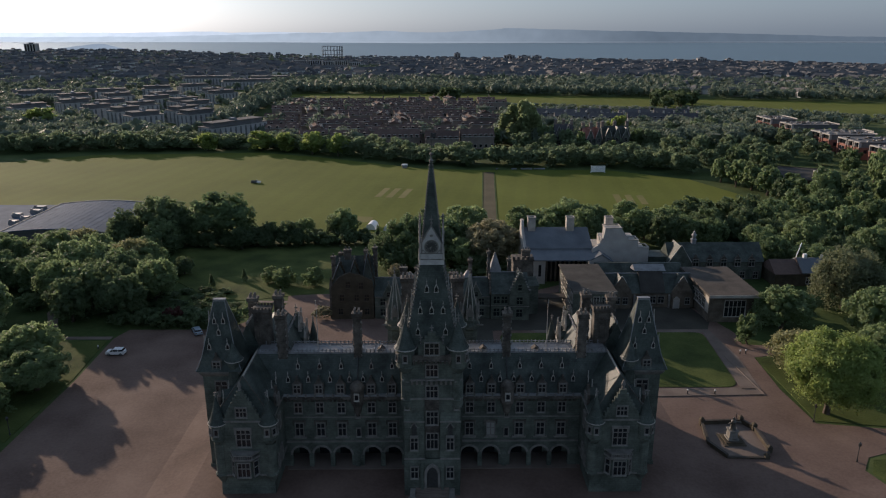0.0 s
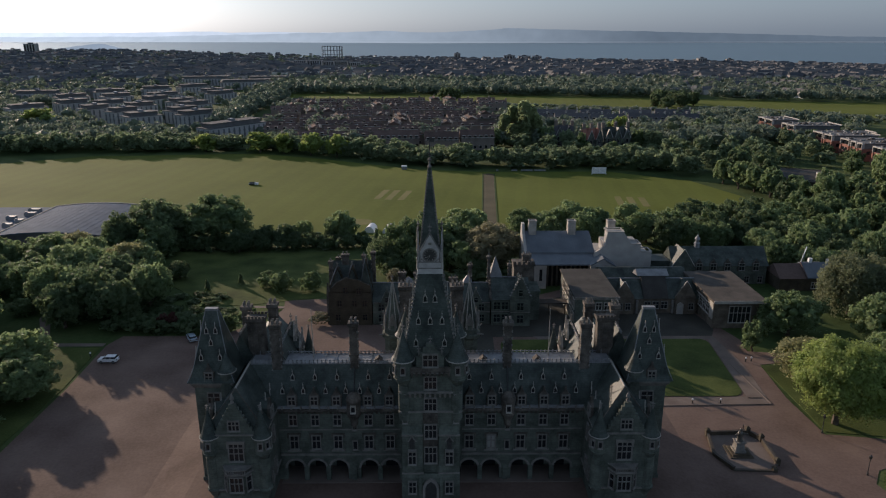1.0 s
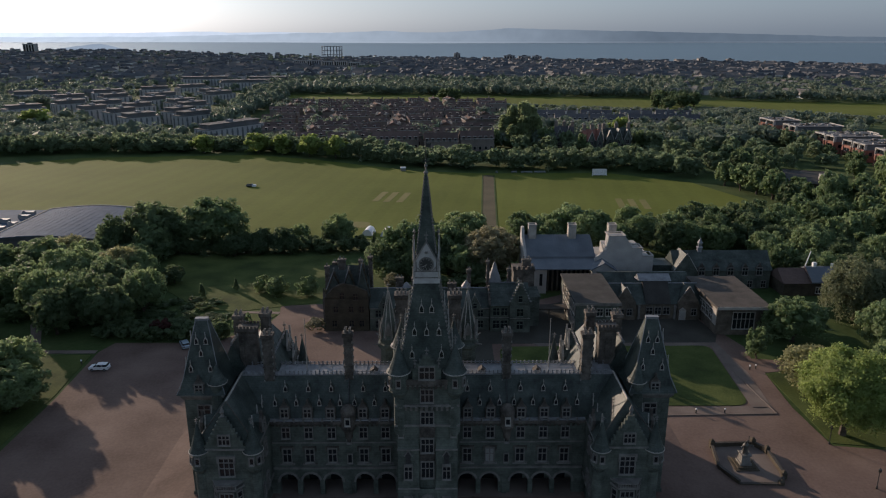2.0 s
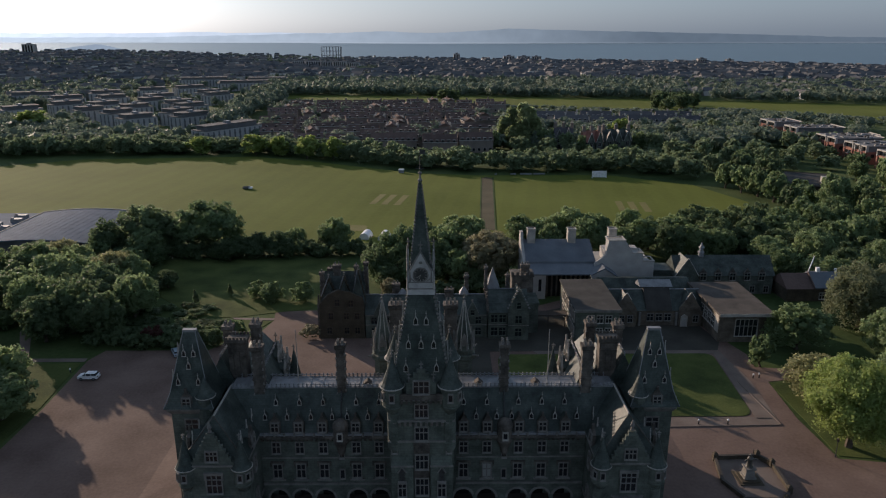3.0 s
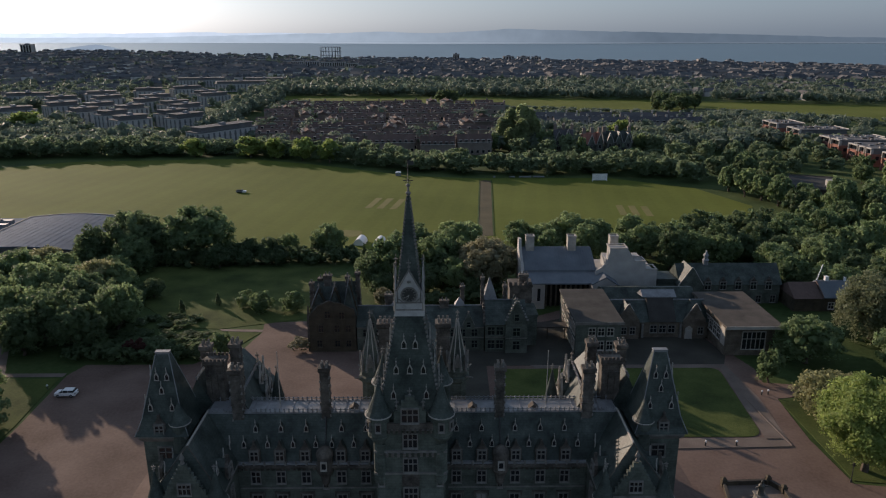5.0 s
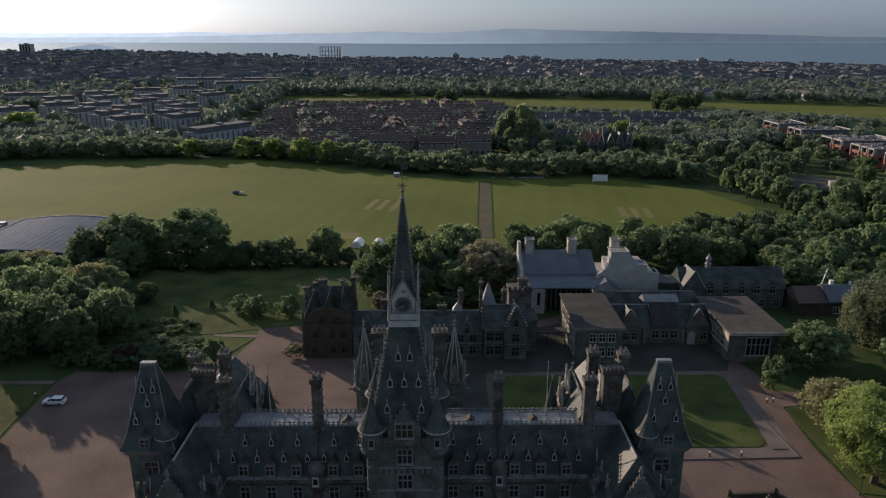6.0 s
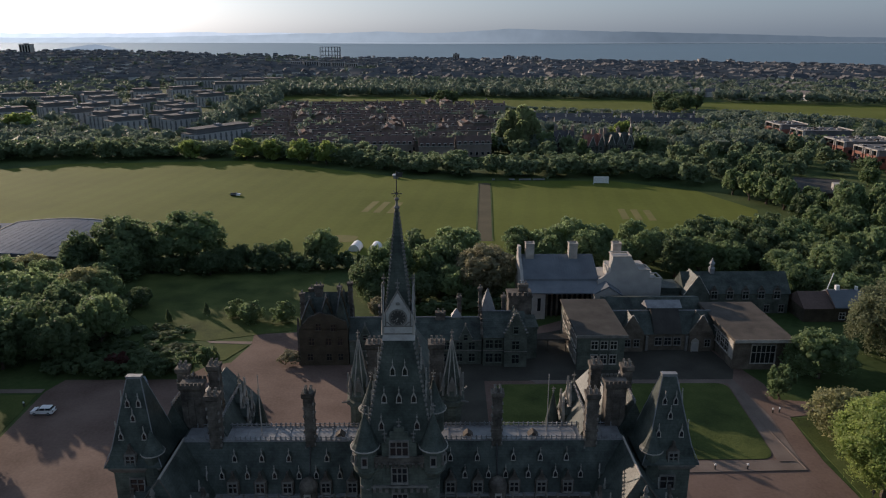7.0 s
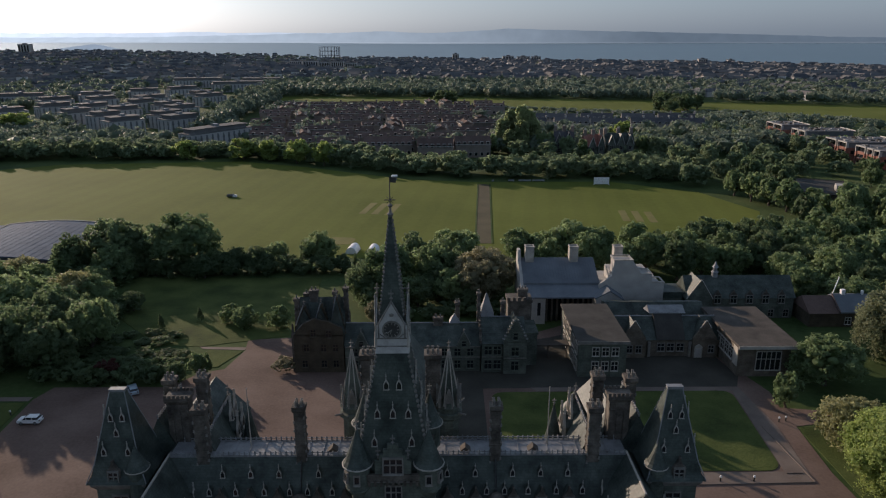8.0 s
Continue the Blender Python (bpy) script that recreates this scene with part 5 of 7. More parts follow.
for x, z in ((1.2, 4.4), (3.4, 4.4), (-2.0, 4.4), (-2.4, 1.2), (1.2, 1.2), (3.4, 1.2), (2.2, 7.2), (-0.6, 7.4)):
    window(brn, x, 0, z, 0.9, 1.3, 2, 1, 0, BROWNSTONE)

# concert hall: metal roof, pale walls, square flues
hall = thing("concert_hall", "pale rendered hall with blue grey metal roof and square flues", "hall", pose(23.6, 168.8, -1.0))
part("wall", Geo().box(0, 0, 0, 4.6, 14, 7.4).box(4.6, 2.4, 0, 16.5, 14, 7.4), HARL, hall)
part("west_gable", Geo().extrude([(-0.3, 0), (14.2, 0), (14.2, 8.6), (12.6, 14.4), (10.4, 14.6), (9.4, 12.2), (5.2, 10.2), (3.4, 8.6), (-0.3, 8.2)], "x", -0.6, 0.05), HARL, hall)
g = Geo().extrude([(-0.9, 7.2), (3.4, 8.5), (3.4, 9.0), (11.4, 12.4), (11.4, 12.0), (4.0, 8.2), (-0.9, 6.9)], "x", 0.1, 17.0)
part("roof", g, HALL_ROOF, hall, "blue grey standing seam metal roof")
for i in range(28):
    x = 0.5 + i * 0.6
    part("seam", Geo().rod((x, 3.4, 9.05), (x, 11.4, 12.45), 0.05, 4), HALL_ROOF, hall)
for x in (1.2, 3.2):
    part("slit_window", Geo().box(x - 0.35, -0.06, 2.6, x + 0.35, 0.06, 5.6), GLASS, hall)
part("glazing", Geo().box(4.8, 2.3, 0, 15.6, 2.36, 6.6), GLASS, hall)
for i in range(10):
    part("timber_fin", Geo().box(5.0 + i * 1.15, 1.6, 0, 5.38 + i * 1.15, 2.3, 6.7), WARM, hall)
for x in (2.1, 12.2, 22.4):
    f = part("flue", Geo().box(x - 0.98, 9.8, 7, x + 0.98, 11.8, 15.2), PALE, hall, "square pale brown stone flue")
    part("coping", Geo().box(x - 1.08, 9.7, 15.2, x + 1.08, 9.95, 15.45).box(x - 1.08, 11.65, 15.2, x + 1.08, 11.9, 15.45).box(x - 1.08, 9.95, 15.2, x - 0.83, 11.65, 15.45).box(x + 0.83, 9.95, 15.2, x + 1.08, 11.65, 15.45), PALE, f)
part("end_wall", Geo().extrude([(16.6, 0), (30.9, 0), (30.9, 9.4), (28.2, 9.6), (28.0, 11.4), (25.6, 11.6), (24.2, 13.8), (23.6, 14.6), (19.6, 14.6), (19.2, 11.0), (16.6, 9.2)], "y", 2.0, 2.6), HARL, hall, "blank pale rendered end wall")
part("end_block", Geo().box(16.6, 2.6, 0, 30.8, 13, 8.6).box(19.4, 2.6, 8.6, 28.0, 10, 11.2).box(19.8, 2.6, 11.2, 23.8, 6, 14.3), HARL, hall)
for x0, x1, z in ((28.1, 31.0, 9.4), (25.4, 28.2, 11.4), (19.5, 23.8, 14.55)):
    part("parapet_coping", Geo().box(x0, 1.9, z, x1, 2.7, z + 0.2).box(x0, 5.6, z, x1, 5.9, z + 0.2).box(x0, 2.7, z, x0 + 0.3, 5.6, z + 0.2).box(x1 - 0.3, 2.7, z, x1, 5.6, z + 0.2), PALE, hall)
part("annexe", Geo().extrude([(15.2, 0), (21.2, 0), (21.2, 6.6), (18.2, 8.6), (15.2, 7.0)], "y", -1.6, 2.0), HARL, hall)
part("slit_window", Geo().box(18.4, -1.68, 2.6, 19.0, -1.56, 5.4), GLASS, hall)
part("annexe_roof", Geo().extrude([(15.0, 7.0), (18.2, 8.7), (21.4, 6.6), (21.4, 6.9), (18.2, 9.0), (15.0, 7.3)], "y", -1.8, 2.0), HALL_ROOF, hall)

# flat-roofed two-storey classroom block
flt = thing("flat_roofed_classroom_block", "two-storey stone classroom block with a flat felt roof", "school block", pose(30.4, 142.6, 0))
part("wall", Geo().taper((0, 0, 8.8, 18.2), -0.2, (0, 0, 8.8, 18.2), 7.0), STONE, flt)
part("roof", Geo().taper((-0.35, -0.5, 9.2, 18.6), 7.0, (-0.35, -0.5, 9.2, 18.6), 7.35), DARK_FELT, flt)
part("fascia", Geo().box(-0.4, -0.55, 6.8, 9.25, -0.45, 7.4), TRIM, flt)
for x in (3.1, 4.9, 6.7):
    window(flt, x, 0, 4.4, 1.15, 1.5, 2, 1, 0, PALE)
    window(flt, x, 0, 1.4, 1.15, 1.7, 2, 1, 0, PALE)
for y in (2, 5, 8, 11, 14):
    window(flt, 0, y, 4.2, 2.0, 1.9, 3, 1, -90, PALE)
    window(flt, 0, y, 1.0, 2.0, 1.9, 3, 1, -90, PALE)
lnk = single("covered_walkway", Geo().box(21.5, 150.5, 2.6, 30.2, 153.2, 2.85).box(22, 150.8, 0, 22.2, 151, 2.6).box(26, 150.8, 0, 26.2, 151, 2.6).box(29.6, 150.8, 0, 29.8, 151, 2.6), FELT, "low flat-roofed covered walkway beside the tarmac yard", "walkway")

# single-storey stone range with gabled bays
low = thing("low_gabled_stone_range", "single-storey stone range with slate roof and gabled bays", "school block", pose(39.4, 151.4, 0))
part("wall", Geo().box(0, 0, -0.2, 20.4, 7.5, 3.6), WARM, low)
part("roof", Geo().extrude([(-0.25, 3.5), (7.8, 3.5), (3.8, 7.0)], "x", -0.1, 20.5), SLATE, low)
part("ridge_capping", Geo().rod((0, 3.8, 7.05), (20.4, 3.8, 7.05), 0.16), LEAD, low)
part("rear_slope", Geo().extrude([(7.5, 3.5), (13.5, 3.5), (13.5, 6.6), (10.6, 7.4)], "x", 0, 20.4), SLATE, low)
part("raised_roof", Geo().extrude([(-0.3, 3.6), (4.2, 3.6), (4.2, 7.9), (3.4, 7.9)], "x", 8.0, 13.6), DARK_FELT, low, "plain dark roof over the middle bay")
part("roof_light", Geo().extrude([(3.2, 7.8), (7.4, 7.2), (5.4, 8.8)], "x", 7.2, 14.4), LEAD, low)
for x in (3.4, 17.3):
    gb = part("gabled_bay", Geo().extrude([(x - 2.3, -0.2), (x + 2.3, -0.2), (x + 2.3, 4.2), (x + 0.15, 7.6), (x - 0.15, 7.6), (x - 2.3, 4.2)], "y", -0.8, -0.3), WARM, low)
    part("gable_roof", Geo().extrude([(x - 2.2, 3.6), (x + 2.2, 3.6), (x, 7.2)], "y", -0.3, 4.0), SLATE, gb)
    part("gable_coping", Geo().rod((x, -0.6, 7.75), (x + 1.0, -0.6, 6.2), 0.17, 5).rod((x, -0.6, 7.75), (x - 1.0, -0.6, 6.2), 0.17, 5), PALE, gb)
for x in (9.0, 10.9, 12.8):
    window(low, x, 0, 1.2, 1.3, 1.5, 2, 1)
for x in (2.6, 4.4, 18.6):
    window(low, x, -0.8, 1.2, 1.0, 1.4, 2, 1)
part("door", Geo().box(15.6, -0.9, 0.0, 16.7, -0.78, 2.1), HARL, low, "white painted door")
part("door_arch", Geo().extrude([(15.4, 0), (15.6, 0), (15.6, 2.15), (16.7, 2.15), (16.7, 0), (16.9, 0), (16.9, 2.4), (16.15, 3.0), (15.4, 2.4)], "y", -0.98, -0.79), PALE, low)
for x in (6.6, 14.6):
    part("buttress", Geo().box(x - 0.25, -0.5, -0.2, x + 0.25, 0, 3.2), TRIM, low)

# flat-roofed gymnasium
gym = thing("flat_roofed_hall", "stone hall with a broad pale flat roof and tall windows", "hall", pose(59.9, 142.6, 0))
part("wall", Geo().box(0, 0, -0.2, 9.6, 17.5, 6.2), WARM, gym)
part("roof", Geo().taper((-0.7, -1.6, 10.6, 18.0), 6.3, (-0.7, -1.6, 10.6, 18.0), 6.8), FELT, gym, "pale weathered flat roof")
part("fascia", Geo().box(-0.75, -1.68, 6.2, 10.65, -1.58, 6.85), PALE, gym)
part("soffit", Geo().box(-0.5, -1.5, 6.15, 10.4, 0, 6.3), TRIM, gym)
window(gym, 5.6, 0, 1.4, 4.4, 3.6, 5, 1, 0, PALE)
for y in (3.2, 5.2, 7.2, 9.2):
    window(gym, 0, y, 2.4, 1.6, 2.4, 2, 2, -90, PALE)
part("corner_panel", Geo().box(-0.12, 0.2, 2.0, 0.0, 2.1, 6.0), PALE, gym)

# slate-roofed range further back with a lit gable and a cupola
bck = thing("slate_roofed_back_range", "long stone range with dark slate roof and small cupola", "school block", pose(60.0, 172.0, -1.0))
part("wall", Geo().box(0, 0, -0.4, 24.5, 8, 5.4), STONE, bck)
part("roof", Geo().extrude([(-0.3, 5.3), (8.3, 5.3), (4.0, 9.4)], "x", 0.3, 24.8), SLATE, bck)
part("cross_wall", Geo().extrude([(-0.1, -0.4), (5.5, -0.4), (5.5, 5.7), (2.9, 9.9), (2.5, 9.9), (-0.1, 5.7)], "y", -1.6, -1.1).box(0.0, -1.2, -0.4, 5.4, 8.0, 5.5), STONE, bck)
part("cross_roof", Geo().extrude([(-0.3, 5.4), (5.7, 5.4), (2.7, 9.8)], "y", -1.1, 5.0), SLATE, bck, "steep slate cross roof catching the light")
part("gable_coping", Geo().rod((2.7, -1.4, 10.1), (-0.2, -1.4, 5.6), 0.16, 5).rod((2.7, -1.4, 10.1), (5.6, -1.4, 5.6), 0.16, 5), PALE, bck)
for i in range(6):
    dormer(bck, 3.6 + i * 3.6, -0.1, 4.2, 1.4, 1.7, 2.6)
for i in range(7):
    window(bck, 2.6 + i * 3.4, 0, 0.9, 1.1, 1.6, 2, 1)
cup = part("cupola", Geo().lathe(7.6, 4.0, [(0.75, 9.0), (0.75, 10.0), (0.85, 10.05), (0.85, 10.2), (0.5, 10.5), (0.5, 11.2), (0.75, 11.3), (0.3, 12.0), (0.04, 12.7)], 8), LEAD, bck, "small pale lead cupola")
part("link_roof", Geo().extrude([(-8, 5.0), (0, 5.0), (0, 6.4), (-8, 6.4)], "y", 1, 7), SLATE, bck)
part("link_wall", Geo().box(-6, 1, -0.4, -0.3, 7, 5.0), STONE, bck)

# brick cottage with a pale roof
cot = thing("brick_cottage", "dark red brick cottage with a pale metal roof", "house", pose(85.5, 166.5, -0.7))
part("wall", Geo().box(0, 0, -0.3, 17, 8, 3.6), BROWNSTONE, cot)
part("west_roof", Geo().extrude([(-0.3, 3.5), (8.3, 3.5), (4, 6.2)], "x", -0.3, 6.4), RED_TILE, cot)
part("east_roof", Geo().extrude([(-0.5, 3.6), (8.4, 3.6), (8.4, 3.9), (4.6, 6.4), (4.2, 6.4), (-0.5, 3.9)], "x", 6.5, 17.5), HALL_ROOF, cot, "pale blue grey metal roof")
part("gable_coping", Geo().rod((6.45, -0.4, 3.8), (6.45, 4, 6.5), 0.15, 5), RED_TILE, cot)
part("flue", Geo().rod((6.6, 4.2, 6.2), (7.6, 4.2, 10.4), 0.12, 6), PAINT, cot, "thin leaning pale flue")
part("vent", Geo().box(8.6, 4.0, 6.3, 9.4, 4.8, 7.4).box(13.0, 4.0, 6.3, 13.5, 4.5, 7.2), PAINT, cot)
for x in (8.5, 11.5, 14.5):
    window(cot, x, 0, 1.0, 1.2, 1.4, 2, 1, 0, PALE)
edg = thing("pale_walled_house", "house with a pale wall and brown slate roof among trees", "house", pose(110, 152, 0))
part("wall", Geo().box(0, 0, -0.3, 14, 9, 4.6), HARL, edg)
part("roof", Geo().extrude([(-0.4, 4.5), (9.4, 4.5), (4.5, 8.2)], "x", -0.4, 14.4), SLATE, edg)
row_of_windows(edg, (2.5, 6.5, 10.5), 0, 1.2, 1.3, 1.6)

# sports hall with the shallow curved roof
spo = thing("sports_hall", "sports hall with a shallow curved blue grey roof", "sports hall", pose(-126, 200, -0.6))
part("wall", Geo().box(0.4, 0.4, -0.6, 30.2, 35.4, 5.2), ROOF_GREY, spo)
arc = [(-0.4 + 31.6 * i / 16, 5.2 + 1.1 * math.sin(math.pi * i / 16)) for i in range(17)]
part("roof", Geo().extrude(arc + [(x, z + 0.3) for x, z in reversed(arc)], "y", -0.4, 36), METAL_ROOF, spo, "shallow curved blue grey metal roof")
part("end_wall", Geo().extrude(arc, "y", 0.3, 0.7), ROOF_GREY, spo)
part("verge", Geo().extrude([(x, z + 0.3) for x, z in arc] + [(x, z + 0.5) for x, z in reversed(arc)], "y", 35.8, 36.3), PALE, spo)
part("edge_trim", Geo().box(-0.75, -0.4, 5.2, -0.4, 36, 5.7), PALE, spo)
for i in range(16):
    part("seam", Geo().rod((-0.4 + 31.6 * (i + 0.5) / 16, -0.4, 5.5 + 1.1 * math.sin(math.pi * (i + 0.5) / 16)), (-0.4 + 31.6 * (i + 0.5) / 16, 36, 5.5 + 1.1 * math.sin(math.pi * (i + 0.5) / 16)), 0.05, 4), METAL_ROOF, spo)
part("flat_wing", Geo().box(-34, 2, -0.6, 0.4, 37, 4.4), ROOF_GREY, spo)
part("flat_roof", Geo().box(-34.3, 1.7, 4.4, -0.8, 37.3, 4.8), METAL_ROOF, spo)
for x, y, w in ((-5.5, 25, 3.2), (-8.5, 20, 2.6), (-7, 30, 3.6), (-3.6, 16, 2.2), (-4.5, 11, 2.4)):
    part("roof_plant", Geo().box(x, y, 4.8, x + w, y + 2.0, 5.9).box(x + 0.2, y + 0.2, 5.9, x + 0.8, y + 0.8, 6.3), LEAD, spo, "pale rooftop plant box")


# ---- monument, vehicles and small things in the court ----
mon = thing("monument", "stone war monument in a low walled enclosure on the gravel", "monument", pose(0, 0, 0))
RING = [(43.4, 100.2), (42.4, 94.7), (43.9, 90.9), (49.7, 90.7), (50.8, 92.3), (51.1, 98.4), (49.8, 100.5)]
part("floor", Geo().extrude([(x, y) for x, y in RING], "z", 0, 0.2), FLAGS, mon)
for (a, b), (c, d), h in zip(RING, RING[1:] + RING[:1], (0.55, 0.5, 0.12, 0.3, 0.75, 0.8, 0.7)):
    u = Vector((c - a, d - b, 0)).normalized()
    v = Vector((-u.y, u.x, 0)) * 0.15
    q = [(a + v.x, b + v.y), (c + v.x, d + v.y), (c - v.x, d - v.y), (a - v.x, b - v.y)]
    w = part("wall", Geo().extrude(q, "z", 0, h + 0.1), BROWNSTONE, mon)
    q = [(a + 1.4 * v.x, b + 1.4 * v.y), (c + 1.4 * v.x, d + 1.4 * v.y), (c - 1.4 * v.x, d - 1.4 * v.y), (a - 1.4 * v.x, b - 1.4 * v.y)]
    part("coping", Geo().extrude(q, "z", h + 0.1, h + 0.2), FELT, w)
for x, y, h in ((43.4, 100.2, 1.2), (49.8, 100.5, 1.3), (51.1, 98.4, 1.2), (50.8, 92.3, 1.0), (49.7, 90.7, 0.6)):
    part("pier", Geo().box(x - 0.32, y - 0.32, 0, x + 0.32, y + 0.32, h).taper((x - 0.38, y - 0.38, x + 0.38, y + 0.38), h, (x - 0.1, y - 0.1, x + 0.1, y + 0.1), h + 0.3), BROWNSTONE, mon)
part("step", Geo().box(44.6, 93.7, 0.1, 48.0, 97.1, 0.34).box(45.0, 94.1, 0.34, 47.6, 96.7, 0.56), BROWNSTONE, mon)
part("pedestal", Geo().box(45.45, 94.55, 0.56, 47.15, 96.25, 0.85).taper((45.6, 94.7, 47.0, 96.1), 0.85, (45.75, 94.85, 46.85, 95.95), 2.0).box(45.55, 94.65, 2.0, 47.05, 96.15, 2.2), TRIM, mon)
stat = Geo().lathe(46.3, 95.4, [(0.55, 2.2), (0.42, 2.5), (0.36, 3.0), (0.42, 3.5), (0.3, 3.75), (0.12, 3.8), (0.17, 3.95), (0.15, 4.15), (0.04, 4.25)], 9)
stat.rod((46.4, 95.4, 3.5), (47.5, 95.4, 3.3), 0.13, 6, 0.08).rod((46.2, 95.4, 3.5), (45.6, 95.5, 3.0), 0.13, 6, 0.1).rod((46.65, 95.5, 2.2), (46.65, 95.5, 4.9), 0.05, 5)
single("statue", stat, DARK_BRONZE, "weathered dark bronze statue on a stone pedestal", "statue")


def car_thing(label, x, y, turn, paint, size=1.0):
    c = thing("car", label, "car", pose(x, y, land(x, y) + 0.06, 0, 0, turn) @ Matrix.Scale(size, 4))
    body = Geo().extrude([(-2.05, 0.35), (2.0, 0.35), (2.08, 0.62), (1.98, 0.9), (1.05, 1.0), (-1.9, 1.04), (-2.05, 0.85)], "y", -0.86, 0.86)
    part("body", body, paint, c)
    part("cabin", Geo().taper((-1.85, -0.8, 1.1, 0.8), 1.0, (-1.6, -0.66, 0.35, 0.66), 1.46), GLASS, c, "dark glass cabin")
    part("roof", Geo().taper((-1.66, -0.69, 0.4, 0.69), 1.44, (-1.55, -0.6, 0.25, 0.6), 1.53), paint, c)
    for sx in (-1.3, 1.3):
        for sy in (-0.8, 0.8):
            w = part("wheel", Geo().rod((sx, sy - 0.1, 0.32), (sx, sy + 0.1, 0.32), 0.32, 14), RUBBER, c)
            part("rim", Geo().rod((sx, sy - 0.12, 0.32), (sx, sy + 0.12, 0.32), 0.18, 10), LEAD, w)
    for sy in (-0.62, 0.62):
        part("headlight", Geo().box(1.95, sy - 0.18, 0.66, 2.06, sy + 0.18, 0.82), PAINT, c)
        part("tail_light", Geo().box(-2.08, sy - 0.16, 0.7, -2.0, sy + 0.16, 0.95), RED_TILE, c)
    for sx in (-0.75, 0.3):
        for sy in (-1, 1):
            part("door_pillar", Geo().taper((sx - 0.05, sy * 0.8 - 0.02, sx + 0.05, sy * 0.8 + 0.02), 1.0, (sx - 0.05, sy * 0.665 - 0.02, sx + 0.05, sy * 0.665 + 0.02), 1.46), paint, c)
    return c


car_thing("white estate car parked on the gravel", -62.2, 127.4, 180, PAINT, 0.88)
car_thing("silver blue car parked beside the hedge", -49.6, 137.6, 120, SILVER, 0.88)


def lamp_post(x, y, h):
    p = thing("lamp_post", "dark iron lamp post at the edge of the grass", "lamp post", pose(x, y, land(x, y)), "lamp posts in the court")
    part("post", Geo().lathe(0, 0, [(0.14, 0), (0.14, 0.4), (0.07, 0.5), (0.05, h)], 8), IRON, p)
    part("lantern", Geo().lathe(0, 0, [(0.08, h), (0.2, h + 0.15), (0.25, h + 0.5), (0.1, h + 0.65), (0.02, h + 0.8)], 6), IRON, p)


for x, y, h in ((62.6, 89.7, 2.6), (61.9, 100.9, 2.6), (-66.3, 98.2, 2.6)):
    lamp_post(x, y, h)
for x, y in ((44.6, 110.4), (49.4, 110.4), (60.4, 126.4), (61.6, 126.6), (-66.8, 129.8)):
    b = thing("bollard", "short white-topped bollard at the edge of the path", "bollard", pose(x, y, land(x, y)), "bollards along the path")
    part("post", Geo().lathe(0, 0, [(0.13, 0), (0.11, 0.7)], 8), IRON, b)
    part("cap", Geo().lathe(0, 0, [(0.15, 0.7), (0.17, 0.85), (0.08, 1.0)], 8), PAINT, b)
for x0, y0, x1, y1 in ((54.9, 112.2, 57.3, 112.2), (57.0, 125.0, 58.0, 110.2), (58.0, 110.0, 37.5, 109.5)):
    u = Vector((x1 - x0, y1 - y0, 0)).normalized()
    v = Vector((-u.y, u.x, 0)) * 0.09
    single("trim", Geo().extrude([(x0 + v.x, y0 + v.y), (x1 + v.x, y1 + v.y), (x1 - v.x, y1 - v.y), (x0 - v.x, y0 - v.y)], "z", 0, 0.2), FLAGS, "low stone kerb along the path", "kerb", kind="structure")

# playing field furniture
for x, y in ((-20.6, 227.5), (-14.6, 226.5)):
    t = thing("pitch_cover", "white domed pitch cover at the edge of the field", "pitch cover", pose(x, y, land(x, y), 0, 0, -8), "pitch covers")
    arc = [(1.7 * math.cos(math.pi * i / 10), 2.2 * math.sin(math.pi * i / 10)) for i in range(11)]
    part("cover", Geo().extrude(arc, "y", -2.6, 2.6), PAINT, t)
    part("frame", Geo().box(-1.8, -2.7, 0, -1.7, 2.7, 0.2).box(1.7, -2.7, 0, 1.8, 2.7, 0.2), IRON, t)
for x, y, w, h in ((76.8, 329, 6.6, 3.0),):
    t = thing("sight_screen", "white cricket sight screen beside the trees", "sight screen", pose(x, y, land(x, y)))
    for i in range(8):
        part("slat", Geo().box(-w / 2, -0.05, 0.4 + i * h / 8, w / 2, 0.05, 0.36 + (i + 1) * h / 8), PAINT, t)
    for sx in (-1, 1):
        part("stand", Geo().box(sx * w / 2 - 0.1, -0.6, 0, sx * w / 2 + 0.1, 0.6, 0.25).box(sx * w / 2 - 0.06, 0.05, 0.2, sx * w / 2 + 0.06, 0.2, h + 0.4), PAINT, t)
t = thing("field_shelter", "small pale shelter at the far edge of the field", "shelter", pose(-14.6, 343, land(0, 343)))
part("roof", Geo().taper((-1.4, -1.0, 1.4, 1.0), 1.5, (-1.1, -0.7, 1.1, 0.7), 2.0), PAINT, t)
part("wall", Geo().box(-1.2, -0.8, 0, 1.2, 0.8, 1.5), LEAD, t)
for x, w in ((38, 2.6), (44.0, 5.4), (50.2, 5.4), (29.8, 1.0)):
    t = thing("field_bench", "long pale bench beside the playing field", "bench", pose(x, 336, land(x, 336)), "benches at the far edge")
    part("seat", Geo().box(-w / 2, -0.3, 0.5, w / 2, 0.3, 0.65), LEAD, t)
    part("backrest", Geo().box(-w / 2, 0.2, 0.65, w / 2, 0.34, 1.1), LEAD, t)
    for sx in (-1, 1):
        part("leg", Geo().box(sx * w / 2 - 0.12 * sx, -0.3, 0, sx * w / 2, 0.3, 0.5), IRON, t)
t = thing("pitch_roller", "dark heavy roller standing on the playing field", "roller", pose(-78.4, 305, land(0, 305)))
part("drum", Geo().rod((-1.4, 0, 0.7), (0.6, 0, 0.7), 0.68, 16), IRON, t)
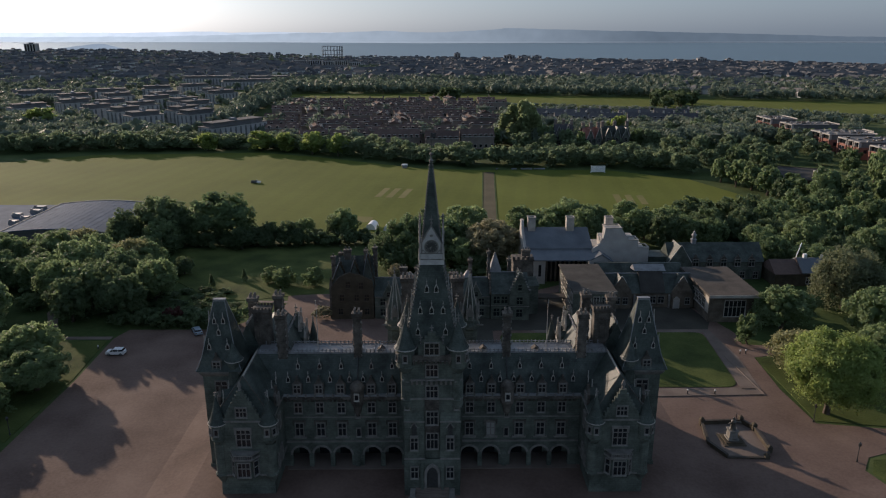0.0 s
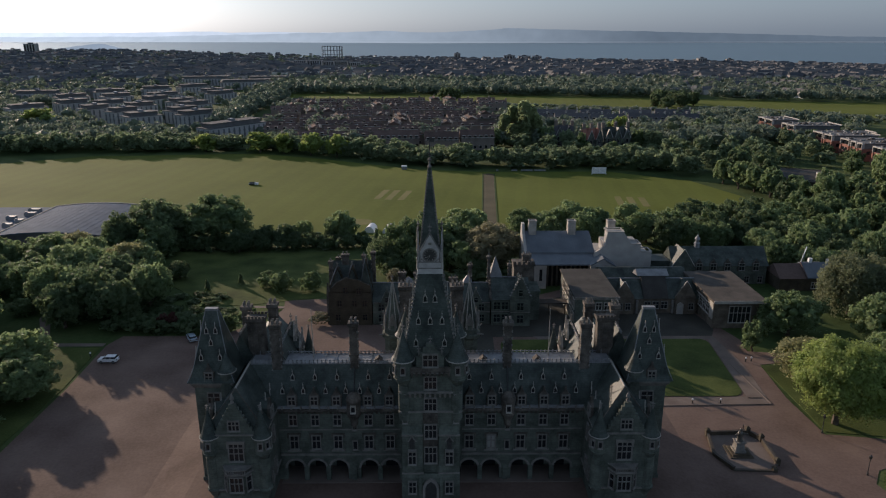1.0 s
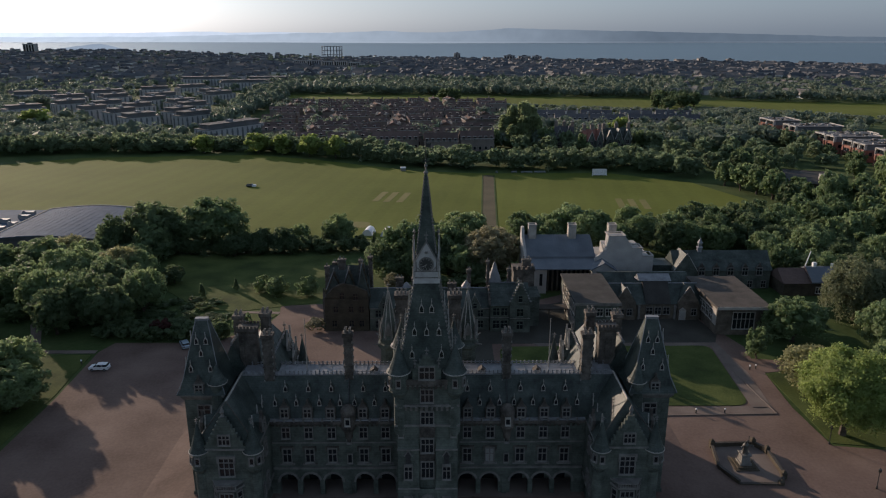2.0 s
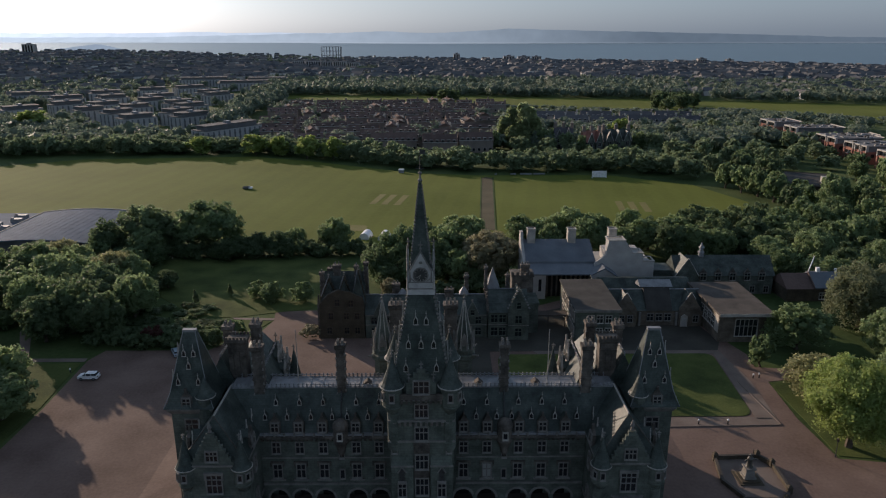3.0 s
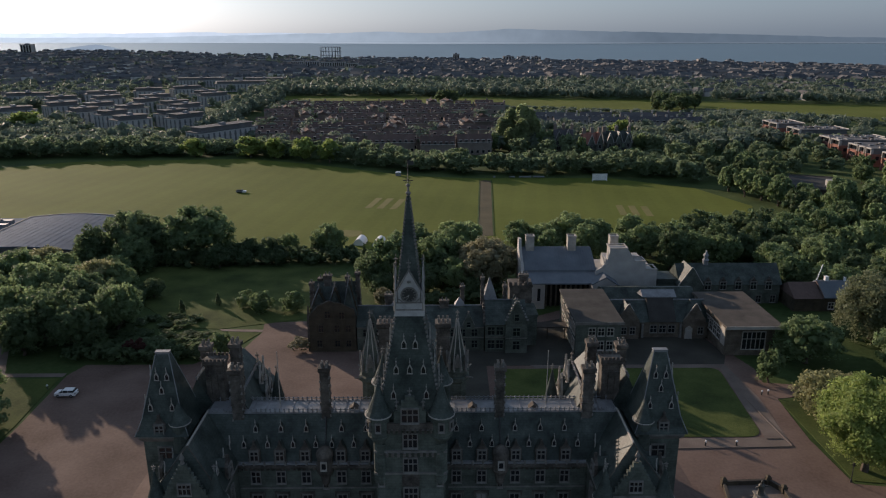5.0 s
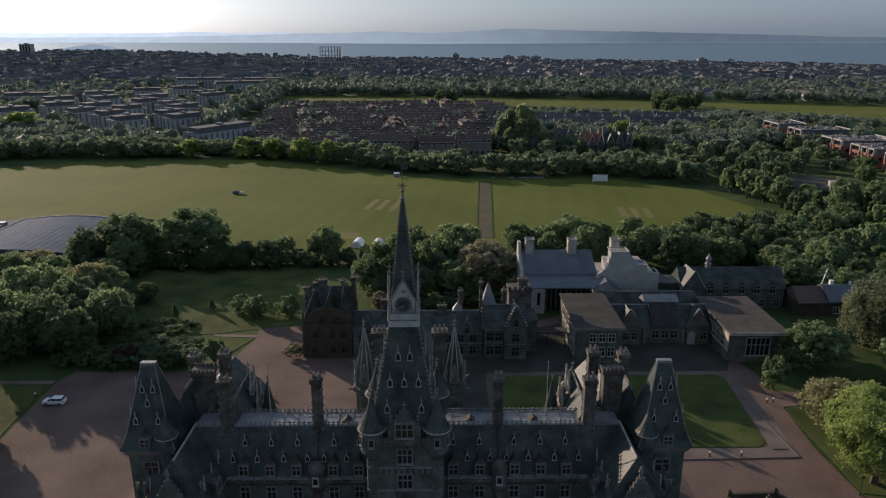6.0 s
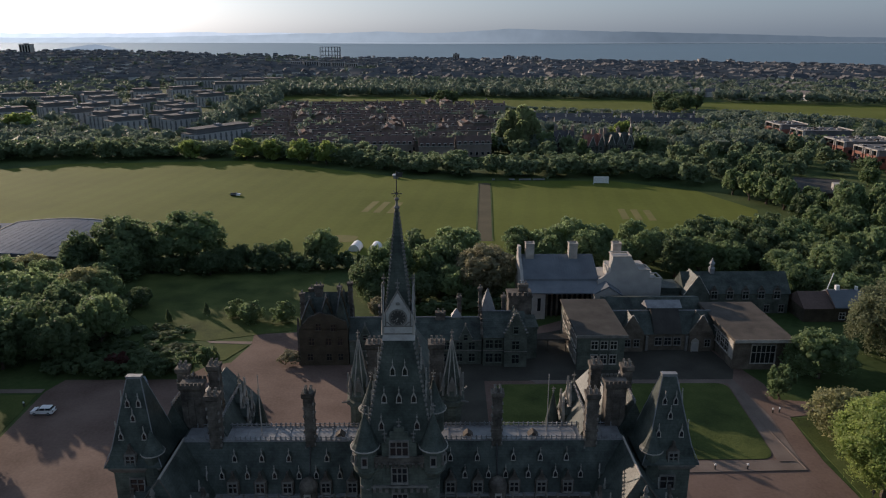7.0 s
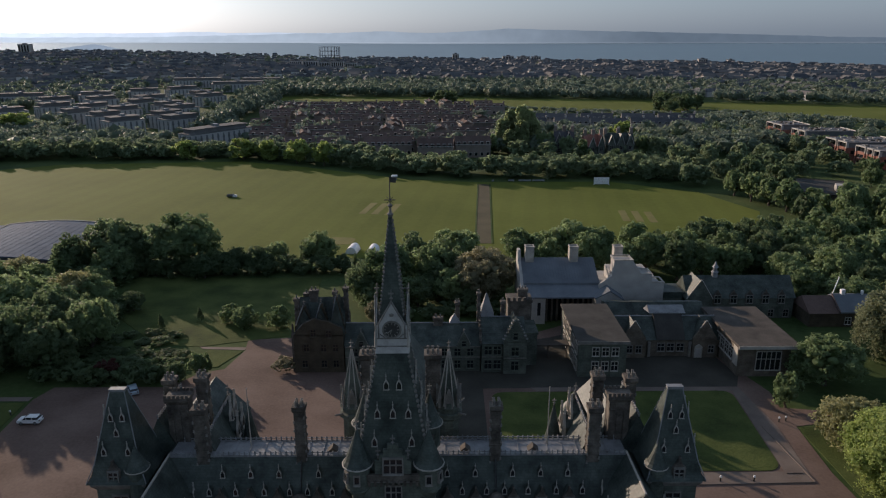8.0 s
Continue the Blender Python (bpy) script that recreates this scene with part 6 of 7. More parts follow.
part("frame", Geo().box(-1.7, -0.9, 0.6, 0.9, -0.75, 0.9).box(-1.7, 0.75, 0.6, 0.9, 0.9, 0.9).box(0.8, -0.9, 0.6, 1.0, 0.9, 1.5), LEAD, t)
part("canopy", Geo().box(0.9, -0.8, 0.3, 2.4, 0.8, 1.0), PAINT, t)


# ---- trees ----
rs = np.random.RandomState(7)
ICO = bmesh.new()
bmesh.ops.create_icosphere(ICO, subdivisions=1, radius=1.0)
ICO1_V, ICO1_F = np.array([v.co[:] for v in ICO.verts]), [[v.index for v in f.verts] for f in ICO.faces]
ICO.free()


def blades(centres, outward, size, spread=0.6):
    """Small leaf sprays at the given places, turned roughly outward: vertices and faces."""
    n = len(centres)
    no = outward + spread * rs.normal(size=(n, 3))
    no /= np.linalg.norm(no, axis=1)[:, None]
    t = np.cross(no, rs.normal(size=(n, 3)))
    t /= np.linalg.norm(t, axis=1)[:, None]
    b = np.cross(no, t)
    s = size * rs.uniform(0.55, 1.35, (n, 1))
    v = np.stack([centres - t * s * 0.62 - b * s * 0.3, centres + t * s * 0.62 - b * s * 0.3 + no * s * 0.15, centres + b * s * 0.66], 1).reshape(-1, 3)
    k = np.arange(n) * 3
    f = np.stack([k, k + 1, k + 2], 1)
    return v, f


def crown_mesh(name, mat, r, low, high, lobes, leaves, leaf, droop=0.0, pointed=0.0, full=0.4):
    """A crown of leaf sprays in small clumps, set round boughs of uneven size, with gaps between them."""
    size = np.array([r, r, (high - low) / 2])
    shift = np.array([0, 0, (high + low) / 2])

    def fit_in(p):
        """From the unit ball to the crown's true shape."""
        up = (p[:, 2:3] + 1) / 2
        p = p * np.concatenate([np.where(p[:, 2:3] < 0, (1 - np.minimum(p[:, 2:3] ** 2, 0.92)) ** -0.3, 1.0)] * 2 + [np.ones((len(p), 1))], 1)
        return np.concatenate([p[:, :2] * (1 - pointed * up), p[:, 2:3]], 1) * size + shift

    n = max(9, lobes * 2 // 5)
    a = np.arange(n) * 2.39996 + rs.uniform(0, 6)
    z = 0.94 - 1.8 * (np.arange(n) + 0.5) / n
    d = np.stack([np.sqrt(1 - z * z) * np.cos(a), np.sqrt(1 - z * z) * np.sin(a), z], 1) + 0.22 * rs.normal(size=(n, 3))
    br = rs.uniform(0.26, 0.44, n) + 0.06 * full
    bc = d / np.linalg.norm(d, axis=1)[:, None] * (rs.uniform(0.9, 1.04, (n, 1)) * (1 - 0.06 * full) - br[:, None])
    bc, br = np.concatenate([bc, [[0, 0, -0.05]]]), np.append(br, 0.46 + 0.3 * full)
    vs, fs, k = [], [], 0
    for c, q in zip(bc, br):
        v = fit_in(ICO1_V * q * 0.5 * (0.95 + 0.12 * rs.normal(size=(len(ICO1_V), 1))) + c)
        vs.append(v)
        fs.append(np.array(ICO1_F) + k)
        k += len(v)
    # small clumps over the boughs
    n = lobes * 4
    own = rs.choice(len(br), n, p=br ** 2 / (br ** 2).sum())
    d = rs.normal(size=(n, 3))
    d[:, 2] += 0.15
    d /= np.linalg.norm(d, axis=1)[:, None]
    cc = bc[own] + d * br[own][:, None] * rs.uniform(0.76, 1.0, (n, 1))
    cr = br[own] * rs.uniform(0.2, 0.46, n)
    tries = leaves * 5
    pick = rs.choice(n, tries, p=cr ** 2 / (cr ** 2).sum())
    e = rs.normal(size=(tries, 3))
    e[:, 2] += 0.25
    e /= np.linalg.norm(e, axis=1)[:, None]
    p = cc[pick] + e * cr[pick][:, None] * rs.uniform(0.5, 1.25, (tries, 1))
    deep = np.zeros(tries, dtype=bool)
    for c, q in zip(bc, br):
        deep |= (((p - c) / q) ** 2).sum(1) < 0.45
    out = (0.5 * e + 0.7 * d[pick]) / size * r
    p, out = fit_in(p[~deep][:leaves]), out[~deep][:leaves]
    p[:, 2] -= droop * rs.uniform(0, 1, len(p)) ** 2 * (high - low)
    v, f = blades(p, out, leaf)
    vs.append(v)
    fs.append(f + k)
    V, F = np.concatenate(vs), np.concatenate(fs)
    me = bpy.data.meshes.new(name)
    me.from_pydata(V.tolist(), [], F.tolist())
    me.materials.append(mat)
    return me


def trunk_mesh(h, r, limbs=5, spread=3.0):
    g = Geo()
    p = Vector((0, 0, -0.3))
    for i in range(4):
        q = Vector((rs.uniform(-0.2, 0.2), rs.uniform(-0.2, 0.2), h * (i + 1) / 4))
        g.rod(p, q, r * (1.25 - 0.22 * i), 7, r * (1.25 - 0.22 * (i + 1)))
        p = q
    for i in range(limbs):
        a = 2 * math.pi * i / limbs + rs.uniform(-0.4, 0.4)
        base = Vector((0, 0, h * rs.uniform(0.5, 0.95)))
        mid = base + Vector((math.cos(a) * spread * 0.5, math.sin(a) * spread * 0.5, spread * 0.55))
        g.rod(base, mid, r * 0.45, 6, r * 0.28)
        g.rod(mid, mid + Vector((math.cos(a) * spread * 0.5, math.sin(a) * spread * 0.5, spread * 0.7)), r * 0.28, 5, r * 0.1)
    return g.mesh("trunk", BARK)


KINDS = {}


def tree_kind(key, label, mat, r, h, trunk, lobes, leaves, leaf, category="tree", name="tree", **more):
    KINDS.setdefault(key, []).append((name, label, category, r, h, trunk_mesh(trunk * 1.15, max(0.12, 0.035 * h), 5, r * 0.6) if trunk > 0.3 else None,
                                      crown_mesh("crown", mat, r, trunk * 0.45, h, lobes, leaves, leaf, **more)))


for k in range(3):
    tree_kind("large", "large broad green tree in full leaf", LEAF, 8.5, 15, 2.4, 74, 7800, 0.6)
    tree_kind("medium", "round-headed green tree in full leaf", LEAF, 5.5, 11, 1.6, 54, 5200, 0.46)
    tree_kind("dark", "dense dark green tree in full leaf", LEAF_DARK, 5.8, 11.5, 1.4, 54, 5200, 0.48)
    tree_kind("small", "small green tree in leaf", LEAF, 3.2, 7, 1.3, 24, 2600, 0.42)
    tree_kind("shrub", "low dark green garden shrub", LEAF_DARK, 2.2, 3.0, 0.0, 9, 700, 0.4, "shrub", "shrub")
    tree_kind("wood", "green tree at the edge of a wood", LEAF, 6.0, 11.5 + 1.5 * k, 2.0, 26 + 4 * k, 1700, 0.95, pointed=(0.0, 0.35, 0.18)[k])
    tree_kind("wood_dark", "dark green tree in a wood", LEAF_DARK, 6.0, 12 + 1.5 * k, 2.0, 26 + 4 * k, 1700, 0.95, pointed=(0.3, 0.0, 0.2)[k])
tree_kind("lime", "broad bright yellow-green tree on the lawn", LEAF_LIME, 7.6, 14, 5.0, 220, 36000, 0.3, full=1.0)
tree_kind("pale", "pale yellowish tree in young leaf", LEAF_PALE, 3.8, 8.5, 0.6, 40, 5200, 0.3, full=0.8)
tree_kind("willow", "tall loose-headed grey green tree", LEAF_GREY, 8.0, 15.5, 3.0, 80, 17000, 0.36, droop=0.25)
tree_kind("olive", "broad olive brown tree in thin leaf", LEAF_OLIVE, 7.0, 14, 2.0, 90, 16000, 0.34)
tree_kind("conifer", "narrow dark green conifer beside the lawn", LEAF_DARK, 2.0, 8, 0.3, 30, 2200, 0.3, pointed=0.8, full=0.35)
tree_kind("topiary", "clipped rounded evergreen bush on the lawn", LEAF, 2.4, 4.2, 0.3, 10, 2600, 0.26, "bush", "bush", full=1.0)
tree_kind("red", "red-leaved garden shrub beside the court", LEAF_RED, 2.4, 4.2, 0.5, 10, 1200, 0.32, "shrub", "shrub")
tree_kind("hedge", "low rounded olive bush beside the gravel", LEAF_OLIVE, 1.9, 1.8, 0.0, 9, 1200, 0.2, "hedge", "hedge", full=1.0)
tree_kind("poplar", "tall columnar pale green poplar", LEAF_POPLAR, 4.0, 24, 1.0, 60, 5200, 0.8, pointed=0.3, full=0.7)
tree_kind("yellow", "yellow-green tree at the far edge of the field", LEAF_LIME, 6.0, 10, 1.8, 18, 2000, 0.9)


def plant(key, x, y, h=None, r=None, label="", turn=None):
    pool = KINDS[key]
    i = rs.randint(len(pool))
    name, text, category, r0, h0, trunk, crown = pool[i]
    sr, sz = (r or r0 * rs.uniform(0.85, 1.15)) / r0, (h or h0 * rs.uniform(0.85, 1.15)) / h0
    m = pose(x, y, land(x, y) - 0.05, 0, 0, rs.uniform(0, 360) if turn is None else turn) @ Matrix.Diagonal((sr, sr * rs.uniform(0.92, 1.08), sz, 1))
    t = thing(name, label or text, category, m)
    if trunk:
        part("trunk", trunk, None, t)
    part("crown", crown, None, t)
    return t


def inside(x, y, poly):
    hit = False
    for (a, b), (c, d) in zip(poly, poly[1:] + poly[:1]):
        if (b > y) != (d > y) and x < (c - a) * (y - b) / (d - b) + a:
            hit = not hit
    return hit


def mass(name, label, spots):
    """Trees too many to count, as one mesh: spots hold (kind, x, y, height, radius)."""
    vs, fs, k = [], [], 0
    for key, x, y, h, r in spots:
        name_, text, category, r0, h0, trunk, crown = KINDS[key][rs.randint(len(KINDS[key]))]
        v = np.empty(len(crown.vertices) * 3)
        crown.vertices.foreach_get("co", v)
        f = np.empty(len(crown.polygons) * 3, dtype=np.int32)
        crown.polygons.foreach_get("vertices", f)
        a = rs.uniform(0, 6.28)
        v = v.reshape(-1, 3) * np.array([r / r0, r / r0, h / h0])
        v = np.stack([v[:, 0] * math.cos(a) - v[:, 1] * math.sin(a), v[:, 0] * math.sin(a) + v[:, 1] * math.cos(a), v[:, 2]], 1) + np.array([x, y, land(x, y)])
        vs.append(v)
        fs.append(f.reshape(-1, 3) + k)
        k += len(v)
    me = bpy.data.meshes.new(name)
    me.from_pydata(np.concatenate(vs).tolist(), [], np.concatenate(fs).tolist())
    me.materials.append(LEAF_WOOD)
    return tagged(new(name, me), label, "woodland", kind="stuff")


def wood(poly, gap, keys, lo, hi, spread=None, clear=(), name="", label=""):
    """Trees scattered over an area, none closer than the gap; with a name, as one mass."""
    xs, ys = [p[0] for p in poly], [p[1] for p in poly]
    got, spots = [], []
    for _ in range(int(14 * (max(xs) - min(xs)) * (max(ys) - min(ys)) / gap ** 2)):
        x, y = rs.uniform(min(xs), max(xs)), rs.uniform(min(ys), max(ys))
        if inside(x, y, poly) and all((x - a) ** 2 + (y - b) ** 2 > gap ** 2 for a, b in got) and not any(inside(x, y, c) for c in clear):
            got.append((x, y))
            h = rs.uniform(lo, hi)
            one = (keys[rs.randint(len(keys))], x, y, h, (spread or gap * 0.62) * rs.uniform(0.85, 1.2))
            spots.append(one) if name else plant(*one)
    return mass(name, label, spots) if name else got


# near the court and gardens
for key, x, y, h, r in (
        ("lime", 65.4, 103.6, 14.5, 7.6), ("pale", 67.4, 118.6, 9.0, 5.4), ("medium", 74.5, 139, 9.8, 6.4), ("willow", 93.5, 150, 15.5, 8.0), ("large", 90, 131, 12.5, 7.0), ("small", 63.6, 131.2, 6.8, 2.6),
        ("medium", 84, 120, 9.5, 5.0), ("medium", 101, 137, 12, 6.5), ("large", 88, 108, 13, 7.0), ("medium", 104, 118, 11, 6), ("medium", 109, 147, 12, 5),
        ("large", -69.8, 113.0, 8.4, 5.6), ("medium", -74, 120, 10.2, 5.4), ("large", -87, 168, 12.5, 7.5), ("large", -79, 168, 10.5, 6.0), ("large", -75, 178, 9.0, 5.5), ("large", -79, 106, 8.6, 6.0), ("medium", -72.5, 103, 6.8, 3.8), ("large", -84, 116, 8.6, 6.5), ("medium", -76, 96, 12, 5.0), ("large", -86, 98, 15, 8), ("medium", -76.5, 88.5, 12, 4.6),
        ("large", -98, 122, 14, 6), ("medium", -99, 142, 11, 5.5), ("large", -100, 134, 14, 8),
        ("large", -65, 213, 16, 11), ("dark", -84, 211, 15, 9), ("medium", -28, 213, 10.5, 5.6), ("pale", -99, 192, 9.5, 5.0), ("pale", -79, 178, 10.5, 5.2),
        ("large", 10, 203, 14, 7.4), ("olive", 15.4, 184, 13.6, 8.4), ("medium", -7.4, 187, 14.5, 6.0), ("dark", -13.4, 183, 10, 3.8), ("dark", -2, 199, 13, 6.5), ("medium", 3.5, 190, 13.5, 6.2), ("dark", -15, 193, 7.5, 4.4), ("dark", 0, 180, 8.0, 4.6), ("medium", -4, 179, 8.6, 4.6), ("dark", 4.6, 184, 9, 4.6), ("dark", 19, 192, 9, 4.6), ("dark", 9.6, 193, 11, 5.0), ("dark", -10.5, 178, 6.5, 3.4), ("shrub", 8, 174, 3.6, 3.6), ("shrub", 13.6, 173.6, 3.4, 3.6), ("shrub", 3, 173, 3.4, 3.4), ("shrub", -3, 172.6, 3.2, 3.2), ("shrub", 18.6, 175, 3.4, 3.2), ("dark", 12, 176.6, 5.6, 3.6), ("olive", -9.4, 170.6, 5.0, 2.6), ("medium", 8, 181, 9.5, 4.6), ("conifer", -15.5, 189, 11, 1.8), ("medium", 27, 212, 11.5, 5),
        ("dark", -66, 178, 5.0, 3.4), ("dark", -68, 171, 5.0, 3.6), ("conifer", -55, 166, 4.0, 1.3), ("conifer", -48.2, 171, 3.8, 1.2), ("topiary", -41.6, 170.6, 4.4, 2.6),
        ("topiary", -37.4, 167.6, 5.6, 3.3), ("topiary", -30.4, 167.4, 5.2, 3.1), ("hedge", -24.0, 146.0, 2.6, 3.3), ("red", -56.5, 143.2, 4.4, 2.3), ("small", -39, 142.2, 6.0, 2.3), ("dark", -43.5, 141.8, 4.0, 2.2)):
    plant(key, x, y, h, r)
wood([(-126, 142), (-84, 142), (-79, 152), (-81, 172), (-79, 180), (-96, 183), (-126, 180)], 7.8, ["large", "medium", "dark", "large", "medium"], 8, 12, 6.0, [[(-89, 138), (-80, 138), (-86, 160), (-92, 200), (-99, 200)], [(-106, 136), (-82, 136), (-84, 162), (-110, 162)]])
wood([(-126, 183), (-96, 184), (-79, 183), (-77, 198), (-96, 199), (-126, 195)], 6.5, ["medium", "dark", "small"], 6, 9.5, 4.6)
wood([(-106, 140), (-88, 142), (-90, 160), (-108, 160)], 9, ["small", "medium"], 3.5, 5.0, 3.6)
wood([(-96, 200), (-80, 200), (-76, 214), (-96, 216)], 9, ["dark", "large"], 10, 13, 6)
wood([(-132, 120), (-92, 128), (-92, 142), (-132, 142)], 9, ["large", "medium"], 10, 14, 6)
wood([(-80, 143), (-52, 143), (-52, 149), (-62, 157), (-70, 160), (-80, 156)], 7.0, ["shrub"], 1.6, 2.6, 2.8, [[(-89, 138), (-80, 138), (-83, 160), (-92, 200), (-99, 200)]])
wood([(-86, 144), (-67, 143), (-63, 150), (-66, 162), (-84, 163)], 5.4, ["dark", "medium", "dark"], 10, 12.5, 4.8, [[(-89, 138), (-80, 138), (-83, 150), (-89, 160), (-94, 160)]])
wood([(-68, 140.5), (-45, 140.5), (-43, 144), (-68, 144.5)], 2.7, ["shrub"], 2.6, 4.2, 2.4)
wood([(-66, 150), (-46, 148), (-46, 153), (-66, 156)], 3.2, ["shrub"], 1.0, 1.8, 2.2)
wood([(-70, 160), (-50, 158), (-50, 163), (-70, 166)], 3.4, ["shrub"], 1.0, 1.9, 2.3)
wood([(-82, 203), (-20, 205), (-20, 211), (-82, 210)], 3.1, ["shrub", "shrub", "dark"], 3.8, 5.6, 3.0)
wood([(-60, 202), (-40, 204), (-40, 216), (-58, 215)], 6.0, ["dark", "medium"], 5.5, 7.5, 3.8)
wood([(30, 205), (62, 200), (110, 194), (114, 222), (90, 226), (60, 219), (30, 217)], 7.2, ["dark", "medium", "medium"], 9.5, 13, 5.4)
wood([(90, 176), (116, 168), (130, 190), (112, 205), (92, 194)], 8.5, ["dark", "medium", "large"], 9, 13, 5.8)
wood([(112, 118), (150, 110), (160, 170), (128, 176), (126, 150)], 11, ["medium", "large"], 10, 14, 6.5)
wood([(116, 200), (150, 168), (215, 190), (250, 300), (218, 340), (182, 318), (160, 318), (150, 345), (130, 322), (125, 303), (131, 274), (123, 246)], 10, ["wood", "wood_dark", "wood", "large", "wood"], 9, 16, 5.2, [[(142, 266), (182, 262), (192, 332), (144, 332)]])
wood([(144, 268), (180, 264), (186, 288), (148, 288)], 8, ["wood", "wood_dark"], 3.5, 5.0, 4.0)
# beyond the playing field
wood([(-245, 388), (-190, 394), (-97, 402), (-58, 384), (-6, 350), (22, 344), (84, 345), (118, 320), (134, 332), (102, 362), (58, 366), (20, 362), (0, 370), (-50, 400), (-100, 420), (-245, 414)], 7.4, ["wood", "wood_dark"], 8, 11.5, 5.8, (), "field_edge_woods", "belt of green trees along the far edge of the field")
wood([(38, 366), (130, 340), (216, 350), (232, 372), (214, 440), (230, 480), (120, 486), (70, 476), (48, 462)], 13, ["wood", "wood_dark"], 4.5, 13, 5.6, [[(76, 374), (116, 374), (114, 420), (78, 420)], [(204, 330), (262, 326), (268, 492), (208, 494)]], "villa_woods", "green trees round villas beyond the field")
for x, y, h, r in ((42, 426, 20, 5.6), (47, 433, 25, 6.0), (53, 428, 28, 6.4), (58, 434, 25, 5.6), (60, 426, 20, 5.4), (52, 418, 20, 5.6), (45, 416, 15, 5.0)):
    plant("poplar", x, y, h, r)
for x, y, h, r in ((36, 416, 12, 5), (64, 418, 13, 5), (69, 424, 12, 5), (80, 390, 13, 3.6), (118, 412, 12, 4.2), (97, 388, 8, 4.2), (84, 394, 7, 3.6), (108, 386, 7.5, 4.0), (92, 382, 7, 4.0)):
    plant("wood", x, y, h, r)
for x, y, h, r in ((-97, 398, 12, 8), (-83, 394, 12, 7), (-67, 386, 13, 8), (-52, 380, 13, 7), (-128, 400, 11, 7)):
    plant("yellow", x, y, h, r)
for x, y, h, r in ((132, 288, 12, 6), (134, 278, 12, 6), (137, 294, 9, 5.5)):
    plant("wood", x, y, h, r)
plant("yellow", -272, 500, 16, 13)
plant("yellow", 118, 455, 15, 9)


# ---- houses and blocks in the middle distance ----
TAN = shade("tan_render", [(0.145, 0.125, 0.108), (0.235, 0.2, 0.172)], 0.2, 3, 0.9, 0.1, rand=0.6)

def terrace(x, y, turn, length, wide, eave, high, roof_mat, wall_mat, n, label, group):
    """A row of houses under one roof: walls, roof, chimneys and a line of windows."""
    high = high or eave + 2.0
    t = thing("terraced_houses", label, "house row", pose(x, y, land(x, y), 0, 0, turn), group)
    part("wall", Geo().box(-length / 2, -wide / 2, -1, length / 2, wide / 2, eave), wall_mat, t)
    part("roof", Geo().extrude([(-wide / 2 - 0.4, eave - 0.1), (wide / 2 + 0.4, eave - 0.1), (0, high)], "x", -length / 2 - 0.3, length / 2 + 0.3), roof_mat, t)
    for sy in (-1, 1):
        part("fascia", Geo().box(-length / 2 - 0.3, sy * (wide / 2 + 0.45) - 0.06, eave - 0.35, length / 2 + 0.3, sy * (wide / 2 + 0.45) + 0.06, eave), HARL, t)
    key = ("tw", wall_mat.name)
    if key not in MADE:
        me = Geo().box(-0.85, -0.3, 0, 0.85, 1.4, 1.9).box(-0.7, -0.34, 0.12, 0.7, 0.0, 1.78).mesh("window", PALE)
        me.materials.append(GLASS)
        for f in me.polygons:
            f.material_index = int(f.index >= 6)
        MADE[key] = me
        MADE["tc", wall_mat.name] = Geo().box(-0.6, -0.4, 0, 0.6, 0.4, 2.2).box(-0.7, -0.5, 2.0, 0.7, 0.5, 2.3).mesh("chimney", wall_mat)
    for i in range(n):
        px = -length / 2 + length * (i + 0.5) / n
        for z in (1.0, eave - 0.75) if eave > 4.5 else (1.0,):
            for sy, tn in ((-1, 0), (1, 180)):
                part("window", MADE[key], None, t, at=pose(px, sy * wide / 2, z, 0, 0, tn))
        if i % 2:
            part("chimney", MADE["tc", wall_mat.name], None, t, at=pose(px + length / n / 2, 0, high - 0.9))


REDHOMES = []
for j, y in enumerate(np.arange(426, 662, 25)):
    x = -112 - 0.12 * (y - 424) + (j % 2) * 9
    stop = 30 + 0.12 * (y - 424)
    while x < stop - 12:
        ln = rs.uniform(13, 25)
        across = rs.rand() < 0.28
        if not (y < 450 and x < -95):
            REDHOMES.append((x + (4.5 if across else ln / 2), y + (8 if across else rs.uniform(-2, 2)), (96 if across else 0) + rs.uniform(-6, 14), 15 if across else ln))
        x += (9 if across else ln) + rs.uniform(1.5, 5)
for x, y, tn, ln in REDHOMES:
    terrace(x, y, tn, ln, 7.6, rs.uniform(5.4, 7.4), 0, RED_TILE, TAN, max(3, int(ln / 5)), "row of tan houses with brown red tiled roofs", "red-roofed houses beyond the field")
terrace(4, 407, 2, 19, 10, 6.6, 10.4, RED_TILE, TAN, 6, "tan row with brown red tiled roof and many windows", "red-roofed houses beyond the field")
terrace(24, 410, 6, 19, 10, 7.4, 11.2, RED_TILE, TAN, 6, "tan row with brown red tiled roof and many windows", "red-roofed houses beyond the field")
terrace(-22, 416, 3, 26, 10, 6.4, 10.2, RED_TILE, TAN, 8, "long tan row with red tiled roof", "red-roofed houses beyond the field")
for k in range(10):
    x, y = 70 + (k % 5) * 27 + rs.uniform(-3, 3), 516 + (k // 5) * 28 + rs.uniform(-3, 3)
    terrace(x, y, -8 + rs.uniform(-4, 4), rs.uniform(22, 26), 9, 6.0, 9.6, GREY_TILE, HARL, 6, "row of houses with grey tiled roofs", "grey-roofed houses by the far field")
